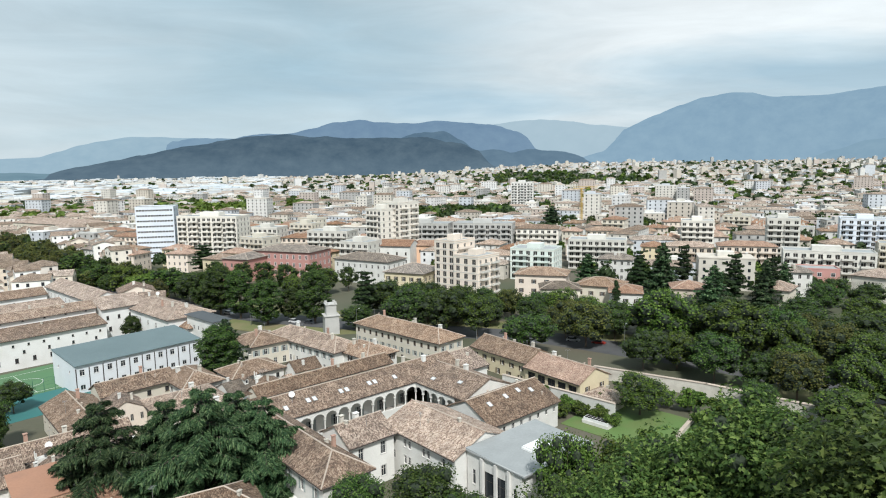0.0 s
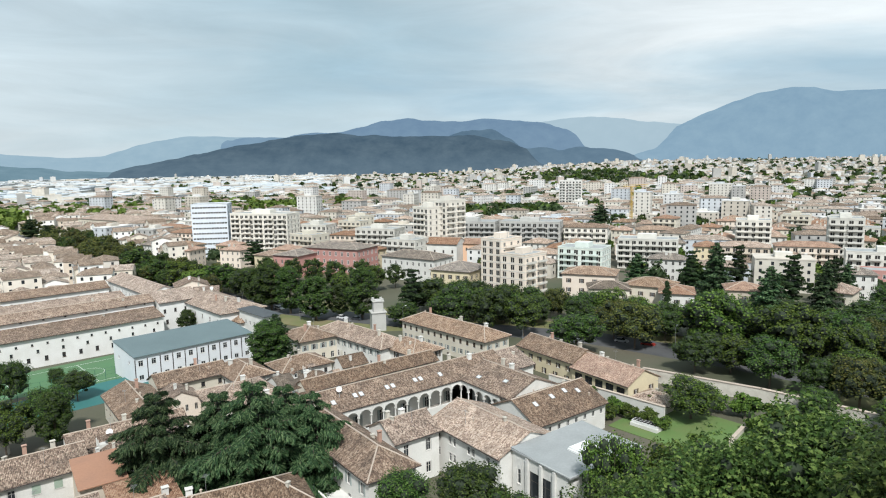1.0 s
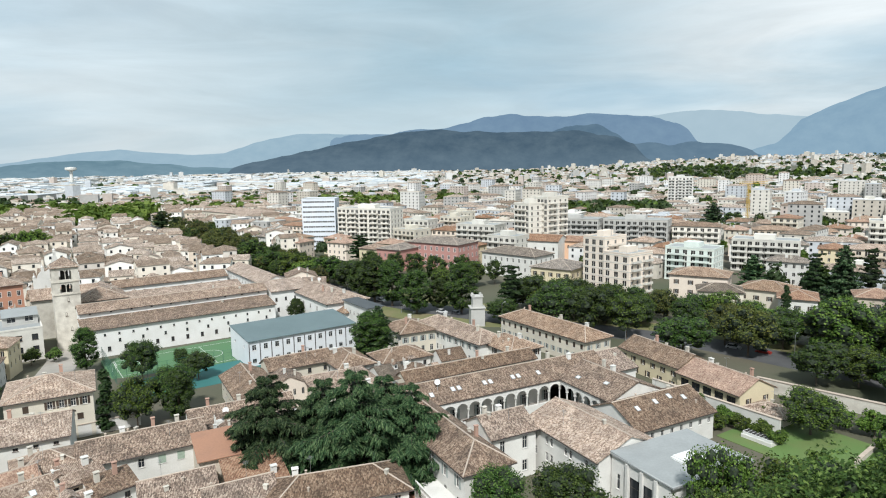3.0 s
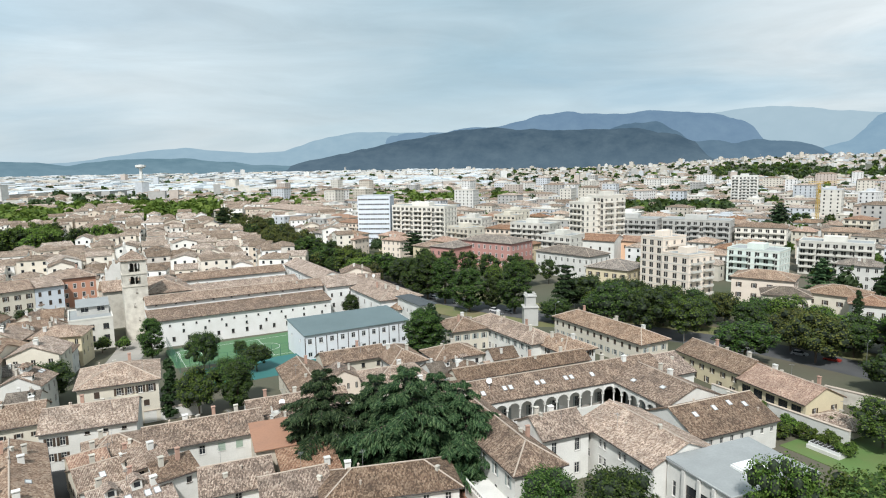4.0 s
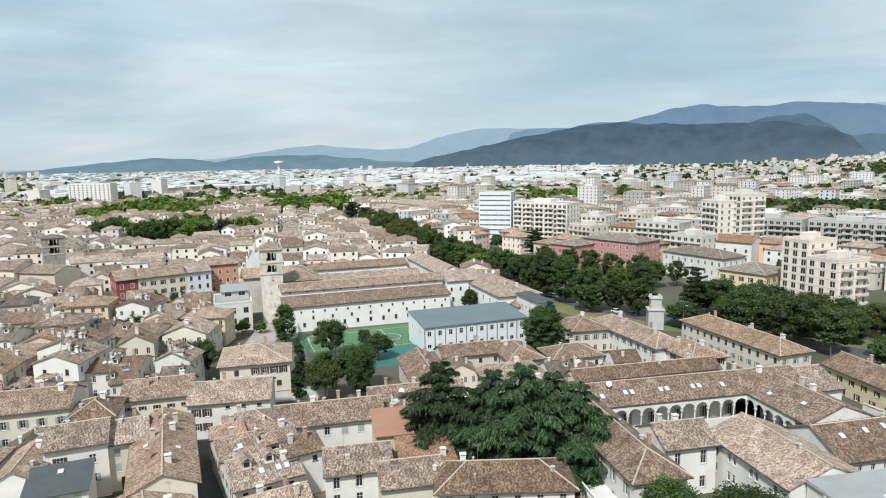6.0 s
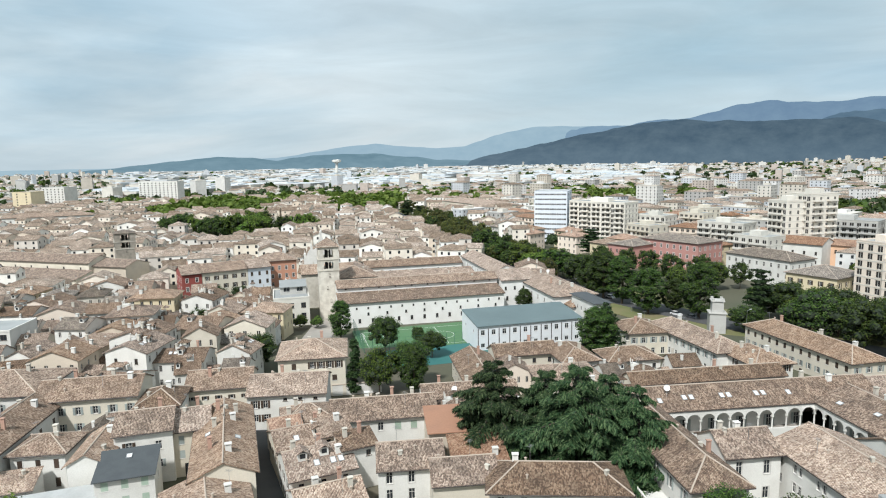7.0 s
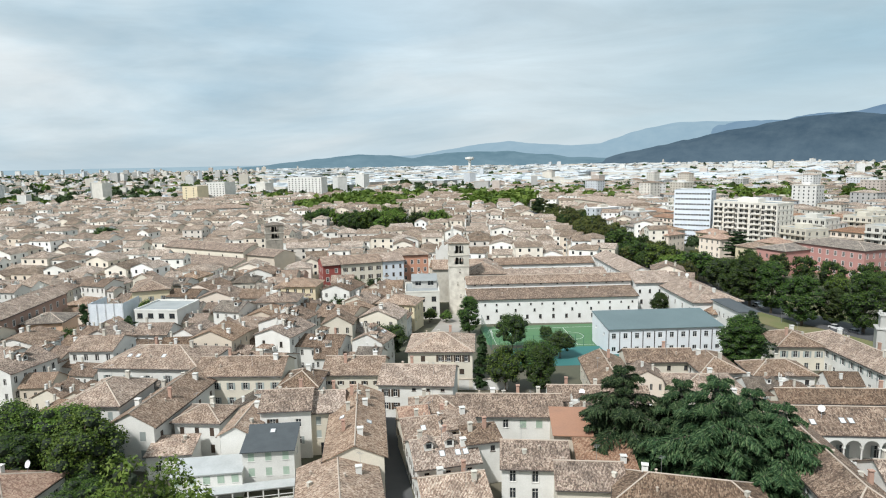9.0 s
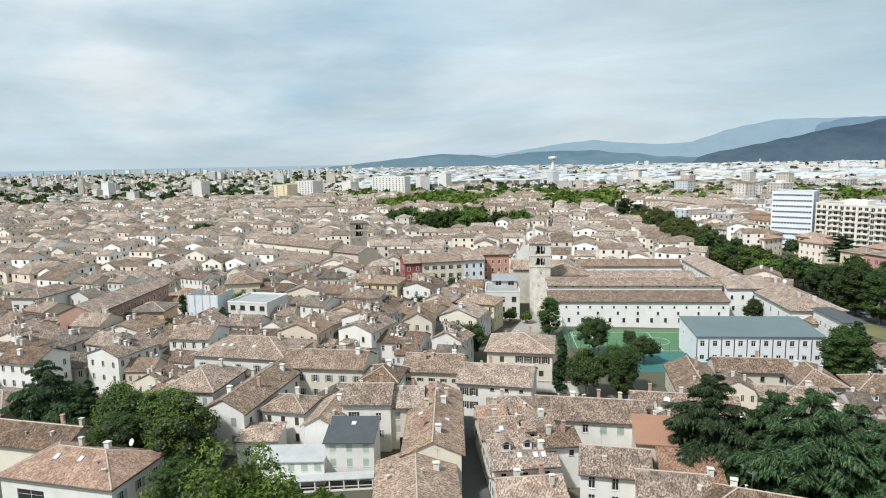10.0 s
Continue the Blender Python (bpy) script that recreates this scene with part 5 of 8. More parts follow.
def arcade(x, y, yaw, n, pitch, label):
    """Open loggia: slim columns, round arches, a low parapet and the shaded back wall."""
    e = root("arcade", x, y, gz(x, y), yaw, label, "arcade", "loggias round the courtyard")
    base = 2.2
    top = 9 - gz(x, y)
    spring = base + 2.3
    for i in range(n + 1):
        bm = bmesh.new()
        add_tube(bm, (-i * pitch, 0, base), (-i * pitch, 0, spring - 0.2), 0.16, 0.14, 10)
        add_box(bm, -i * pitch - 0.24, -i * pitch + 0.24, -0.24, 0.24, spring - 0.2, spring)
        add_box(bm, -i * pitch - 0.22, -i * pitch + 0.22, -0.22, 0.22, base - 0.15, base)
        part("column", bm, PLASTER["white"], e)
    for i in range(n):
        bm = bmesh.new()
        cx, r = -(i + 0.5) * pitch, pitch / 2 - 0.14
        prev = None
        for k in range(13):
            t = math.pi * k / 12
            cur = [bm.verts.new((cx - (pitch / 2 if k in (0, 12) and kk else r) * math.cos(t), yy, zz)) for yy in (-0.2, 0.2) for kk, zz in ((0, spring + r * math.sin(t)), (0, top))]
            if prev:
                bm.faces.new((prev[0], cur[0], cur[1], prev[1]))
                bm.faces.new((prev[2], cur[2], cur[3], prev[3]))
                bm.faces.new((prev[0], cur[0], cur[2], prev[2]))
            prev = cur
        for sx in (-1, 1):
            add_box(bm, cx + sx * pitch / 2 - (0 if sx < 0 else 0.14), cx + sx * pitch / 2 + (0.14 if sx < 0 else 0), -0.2, 0.2, spring, top)
        part("arch", bm, PLASTER["white"], e)
    L = n * pitch
    for nm, y0, y1, za, zb, mm in (("parapet", -0.22, 0.22, -2, base - 0.15, "white"), ("back_wall", 3.2, 3.4, -2, top, "white")):
        bm = bmesh.new()
        add_box(bm, -L, 0, y0, y1, za, zb)
        part(nm, bm, PLASTER[mm], e)
    bm = bmesh.new()
    add_box(bm, -L, 0, 0.22, 3.2, base - 1.3, base - 1.1)
    part("gallery_floor", bm, M_PAVING, e)
    for i in range(0, n, 2):
        put_window(e, pose(-(i + 0.5) * pitch, 3.05, base - 1.0, 0, 0, 0), 1.1, 2.3, "grey")
    return e


arcade(*at(0, 0), CY, 11, 2.86, "white arcaded loggia along the courtyard")
a2 = arcade(*at(0, 0), CY - 90, 5, 2.6, "white arcaded loggia on the courtyard's short side")
a2.matrix_world = pose(*at(0, -13), a2.location.z, 0, 0, CY - 90)

# ranges round the courtyard, roofs above the loggias


def at_house(name, label, a0, a1, b0, b1, ze, roof, rise, wall, tile, wins=None, **kw):
    p = at((a0 + a1) / 2, (b0 + b1) / 2)
    return house(name, label, *p, CY, a1 - a0, b1 - b0, ze, roof, rise, wall, tile, wins, z0=2.5, **kw)


def roof_only(name, label, a0, a1, b0, b1, ze, roof, rise, tile, skylights=(), chim=(), dishes=()):
    """A roof carried over a loggia, with its outer wall."""
    x, y = at((a0 + a1) / 2, (b0 + b1) / 2)
    w, d = a1 - a0, b1 - b0
    e = root(name, x, y, 2.5, CY, label, "roof")
    he = ze - 2.5
    faces, ridges, eaves = roof_faces(w, d, he, roof, rise, 0.35)
    part("roof_tiles", mesh("roof_tiles", roof_bm(faces), TILE[tile]), None, e, uv=True)
    for nm, seg, mm, r in (("ridge_cap", ridges, M_MORTAR, 0.13), ("gutter", eaves, M_GUTTER, 0.09)):
        bm = bmesh.new()
        for p, q in seg:
            k = Vector((0, 0, 0.2 if nm == "gutter" else 0))
            add_tube(bm, Vector(p) - k, Vector(q) - k, r, r, 6)
        part(nm, bm, mm, e)
    bm = bmesh.new()
    if roof == "gx":
        add_box(bm, -w / 2, w / 2, d / 2 - 0.4, d / 2, -2, he)
    else:
        add_box(bm, w / 2 - 0.4, w / 2, -d / 2, d / 2, -2, he)
    part("outer_wall", bm, PLASTER["cream"], e)
    for sg in (-1, 1):
        bm = bmesh.new()
        tri = ((-d / 2, he), (d / 2, he), (0, he + rise)) if roof == "gx" else ((-w / 2, he), (w / 2, he), (0, he + rise))
        end = (w if roof == "gx" else d) / 2 * sg
        rings2 = [[bm.verts.new((q, u, v) if roof == "gx" else (u, q, v)) for u, v in tri] for q in (end - 0.3 * sg, end - 0.05 * sg)]
        bm.faces.new(rings2[0])
        bm.faces.new(rings2[1])
        for k in range(3):
            bm.faces.new((rings2[0][k], rings2[0][(k + 1) % 3], rings2[1][(k + 1) % 3], rings2[1][k]))
        part("gable", bm, PLASTER["white"], e)
    bm = bmesh.new()
    add_box(bm, -w / 2 + 0.1, w / 2 - 0.1, -d / 2 + 0.1, d / 2 - 0.1, he - 0.12, he - 0.02)
    part("ceiling_boards", bm, M_FRAME, e)
    for cx, cy in skylights:
        s = skylight(e)
        if roof == "gx":
            s.matrix_local = pose(cx, cy, roof_z(cx, cy, w, d, he, roof, rise) + 0.16, math.degrees(math.atan2(rise, d / 2)) * (1 if cy < 0 else -1), 0, 0)
        else:
            s.matrix_local = pose(cx, cy, roof_z(cx, cy, w, d, he, roof, rise) + 0.16, 0, math.degrees(math.atan2(rise, w / 2)) * (-1 if cx < 0 else 1), 0)
    for i, (cx, cy) in enumerate(chim):
        c = new("chimney", CHIM[i % 3])
        c.parent = e
        c.location = (cx, cy, roof_z(cx, cy, w, d, he, roof, rise) + 0.1)
    for cx, cy in dishes:
        dish(e, cx, cy, roof_z(cx, cy, w, d, he, roof, rise))
    USED.append((x, y, radians(CY), w / 2 + 1, d / 2 + 1))
    return e


roof_only("courtyard_back_roof", "brown tiled roof with skylights over the loggia", -42, 14, 0, 11, 9.3, "gx", 2.6, "brown",
          skylights=((-11, -3), (-9.6, -3), (-3.5, -3), (-2.1, -3), (3.5, -3), (4.9, -3), (10, -3.2), (-16, -3.4)), dishes=((-14, -2),), chim=((16, 1.5), (20, -1)))
roof_only("courtyard_side_roof", "broad brown tiled roof beside the courtyard", 0, 14, -16, 0.5, 9.3, "gy", 2.8, "brown", skylights=((-3.5, -3), (-5, 4)), chim=((3, 5), (1, 0)))
at_house("courtyard_side_house", "white house with broad brown roof and small windows", -3.4, 16.2, -26.6, -13.6, 8.2, "gx", 3.0, "white", "brown",
         {"f": [(3.4, 8, 0.8, 1.1, "plain")], "r": [(2.6, 4, 0.9, 1.1, "plain")]}, skylights=((-6, -2.5), (-1, -2), (3, -1.6), (6, -2.5)), category="house")
at_house("west_range", "white house with hipped brown tiled roof", -39.5, -31, -27.8, 6, 10, "hip", 2.5, "white", "brown",
         {"f": [(4.6, 2, 1.1, 1.9, "plain_trim"), (1.0, 2, 1.1, 1.7, "plain")], "l": [(4.2, 8, 1.0, 1.9, "grey"), (0.8, 8, 1.0, 1.8, "plain")], "r": [(4.4, 8, 1.0, 1.6, "plain")]},
         chim=((2.5, -9), (-1, 8)), category="house")
at_house("south_block", "white three-storey house with dark tiled roof", -30.8, -21.8, -21.4, -13, 11, "gx", 2.2, "white", "brown",
         {"f": [(5.2, 2, 1.0, 2.2, "plain_trim"), (1.2, 2, 1.0, 1.9, "plain_trim")]}, chim=((-2, 2), (1, 2.2)), category="house")
at_house("south_wing", "white three-storey wing with pale mixed tiled roof", -20.9, -8.2, -36.2, -17.6, 11, "gy", 2.5, "white", "pale",
         {"l": [(6.0, 2, 0.75, 1.4, "plain_trim", 0.8, 3.2), (6.0, 2, 0.75, 1.4, "plain_trim", 5.2, 7.6), (6.0, 2, 0.75, 1.4, "plain_trim", 10.2, 12.6), (3.0, 2, 0.75, 1.5, "plain_trim", 0.8, 3.2), (3.0, 2, 0.75, 1.5, "plain_trim", 5.2, 7.6), (3.0, 2, 0.75, 1.5, "plain_trim", 10.2, 12.6),
                (6.0, 1, 0.75, 1.4, "plain_trim", 14.6, 17.0), (0.2, 6, 0.9, 1.6, "plain", 0.6, 17.8)]}, category="house")
# ---------------------------------------------------------------- flat-roofed hall with a porch, garden walls
hall = at_house("flat_roofed_hall", "white hall with grey flat roof, rooflight and open porch", -18.6, -2.6, -48.0, -36.5, 11.7, "sf", 0.4, "white", M_GREYROOF,
                {"f": [(4.0, 3, 1.3, 2.4, "plain", 5, 16), (0.6, 4, 1.3, 2.0, "plain", 1, 16)], "l": [(3.0, 1, 4.4, 4.2, "dark", 3.4, 8.6), (4.2, 1, 0.7, 2.4, "plain", 0.7, 2.3), (4.2, 1, 0.7, 2.4, "plain", 9.2, 11.0)]}, over=0.7, lines=False)
bm = bmesh.new()
for a, b, c, f in ((-8.35, 8.35, -6.5, -6.25), (-8.35, -8.1, -6.25, 5.7), (8.1, 8.35, -6.25, 5.7)):
    add_box(bm, a, b, c, f, 9.3, 9.5)
part("roof_edge", bm, M_PALEROOF, hall)
for y in (-3.6, -0.9, 2.0):
    bm = bmesh.new()
    add_box(bm, -8.4, -8.03, y, y + 0.5, 0.9, 9.1)
    part("pillar", bm, PLASTER["white"], hall)
for i in range(7):
    bm = bmesh.new()
    add_box(bm, -8.8 - i * 0.36, -8.42 - i * 0.36, -3.4, 1.6, -1.0, 3.0 - i * 0.36)
    part("step", bm, PLASTER["white"], hall)
bm = bmesh.new()
add_box(bm, -2.0, 2.0, -1.6, 1.6, 0, 0.45)
add_box(bm, -1.8, 1.8, -1.4, 1.4, 0.45, 0.7)
o = part("rooflight", bm, M_WHITE, hall)
o.location = (0.2, -1.6, 9.3)
bm = bmesh.new()
add_box(bm, -2.8, 2.8, -1.0, 1.0, 0, 0.5)
# raised near-black tabs in place of shaded vent openings
for i in range(7):
    for j in range(2):
        add_box(bm, -2.6 + i * 0.76, -2.0 + i * 0.76, -0.85 + j * 0.9, -0.1 + j * 0.9, 0.5, 0.56, 1)
vent = new("roof_ventilator", mesh("roof_ventilator", bm, M_WHITE, M_DARK))
vent.matrix_world = pose(31.3, 124.8, 3.3, 0, 0, -44)
tagged(vent, "white rooftop ventilation unit with dark openings", "ventilation unit")
slab("plant_room", "low white plant room", 31.3, 124.8, -44, 6, 2.4, 0, 3.3, PLASTER["white"], "", "plant room")
slab("lawn", "mown green lawn between walls", 43, 121, -44, 34, 20, 1.0, 2.62, M_LAWN, "structure", "lawn")


def wall_run(label, a, b, h, thick=0.5, material="white", cap=True):
    """A free-standing wall between two points with a coping."""
    L = math.dist(a, b)
    yaw = math.degrees(math.atan2(b[1] - a[1], b[0] - a[0]))
    e = root("garden_wall", a[0], a[1], min(gz(*a), gz(*b)), yaw, label, "wall")
    bm = bmesh.new()
    n = max(2, int(L / 3))
    prev = None
    for i in range(n + 1):
        x = L * i / n
        z = h + 0.06 * math.sin(i * 2.1)
        cur = [bm.verts.new((x, y, zz)) for y in (-thick / 2, thick / 2) for zz in (-2, z)]
        if prev:
            for p, q in ((0, 1), (2, 3), (1, 3)):
                bm.faces.new((prev[p], cur[p], cur[q], prev[q]))
        else:
            bm.faces.new((cur[0], cur[1], cur[3], cur[2]))
        prev = cur
    bm.faces.new((prev[0], prev[1], prev[3], prev[2]))
    part("masonry", bm, PLASTER[material], e)
    if cap:
        bm = bmesh.new()
        add_box(bm, -0.1, L + 0.1, -thick / 2 - 0.12, thick / 2 + 0.12, h + 0.07, h + 0.2)
        part("coping", bm, M_MORTAR, e)
    return e


wall_run("long whitewashed garden wall", (14, 149), (36, 129.0), 2.8, material="white")
wall_run("old patchy stone retaining wall", (37.5, 154), (60, 140), 3.0, 0.7, "stone")
wall_run("old patchy stone retaining wall", (60, 140), (86, 118), 3.0, 0.7, "stone")
wall_run("low pale garden wall", (44.5, 116.5), (52, 126.5), 1.0, 0.5, "render")
wall_run("white yard wall", (-92, 108), (-100, 100), 2.5, 0.4, "white")

# ---------------------------------------------------------------- long houses between courtyard and avenue
house("pale_long_house", "long pale three-storey house with shuttered windows", -11.2, 179.7, -43, 35, 9.6, 9.2, "hip", 2.2, "cream", "pale",
      {"f": [(5.4, 13, 0.85, 1.4, "brown_shut"), (2.6, 13, 0.85, 1.4, "grey"), (0.3, 6, 0.95, 1.6, "brown_shut")], "r": [(5.2, 3, 0.9, 1.4, "grey"), (2.4, 3, 0.9, 1.4, "grey")], "l": [(5.4, 3, 0.9, 1.4, "brown")]}, z0=1.2,
      chim=((-12, 2), (2, 1.5), (12, 1.5)))
house("corner_house", "cream two-storey house with tiled hipped roof", -52.4, 173.7, 41, 11, 12.5, 8.5, "hip", 2.2, "cream", "tan",
      {"f": [(3.6, 4, 1.0, 1.6, "grey"), (0.4, 4, 1.0, 1.8, "plain")], "l": [(3.6, 3, 1.0, 1.6, "grey")]}, chim=((1, 2), (-2, -2)))
house("garden_long_house", "long white house with tan tiled roof", -37.3, 172.7, -41, 30, 9, 8.5, "hip", 2.3, "white", "tan",
      {"f": [(3.7, 10, 0.95, 1.6, "grey"), (0.4, 10, 0.95, 1.7, "plain")]}, chim=((-8, 1), (5, 1.5), (10, -1)))
house("garden_end_house", "white house end with pale tiled roof", -21.5, 163.5, -44, 14, 10, 8, "hip", 2.2, "white", "pale",
      {"f": [(3.3, 3, 1.0, 1.7, "brown")], "r": [(3.3, 3, 1.0, 1.7, "brown")]}, chim=((-2, -2), (3, 1)))
house("yellow_long_house", "long yellow house with brown tiled roof", 17.2, 161.0, -51, 20, 9.5, 8.0, "gx", 2.3, "yellow", "tan",
      {"f": [(2.9, 6, 0.75, 1.2, "brown"), (0.2, 5, 0.8, 1.4, "brown")]}, chim=((-4, 2), (6, 2)))
house("rusty_roof_house", "yellow house with rusty orange tiled roof over a loggia", 28.9, 146.6, -51, 17, 10.5, 7.2, "gx", 2.5, "yellow", "orange",
      {"f": [(1.4, 5, 2.3, 2.2, "dark", 0.6, 16.4)], "r": [(2.0, 2, 0.8, 1.3, "brown")]}, chim=((-5, 1.5), (6, 1.2)))
house("low_range", "low shed with a mottled tile roof by the garden wall", 36.6, 137.0, -44, 8, 6, 4.6, "hip", 1.0, "cream", "tan", {})
house("low_range", "low tiled range behind the courtyard", -29.0, 145.0, 42, 36, 5.5, 7.2, "gx", 1.6, "cream", "brown", {"f": [(2.6, 8, 0.8, 0.9, "dark")]}, chim=((3, 1), (12, 1)))
house("gabled_house", "small house with tall plastered gable", 2.0, 150.0, -47, 13, 10, 8.4, "gy", 2.6, "white", "brown", {"f": [(2.5, 2, 0.9, 1.3, "dark")]})
house("low_house", "low tiled house beside the gymnasium", -71.1, 138.5, 45, 16, 7, 8, "gx", 1.8, "cream", "brown", {"f": [(3.0, 4, 0.9, 1.2, "dark")]}, chim=((2, 1),))
house("low_house", "low L-shaped tiled house with small yard", -60, 143, 45, 9, 14, 8, "hip", 1.9, "white", "tan", {"f": [(2.8, 2, 1.0, 1.3, "dark")], "l": [(2.8, 3, 1.0, 1.3, "dark")]}, chim=((1, -3), (-2, 2)))
house("low_house", "low tiled house under a mixed roof", -48, 150, 43, 13, 9, 7.6, "hip", 1.9, "white", "tan", {"f": [(2.6, 4, 0.9, 1.2, "dark")]}, chim=((1, 2),))
house("low_house", "brown tiled house near the cedars", -74, 121.5, 43, 9, 19, 8, "gy", 2.0, "cream", "tan", {"l": [(2.6, 5, 0.8, 1.1, "dark")]}, chim=((1, 4),))
house("low_house", "long low roof with small openings under the eaves", -68.5, 108.5, 42, 20, 7, 7.6, "gx", 1.7, "white", "brown", {"f": [(4.0, 16, 0.6, 0.5, "dark")]}, chim=((-6, 2), (0, 2)), dishes=((-3.4, -3.2),))
house("low_house", "brown tiled roofs by the courtyard", -55, 128, 42, 14, 12, 8, "hip", 2.0, "cream", "tan", {"f": [(2.6, 4, 0.8, 1.1, "dark")]}, chim=((2, 2),))
house("low_house", "brown tiled house behind the cedars", -46, 118, 42, 12, 10, 8.6, "gx", 2.0, "cream", "brown", {"f": [(3.0, 3, 0.8, 1.1, "dark")]}, chim=((2, 2),))

# ---------------------------------------------------------------- near houses below the hill
house("yard_house", "white house with long brown tiled roof", -76.5, 90.0, 43, 20, 10, 8.4, "gx", 2.1, "white", "brown",
      {"f": [(3.3, 1, 1.0, 1.6, "plain_trim", 8, 10.5), (3.3, 2, 1.2, 1.5, "pale_shut", 11, 17)]}, chim=((-3, 3), (2, 3.2), (6, 3)))
house("yard_house", "white house with tall paired windows and brown roof", -60.5, 77.5, 41, 10.5, 9.5, 8.2, "gx", 2.1, "white", "brown",
      {"f": [(3.1, 3, 1.0, 2.0, "plain_trim"), (0.3, 3, 1.0, 1.8, "plain")], "l": [(3.2, 1, 0.9, 1.4, "plain")]})
house("yard_house", "white house with hipped brown roof at the hill's foot", -37.0, 83.0, 31, 20, 9.0, 8.4, "hip", 2.2, "white", "brown",
      {"f": [(3.2, 6, 0.95, 1.7, "plain_trim")]}, chim=((-6, 1),))
house("terrace_house", "house with sloping terracotta terrace roof", -62.5, 90.5, 41, 6.5, 9.5, 8.6, "sf", 1.0, "beige", M_TERRACE, {}, lines=False)
house("terrace_house", "low building with terracotta terrace roof", -52.0, 85.0, 41, 9, 9, 7.6, "sf", 1.2, "beige", "orange", {}, lines=False, chim=((2.6, -2.2),))
house("passage_house", "house with broad brown tiled roof", -50.5, 78.0, 41, 10, 8, 8.0, "gx", 2.0, "cream", "brown", {})
house("balcony_house", "beige three-storey house with balcony and shutters", -107.8, 102.0, 43, 15.0, 13.8, 12, "hip", 2.4, "cream", "pale",
      {"f": [(6.8, 1, 1.0, 1.4, "brown_shut", 2, 5), (6.8, 4, 0.9, 1.6, "brown", 6.5, 14.5), (3.8, 1, 1.1, 1.3, "brown_shut", 11, 14), (1.2, 1, 1.1, 1.3, "brown_shut", 11, 14)]}, chim=((2, 3),))
bal = root("balcony", -107.8, 102.0, gz(-107.8, 102), 43, "small balcony with thin railing", "balcony")
bm = bmesh.new()
add_box(bm, -0.5, 3.4, -8.0, -6.9, 6.3, 6.5)
part("slab", bm, PLASTER["cream"], bal)
for i in range(14):
    bm = bmesh.new()
    add_tube(bm, (-0.45 + i * 0.29, -7.95, 6.5), (-0.45 + i * 0.29, -7.95, 7.5), 0.015, 0.015, 4)
    part("baluster", bm, M_METAL, bal)
bm = bmesh.new()
add_tube(bm, (-0.5, -7.95, 7.5), (3.4, -7.95, 7.5), 0.03, 0.03, 5)
part("handrail", bm, M_METAL, bal)
house("street_house", "white house with dark shutters on the narrow street", -98.7, 86.5, 40, 15.6, 11.5, 10, "gx", 2.2, "white", "tan",
      {"f": [(4.6, 2, 0.9, 1.6, "brown", 0.6, 4.6), (1.8, 2, 0.9, 1.5, "brown", 0.6, 4.6), (5.9, 3, 0.8, 0.6, "dark", 6, 15)]}, chim=((-2, 3),))
house("street_house", "cream house with long brown tiled roof", -112.4, 79.9, 44, 13, 10.4, 10.4, "gx", 2.2, "cream", "tan",
      {"f": [(5.4, 5, 0.7, 0.8, "brown")]}, chim=((4, 2), (-2, -2)))
house("street_row", "long house with ridge roof running down the street", -87.1, 61.5, 52.8, 9.0, 27, 10.5, "gy", 2.0, "cream", "pale",
      {"r": [(5.0, 8, 0.9, 1.5, "brown"), (1.6, 8, 0.9, 1.5, "brown")]}, chim=((-1.5, 2), (1.5, 4), (-2, -6), (2, 8), (0.8, -9), (-1, 9)), skylights=((-2.5, 0), (2.2, -3)))
house("street_row", "house with broad mottled tiled roof below the street", -73.0, 48.0, 57, 11.5, 15, 8.8, "gy", 1.9, "beige", "pale", {}, chim=((3, 2),))
house("corner_shop_house", "yellow house with low tiled roof", -87.5, 80.5, 50, 9, 7.5, 8.2, "hip", 1.7, "yellow", "tan", {"f": [(3.3, 2, 0.8, 1.3, "brown")]}, chim=((-2, 1),))
house("patchwork_house", "old house under patched tiled roofs", -81.1, 73.0, 59, 10, 9, 7.9, "gx", 1.9, "cream", "tan", {"f": [(2.8, 3, 0.8, 1.2, "brown")], "l": [(2.8, 3, 0.8, 1.2, "brown")]}, chim=((-2, 1), (2, -1), (3, 2)), dormers=((2.2, -1.8),), skylights=((-1.4, -2.6),))
house("patchwork_house", "old house with roof windows and white dormers", -72.4, 68.0, 59, 10.5, 10, 8.0, "gx", 2.2, "white", "tan", {"f": [(3.2, 3, 0.8, 1.2, "dark")], "l": [(3.2, 3, 0.8, 1.3, "brown"), (0.4, 3, 0.8, 1.5, "brown")]}, chim=((-3.4, 1), (3.2, -2), (1.0, 2)), skylights=((-0.6, -3.2), (2.0, -3.3), (3.3, -3.3)), dormers=((-2.6, -1.4), (0.9, -1.2)))
house("patchwork_house", "small white house raised between roofs", -68.6, 73.4, 59, 6.0, 4.6, 10.0, "sf", 1.0, "white", "brown", {"f": [(5.6, 2, 0.8, 1.0, "dark")], "r": [(5.4, 1, 0.7, 1.1, "dark")]}, chim=((1, 1), (-1.6, 0.6)), mark=False)
house("patchwork_house", "small raised house with a tiled lean-to roof", -76.0, 75.6, 59, 5.5, 5.0, 9.6, "sf", 1.2, "cream", "tan", {"f": [(5.2, 2, 0.8, 1.1, "dark")]}, chim=((1, 1),), mark=False)
house("patchwork_house", "small tiled roof between two houses", -87.6, 74.8, 59, 5.5, 6.0, 8.2, "gx", 1.2, "beige", "orange", {"f": [(4.0, 2, 0.7, 1.0, "brown")]}, chim=((1.2, 1.4),), mark=False)
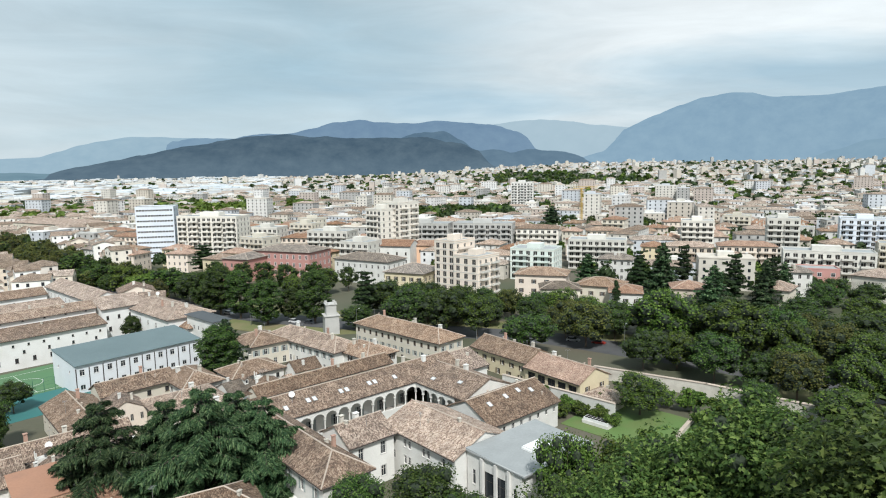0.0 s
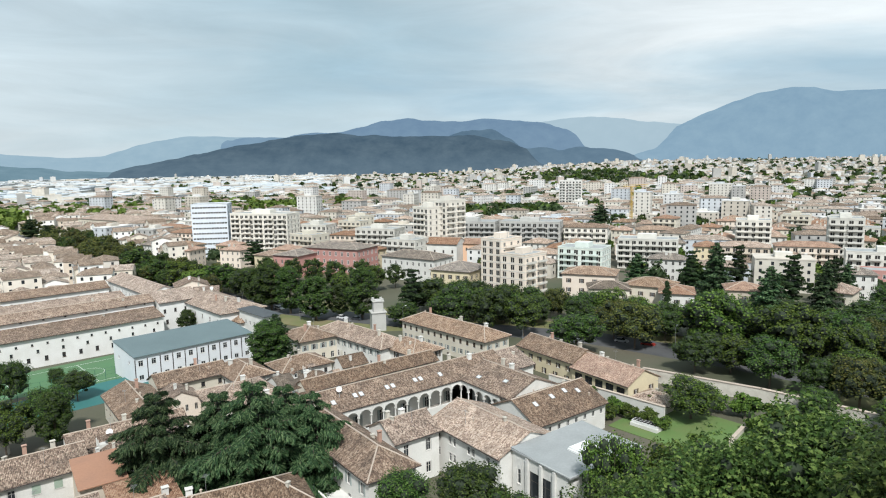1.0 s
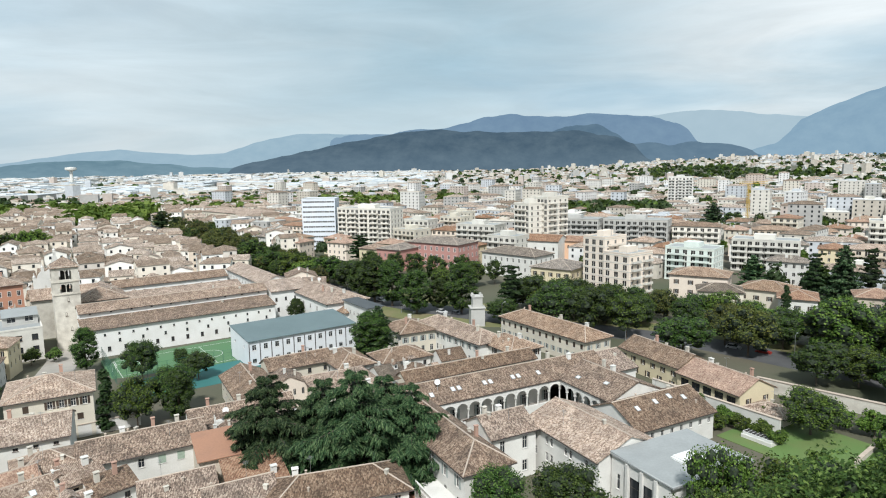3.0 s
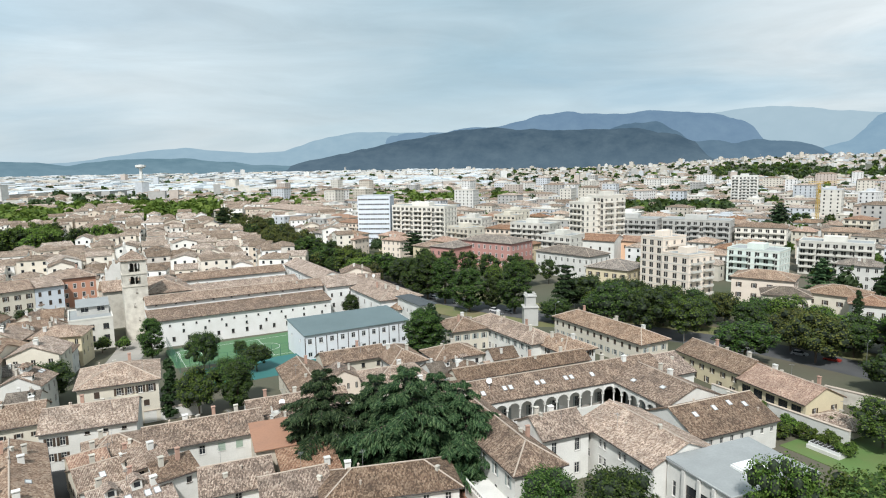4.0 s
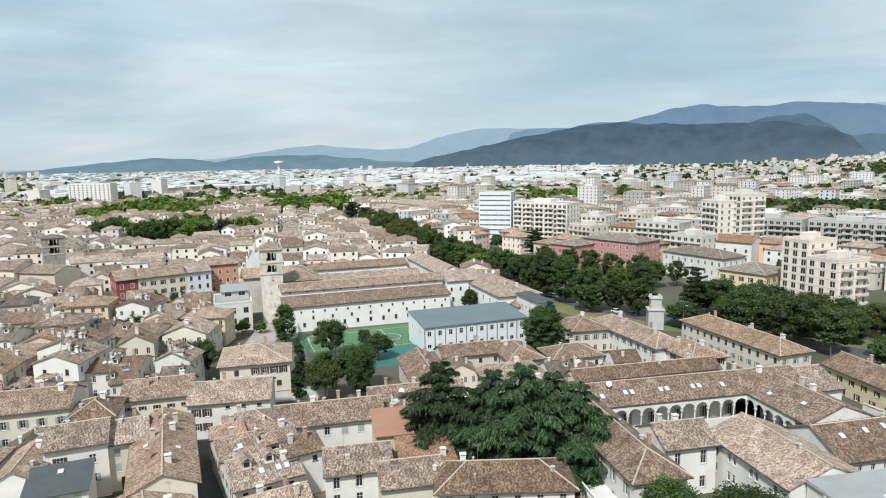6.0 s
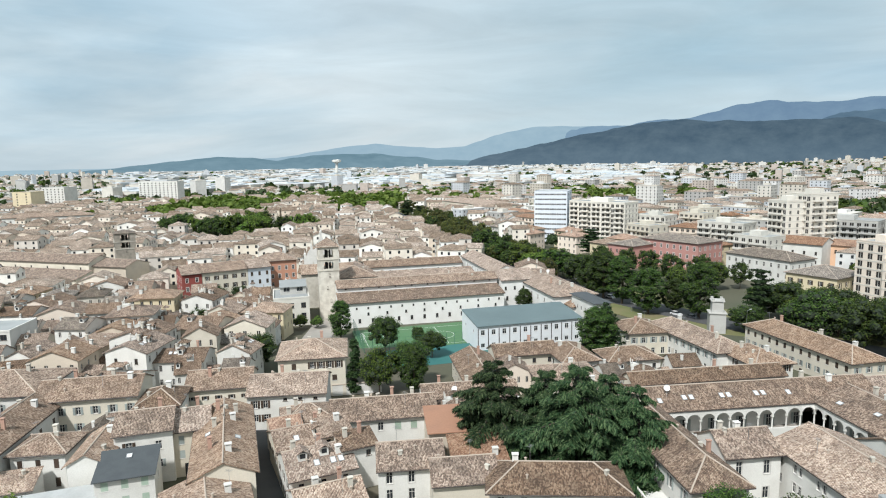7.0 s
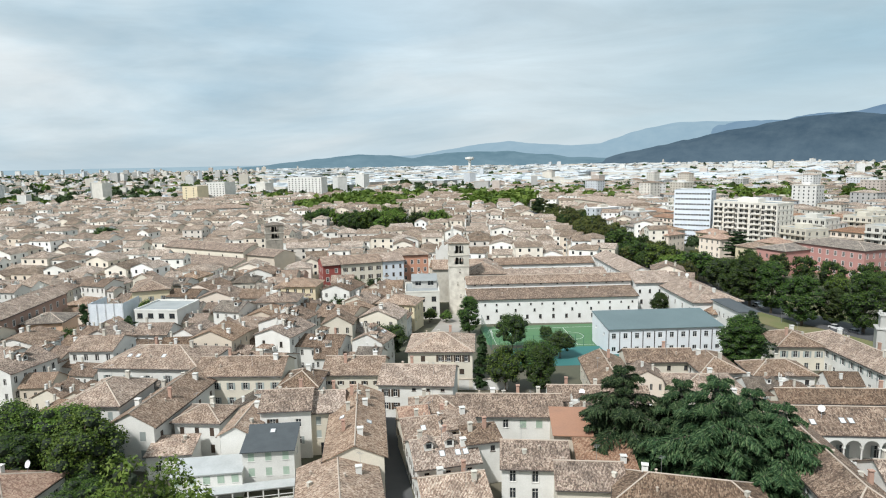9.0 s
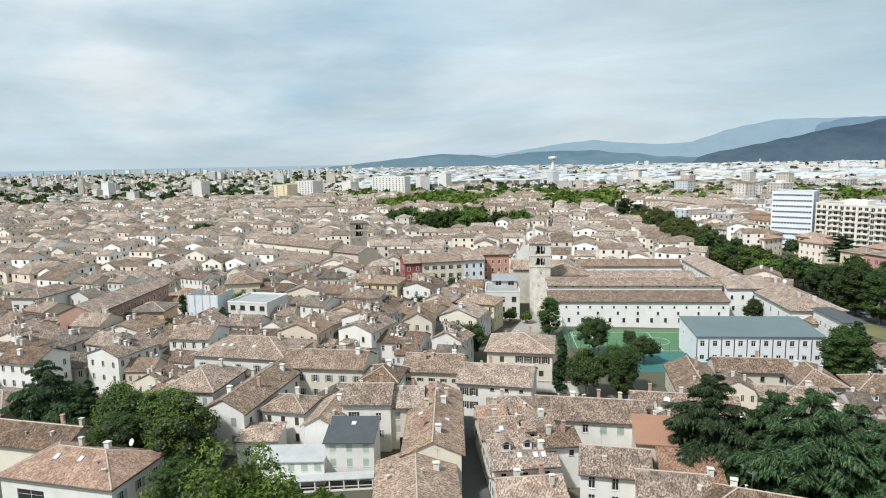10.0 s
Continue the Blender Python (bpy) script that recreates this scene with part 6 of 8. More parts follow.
house("patchwork_house", "low house with tiled roof by the street", -64.6, 62.6, 59, 10, 8, 6.6, "gx", 1.9, "white", "pale", {"f": [(2.0, 3, 0.8, 1.2, "dark")], "l": [(2.0, 2, 0.8, 1.3, "brown")]}, chim=((-1.5, 1.2), (2.4, 1.8), (3.2, -1.4)))

house("hill_house", "large white house with brown hipped roof", -146.4, 50.6, 41, 23, 15.5, 12, "hip", 2.6, "white", "tan",
      {"f": [(6.0, 5, 1.0, 1.6, "grey"), (2.6, 5, 1.0, 1.6, "grey")], "r": [(6.0, 3, 1.0, 1.6, "grey")]}, chim=((-3, 2), (6, 1)), skylights=((-6, -4), (-4, -4), (2, -4)))
house("hill_house", "white gabled house with grey shutters and tall flank", -121.5, 41.5, 41, 8.5, 24, 11, "gy", 2.2, "white", "tan",
      {"f": [(5.6, 2, 1.1, 1.7, "grey_shut"), (2.2, 2, 1.1, 1.7, "grey_shut")], "r": [(5.0, 5, 0.9, 1.6, "brown_shut"), (1.8, 4, 0.9, 1.6, "brown_shut")]}, chim=((-2, -6), (2, -2), (-2, 3), (2, 8)))
house("hill_house", "white house with grey shutters behind the trees", -129.5, 34.0, 44, 10.5, 13, 12.6, "hip", 2.4, "white", "tan", {"f": [(7.0, 3, 0.9, 1.6, "grey_shut"), (3.4, 3, 0.9, 1.6, "grey_shut")]}, chim=((2, 3),))
house("bay_house", "white house with rounded bay and tiled roof", -111.9, 45.0, 41, 8.4, 7.2, 10, "hip", 1.6, "white", "tan", {"f": [(4.6, 3, 0.8, 1.6, "brown_shut"), (1.4, 3, 0.8, 1.6, "brown_shut")]}, chim=((1, 1),))
house("gable_house", "narrow white house with plain gable front", -103.2, 49.0, 45, 5.4, 12.5, 10, "gy", 1.5, "white", "pale", {}, chim=((1, 3),))
house("slate_house", "white house with dark slate roof and pale green shutters", -93.5, 48.5, 52, 8.3, 7.8, 9.5, "sf", 1.1, "white", M_SLATE,
      {"f": [(5.2, 3, 1.0, 1.4, "pale_shut"), (2.6, 3, 1.0, 1.4, "pale_shut")], "r": [(4.4, 1, 0.8, 1.2, "plain")]}, lines=False, skylights=((0, 1.5),))
house("veranda_house", "low white house with pale green shutters over a veranda", -97.2, 39.2, 54, 11, 5.5, 6.8, "sf", 0.35, "white", M_PALEROOF, {"f": [(2.6, 5, 1.1, 1.35, "pale_shut")]}, over=0.3, lines=False)
house("veranda_roof_house", "small terracotta lean-to roof", -108.0, 37.5, 52, 7.5, 5.5, 7.2, "sf", 0.9, "white", "pale", {"f": [(1.6, 2, 1.0, 1.6, "plain")]})
ver = root("veranda", -91.7, 40.4, 2.5, 57.7, "long white veranda on posts with a pale railing", "veranda")
bm = bmesh.new()
add_box(bm, -9.6, 9.6, -1.35, 1.2, 1.95, 2.1)
part("veranda_roof", bm, M_PALEROOF, ver)
for i in range(9):
    bm = bmesh.new()
    add_box(bm, -9.5 + i * 2.35, -9.3 + i * 2.35, -1.25, -1.05, -0.6, 1.95)
    part("post", bm, PLASTER["white"], ver)
bm = bmesh.new()
add_box(bm, -9.3, 9.5, -1.2, -1.1, 0.75, 0.85)
part("handrail", bm, PLASTER["white"], ver)
bm = bmesh.new()
add_box(bm, -9.3, 9.5, -1.2, -1.1, -0.6, 0.3)
part("low_wall", bm, PLASTER["white"], ver)
house("town_house", "white house with shuttered windows and small loggia", -101.7, 56.7, 51, 9.0, 9.1, 12, "gx", 2.0, "white", "brown", {"f": [(6.0, 1, 1.0, 1.7, "brown", 1, 3.4), (6.0, 1, 1.0, 1.5, "plain", 5.5, 8), (2.8, 2, 0.9, 1.4, "grey")]}, chim=((2, 2),))
house("arch_house", "cream house with a dark carriage arch", -98.2, 63.0, 53, 6.2, 9.7, 11, "gx", 1.9, "cream", "tan", {"f": [(5.9, 2, 0.9, 1.5, "grey_shut"), (3.4, 2, 0.9, 1.4, "grey_shut"), (0.0, 1, 2.6, 2.4, "dark", 1.6, 4.6)]}, chim=((1, 2),))
house("row_house", "cream row house with brown roof", -125.9, 60.2, 45, 18.5, 10.7, 12, "gx", 2.2, "cream", "tan", {"f": [(6.2, 6, 0.9, 1.5, "grey"), (3.0, 6, 0.9, 1.5, "grey")]}, chim=((-4, 2), (3, 2), (7, -1)))
house("row_house", "small white house with roof terrace", -112.0, 66.0, 45, 7.5, 9, 11.2, "hip", 1.8, "white", "brown", {"f": [(5.6, 2, 0.9, 1.4, "dark")]}, chim=((1, 1),))
house("hillside_villa", "white villa with reddish hipped tile roof", -111.4, 9.6, 40, 20.4, 11.6, 9, "hip", 2.4, "white", "orange",
      {"r": [(3.2, 3, 1.0, 1.6, "grey"), (0.4, 3, 1.0, 1.6, "grey")], "f": [(2.0, 1, 5.0, 2.4, "plain", 2.5, 8.5)]}, chim=((-2, 2), (3, 2)), skylights=((-3, -2), (1.5, -2)), dishes=((6, 4),))
house("hillside_villa", "long house with mottled brown tile roof", -131.0, 4.5, 40, 20, 9, 8.4, "gx", 2.0, "cream", "brown", {}, chim=((5, 1), (8, 2)))
house("hillside_villa", "cream house with reddish tiled roof", -152, 0.0, 40, 13, 12, 9.4, "hip", 2.0, "cream", "tan", {"f": [(3.4, 4, 1.0, 1.6, "grey")], "r": [(3.4, 3, 1.0, 1.6, "grey")]})

# ---------------------------------------------------------------- old town landmarks
for lab, col, off, ww, n, st in (("dark red house with white window surrounds", "red", -9.5, 7.6, 2, "plain_trim"), ("cream yellow house with brown shutters", "cream", 3.6, 18.2, 5, "brown"), ("pale blue-white house with shutters", "bluewhite", 17.6, 9.6, 3, "brown_shut")):
    c, s = math.cos(radians(66)), math.sin(radians(66))
    house("town_row_house", lab, -226.5 + c * off, 160 + s * off, 66, ww, 13, 12.2, "gx", 2.6, col, "tan",
          {"f": [(8.6, n, 1.0, 1.7, st), (5.0, n, 1.0, 1.8, st), (1.4, n, 1.0, 1.8, st)], "l": [(8.6, 3, 1.0, 1.7, st), (5.0, 3, 1.0, 1.8, st), (1.4, 3, 1.0, 1.8, st)]}, z0=0, chim=((0, 2),))
house("palazzo", "orange palazzo with pale window surrounds", -221.0, 190.0, 56, 15, 12, 13, "hip", 2.6, "orange", "tan",
      {"f": [(8.6, 5, 1.0, 1.8, "plain_trim"), (5.0, 5, 1.0, 1.8, "plain_trim"), (1.4, 5, 1.0, 1.8, "plain")], "l": [(8.6, 4, 1.0, 1.8, "plain_trim"), (5.0, 4, 1.0, 1.8, "plain_trim")], "r": [(8.6, 3, 1.0, 1.8, "plain_trim")]}, z0=0, chim=((2, 1),))
house("modern_house", "grey modern house with flat terraces", -169.0, 150.5, 49, 12, 17, 9.6, "flat", 0, "offwhite", "brown", {"f": [(5.2, 3, 1.6, 1.8, "dark"), (1.6, 3, 1.6, 1.8, "dark")], "l": [(5.0, 3, 1.2, 1.4, "dark")]}, z0=1)
house("modern_penthouse", "grey penthouse with sloped roof on the modern house", -170.5, 153.0, 49, 9, 8, 12.4, "sf", 1.0, "grey", M_GREYROOF, {"f": [(9.6, 2, 2.2, 1.8, "plain")]}, z0=1, lines=False, mark=False)
house("brick_row", "long brick house with brown tiled roof", -232.0, 35.0, 141, 46, 11, 12.4, "gx", 2.4, "brick", "tan", {"f": [(8.6, 11, 1.1, 1.8, "plain_trim"), (4.6, 11, 1.1, 1.8, "plain_trim")], "l": [(7, 2, 1, 1.6, "dark")]}, z0=0)
house("small_palazzo", "peach house with grey tiled roof", -223.5, 43.6, 55, 11.5, 11, 9, "hip", 1.8, "peach", "grey", {"f": [(5.6, 2, 1.0, 1.8, "grey"), (1.8, 2, 1.2, 2.0, "dark")]}, z0=0)
house("white_ell_house", "white house with dark shutters", -268, 17, 135, 20, 11, 11, "hip", 1.9, "white", "brown", {"b": [(6.6, 7, 0.9, 1.6, "brown"), (2.6, 7, 0.9, 1.6, "brown")], "l": [(6.6, 3, 0.9, 1.6, "brown"), (2.6, 3, 0.9, 1.6, "brown")], "r": [(6.6, 3, 0.9, 1.6, "brown")]}, z0=0)
house("white_modern_house", "white modern house with flat roof garden", -204, 72.5, 40, 14, 14, 11, "flat", 0, "white", "brown", {"f": [(7.6, 4, 1.8, 1.6, "dark"), (4.2, 4, 1.8, 1.6, "dark"), (1.0, 4, 1.8, 1.6, "dark")]}, z0=1)
house("yellow_house", "pale yellow house with tiled roof", -238, 80, 66, 12, 20, 12.2, "hip", 2.2, "yellow", "tan", {"f": [(8.2, 3, 0.9, 1.6, "grey"), (4.6, 3, 0.9, 1.6, "grey")], "l": [(8.2, 5, 0.9, 1.6, "grey")]}, z0=0)
sc = root("scaffold_sheeting", -222, 62, 0, 48, "scaffolding wrapped in pale blue sheeting", "scaffolding")
for k, (a, b, c, d) in enumerate(((-5.5, 5.5, -6, -5.9), (5.4, 5.5, -5.9, 6), (-5.5, -5.4, -5.9, 6))):
    bm = bmesh.new()
    add_box(bm, a, b, c, d, 0, 12)
    part("sheet", bm, M_CLOTH, sc)
for i in range(5):
    bm = bmesh.new()
    add_tube(bm, (-5.4 + i * 2.7, -6.2, 0), (-5.4 + i * 2.7, -6.2, 12.8), 0.06, 0.06)
    part("pole", bm, M_METAL, sc)
USED.append((-222, 62, 0.8, 7, 7))
house("long_white_palazzo", "long white institution with regular windows", -580, 254, 58, 66, 18, 14, "hip", 2.4, "white", "tan", {"f": [(9.5, 16, 1.2, 2.0, "dark"), (5.0, 16, 1.2, 2.0, "dark")]}, z0=0, full=None, category="institution")
house("tower_block", "white tower block in the far town", -822, 374, 26, 30, 22, 30, "flat", 0, "white", "brown", {"f": [(z, 6, 1.6, 1.6, "dark") for z in range(3, 28, 3)]}, z0=0, full=None, category="apartment block")
house("tower_block", "pale yellow tower block", -800, 330, 30, 22, 22, 27, "flat", 0, "yellow", "brown", {"f": [(z, 2, 1.6, 1.6, "dark") for z in range(3, 25, 3)]}, z0=0, full=None, category="apartment block")
house("tower_block", "white slab block with rows of windows", -790, 488, 20, 60, 14, 33, "flat", 0, "white", "brown", {"f": [(z, 10, 2.0, 1.6, "dark") for z in range(3, 31, 3)]}, z0=0, full=None, category="apartment block")
house("barracks_palazzo", "wide old palazzo with long brown roof", -330, 545, -28.5, 100, 30, 12.5, "hip", 3.4, "cream", "tan", {"f": [(8, 22, 1.3, 2.2, "dark"), (3, 22, 1.3, 2.2, "dark")]}, z0=0, full=None, category="institution")

# ---------------------------------------------------------------- modern quarter beyond the avenue


def apartment(label, x, y, yaw, w, d, floors, fh=3.1, wall="white", balconies=("f",), bays=4, roofkind="flat", tile="tan", group="", full=None):
    """Block of flats: rows of windows, and balconies with slab and railing."""
    ze = floors * fh + 0.8
    rows = lambda n, st, ww=1.3: [(0.75 + k * fh, n, ww, 1.75 if ww < 1.6 else 2.05, st) for k in range(floors)]
    bays = max(bays, int(w / 3.3))
    nd = max(2, int(d / 3.6))
    e = house("apartment_block", label, x, y, yaw, w, d, ze + gz(x, y), roofkind, 2.0, wall, tile, {"f": rows(bays, "dark", 1.9), "r": rows(nd, "dark"), "l": rows(nd, "dark")}, full=full, lines=False, category="apartment block", group=group)
    fr = side_frames(w, d)
    for s in balconies:
        m, L = fr[s]
        nb = max(1, int(L / 7.5))
        wide = L / nb * (0.33 if int(abs(x)) % 3 else 0.44)
        for k in range(1, floors):
            for i in range(nb):
                u = L * (i + 0.5) / nb
                z = k * fh + 0.4
                bm = bmesh.new()
                add_box(bm, u - wide, u + wide, -1.45, 0, z, z + 0.16)
                add_box(bm, u - wide, u + wide, -1.45, -1.36, z + 0.16, z + 0.95)
                add_box(bm, u - wide, u - wide + 0.09, -1.36, 0, z + 0.16, z + 0.95)
                add_box(bm, u + wide - 0.09, u + wide, -1.36, 0, z + 0.16, z + 0.95)
                bmesh.ops.transform(bm, matrix=m, verts=bm.verts)
                part("balcony", bm, PLASTER["offwhite" if int(abs(y)) % 2 else wall], e)
    # a band of plaster at each floor
    bm = bmesh.new()
    for k in range(1, floors + 1):
        for a, b, c, f in ((-w / 2 - 0.1, w / 2 + 0.1, -d / 2 - 0.1, -d / 2 - 0.004), (-w / 2 - 0.1, -w / 2 - 0.004, -d / 2, d / 2), (w / 2 + 0.004, w / 2 + 0.1, -d / 2, d / 2)):
            add_box(bm, a, b, c, f, k * fh + 0.12, k * fh + 0.36)
    tagged(part("string_course", bm, PLASTER["offwhite"], e), kind="stuff")
    if roofkind == "flat":
        bm = bmesh.new()
        add_box(bm, -w * 0.18, w * 0.14, -d * 0.2, d * 0.25, ze, ze + 2.4)
        part("lift_house", bm, PLASTER[wall], e)
        bm = bmesh.new()
        add_tube(bm, (w * 0.3, 0, ze), (w * 0.3, 0, ze + 4), 0.06, 0.04, 5)
        for q in (2.6, 3.2, 3.8):
            add_tube(bm, (w * 0.3 - 0.9, 0, ze + q), (w * 0.3 + 0.9, 0, ze + q), 0.03, 0.03, 4)
        part("aerial", bm, M_METAL, e)
    return e


apartment("pink apartment block with small square windows", 4.6, 270.0, -40, 11, 14, 8, 3.0, "pink", ("r",), 3)
apartment("pink apartment block with a stack of balconies", 13.6, 261.5, -40, 12.5, 15, 6, 3.1, "pink", ("r",), 3)
house("red_palazzo", "faded red palazzo with pale trim and tiled roof", -80, 330, -22, 34, 20, 14, "hip", 2.4, "brickred", "grey", {"f": [(10.2, 9, 1.1, 2.0, "plain_trim"), (6.2, 9, 1.1, 2.0, "plain_trim"), (2.0, 9, 1.1, 2.2, "plain_trim")], "l": [(10.2, 5, 1.1, 2.0, "plain_trim"), (6.2, 5, 1.1, 2.0, "plain_trim")], "r": [(10.2, 5, 1.1, 2.0, "plain_trim"), (6.2, 5, 1.1, 2.0, "plain_trim"), (2.0, 5, 1.1, 2.2, "plain_trim")]}, z0=0, full=False, category="palazzo")
USED.append((-96, 304, radians(-22), 34, 12))
house("red_palazzo", "lower faded red wing of the palazzo", -101, 323, -22, 16, 22, 11.5, "hip", 2.0, "brickred", "grey", {"f": [(7.2, 4, 1.1, 1.9, "plain_trim"), (2.4, 4, 1.1, 2.0, "plain_trim")], "l": [(7.2, 5, 1.1, 1.9, "plain_trim")]}, z0=0, full=None, category="palazzo")
house("yellow_annex", "small yellow house with tiled roof", -118, 330, -22, 14, 12, 10, "hip", 1.8, "yellow", "tan", {"f": [(6, 3, 1, 1.6, "dark")]}, z0=0, full=False)
house("hip_villa", "yellow villa with wide brown hipped roof", -14, 280, -24, 19, 19, 10.4, "hip", 3.0, "yellow", "grey", {"f": [(6.6, 5, 1.0, 1.8, "brown"), (2.6, 5, 1.0, 1.8, "brown")], "r": [(6.6, 4, 1.0, 1.8, "brown")], "l": [(6.6, 4, 1.0, 1.8, "brown")]}, z0=0, category="villa")
house("white_villa", "long white villa with brown hipped roof", -37, 311, -30, 32, 16, 11.4, "hip", 2.6, "white", "grey", {"f": [(7.6, 9, 1.0, 1.8, "grey"), (3.6, 9, 1.0, 1.8, "grey")], "r": [(7.6, 4, 1.0, 1.8, "grey")], "l": [(7.6, 4, 1.0, 1.8, "grey")]}, z0=0, category="villa", full=False)
house("orange_roof_house", "white house with bright orange tiled roof", -26, 345, -14, 20, 16, 14, "gx", 2.6, "white", "orange", {"f": [(9, 4, 1.0, 1.6, "dark"), (5, 4, 1.0, 1.6, "dark")]}, z0=0, full=False)
house("orange_house", "ochre house with orange tiled roof", -6, 352, -14, 17, 15, 13, "gx", 2.0, "peach", "orange", {"f": [(9, 3, 1.0, 1.6, "dark")]}, z0=0, full=False)
apartment("white flats with planted balconies above shops", -45, 338, -25, 18, 14, 5, 3.2, "offwhite", ("f",), 4)
house("beige_house", "beige house with orange tiled hipped roof", 41.4, 262.2, -17, 21, 14, 11.4, "hip", 2.2, "pink", "pale", {"f": [(7.6, 4, 1.0, 1.7, "brown"), (3.8, 4, 1.0, 1.7, "brown")], "r": [(7.6, 3, 1.0, 1.7, "brown")], "l": [(7.6, 3, 1, 1.7, "brown")]}, z0=0)
house("cream_villa", "cream villa with arched windows and tiled roof", 45.5, 245.5, -6, 15, 11, 8.6, "hip", 2.0, "cream", "grey", {"f": [(4.6, 4, 0.9, 1.6, "brown"), (1.2, 4, 0.9, 1.6, "brown")]}, z0=0)
house("orange_roof_villa", "low villa with tan hipped roof", 64, 254, -28, 18, 14, 8, "hip", 2.4, "cream", "pale", {"f": [(4, 4, 1.0, 1.6, "brown")]}, z0=0)
house("orange_roof_villa", "villa with orange tiled roof among trees", 97, 247, -14, 13, 12, 7.6, "hip", 2.2, "beige", "orange", {"f": [(3.6, 3, 1.0, 1.6, "brown")]}, z0=0)
house("orange_roof_villa", "white villa with reddish roof", 70, 240, -15, 12, 14, 8, "hip", 2.0, "white", "orange", {"f": [(4, 3, 1.0, 1.6, "brown")]}, z0=0)
house("stone_villa", "stone villa with triple window and tiled roof", 176, 251, -48, 16, 15, 10.4, "hip", 2.4, "stone", "tan", {"f": [(6.2, 3, 0.8, 1.9, "dark", 4, 8), (2.4, 3, 1, 1.7, "dark")], "l": [(6, 3, 0.9, 1.7, "dark")]}, z0=0, category="villa")
house("stone_villa", "cream villa with double tiled roof", 128, 238, -40, 10, 12, 8.6, "hip", 2.2, "cream", "tan", {"f": [(4, 2, 0.9, 1.8, "dark")], "l": [(4, 2, .9, 1.8, "dark")]}, z0=0, category="villa")
apartment("white four-storey flats with roof terrace", 84, 342, -18, 30, 14, 5, 3.0, "offwhite", ("f",), 8)
apartment("pale green-white flats with roof terraces", 46, 312, -26, 22, 15, 5, 2.9, "mint", ("f",), 6)
house("office_block", "tall cool white office slab with ribbon windows", -180, 396, 14, 22, 18, 33.5, "flat", 0, "bluewhite", "tan",
      {"f": [(1.5 + k * 3.3, 13, 1.35, 1.0, "plain", 0.6, 21.4) for k in range(10)], "r": [(1.2 + k * 3.3, 2, 2.2, 1.4, "dark") for k in range(10)], "l": [(1.2 + k * 3.3, 2, 2.2, 1.4, "dark") for k in range(10)]}, z0=0, full=None, category="office block")
apartment("balconied cream apartment slab beside the office", -142, 388, -12, 40, 16, 9, 3.0, "ivory", ("f",), 10)
apartment("ten-storey cream apartment tower", -35, 358, -40, 12, 14, 10, 3.2, "ivory", ("f",), 4)
apartment("ten-storey cream apartment tower with plain flank", -25, 366, -40, 13, 17, 11, 3.2, "ivory", ("f", "r"), 5)
apartment("grey balconied apartment row", -12, 408, -14, 34, 16, 6, 3.2, "grey", ("f",), 8)
apartment("grey balconied apartment row", 26, 404, -14, 38, 16, 6, 3.2, "grey", ("f",), 9)
apartment("cream apartment row with brown roof", 60, 400, -14, 26, 16, 5, 3.2, "ivory", ("f",), 7, "hip")
apartment("white apartment building with red bands", 184, 300, -25, 38, 14, 4, 3.2, "offwhite", ("f",), 10)
house("red_house", "dark red modern house with white terrace", 170, 284, -20, 16, 11, 8.0, "flat", 0, "brickred", "tan", {"f": [(4.9, 3, 1.6, 1.6, "plain_trim"), (1.2, 3, 1.8, 1.8, "dark")]}, z0=0)
apartment("white terraced high-rise above the suburbs", 95, 760, -10, 26, 20, 11, 3.2, "white", ("f",), 6)
apartment("white flats behind the red palazzo", -66, 372, -18, 26, 14, 6, 3.1, "offwhite", ("f",), 7)
apartment("white flats near the office slab", -112, 400, -14, 20, 14, 6, 3.1, "offwhite", ("f",), 5)
apartment("beige apartment block in the quarter", 150, 372, -20, 18, 15, 7, 3.1, "ivory", ("f",), 5)
apartment("tall pale apartment block with stacked balconies", 186, 345, -24, 16, 15, 8, 3.1, "offwhite", ("f",), 4)
apartment("pale blue-white flats with stacked balconies", 248, 370, -28, 26, 16, 7, 3.1, "bluewhite", ("f",), 6)

# small stone tower on the old wall by the avenue
mon = root("stone_turret", -38.8, 209.5, gz(-38.8, 209.5), 20, "pale stone turret on a tall pedestal beside the avenue", "turret")
for nm, a, b, c in (("pedestal", 2.4, 0, 6.4), ("upper_block", 1.7, 6.7, 10.2)):
    bm = bmesh.new()
    add_box(bm, -a, a, -a, a, b - (1 if b == 0 else 0), c)
    part(nm, bm, PLASTER["grey"], mon)
for a, z in ((2.7, 6.4), (2.0, 10.2)):
    bm = bmesh.new()
    add_box(bm, -a, a, -a, a, z, z + 0.3)
    part("cornice", bm, PLASTER["grey"], mon)
for i in range(4):
    bm = bmesh.new()
    x, y = (-1.4, 1.4)[i % 2], (-1.4, 1.4)[i // 2]
    add_box(bm, x - 0.4, x + 0.4, y - 0.4, y + 0.4, 10.5, 11.2)
    part("merlon", bm, PLASTER["grey"], mon)

# water tower on the plain
wtw = root("water_tower", -1650, 1722, 0, 0, "white mushroom water tower on the plain", "water tower")
bm = bmesh.new()
add_tube(bm, (0, 0, 0), (0, 0, 50), 6, 4.5, 16)
part("shaft", bm, PLASTER["white"], wtw)
bm = bmesh.new()
add_tube(bm, (0, 0, 48), (0, 0, 54), 6, 17, 20)
add_tube(bm, (0, 0, 54), (0, 0, 60), 17, 17, 20)
add_tube(bm, (0, 0, 60), (0, 0, 62), 17, 3, 20)
part("tank", bm, PLASTER["white"], wtw)

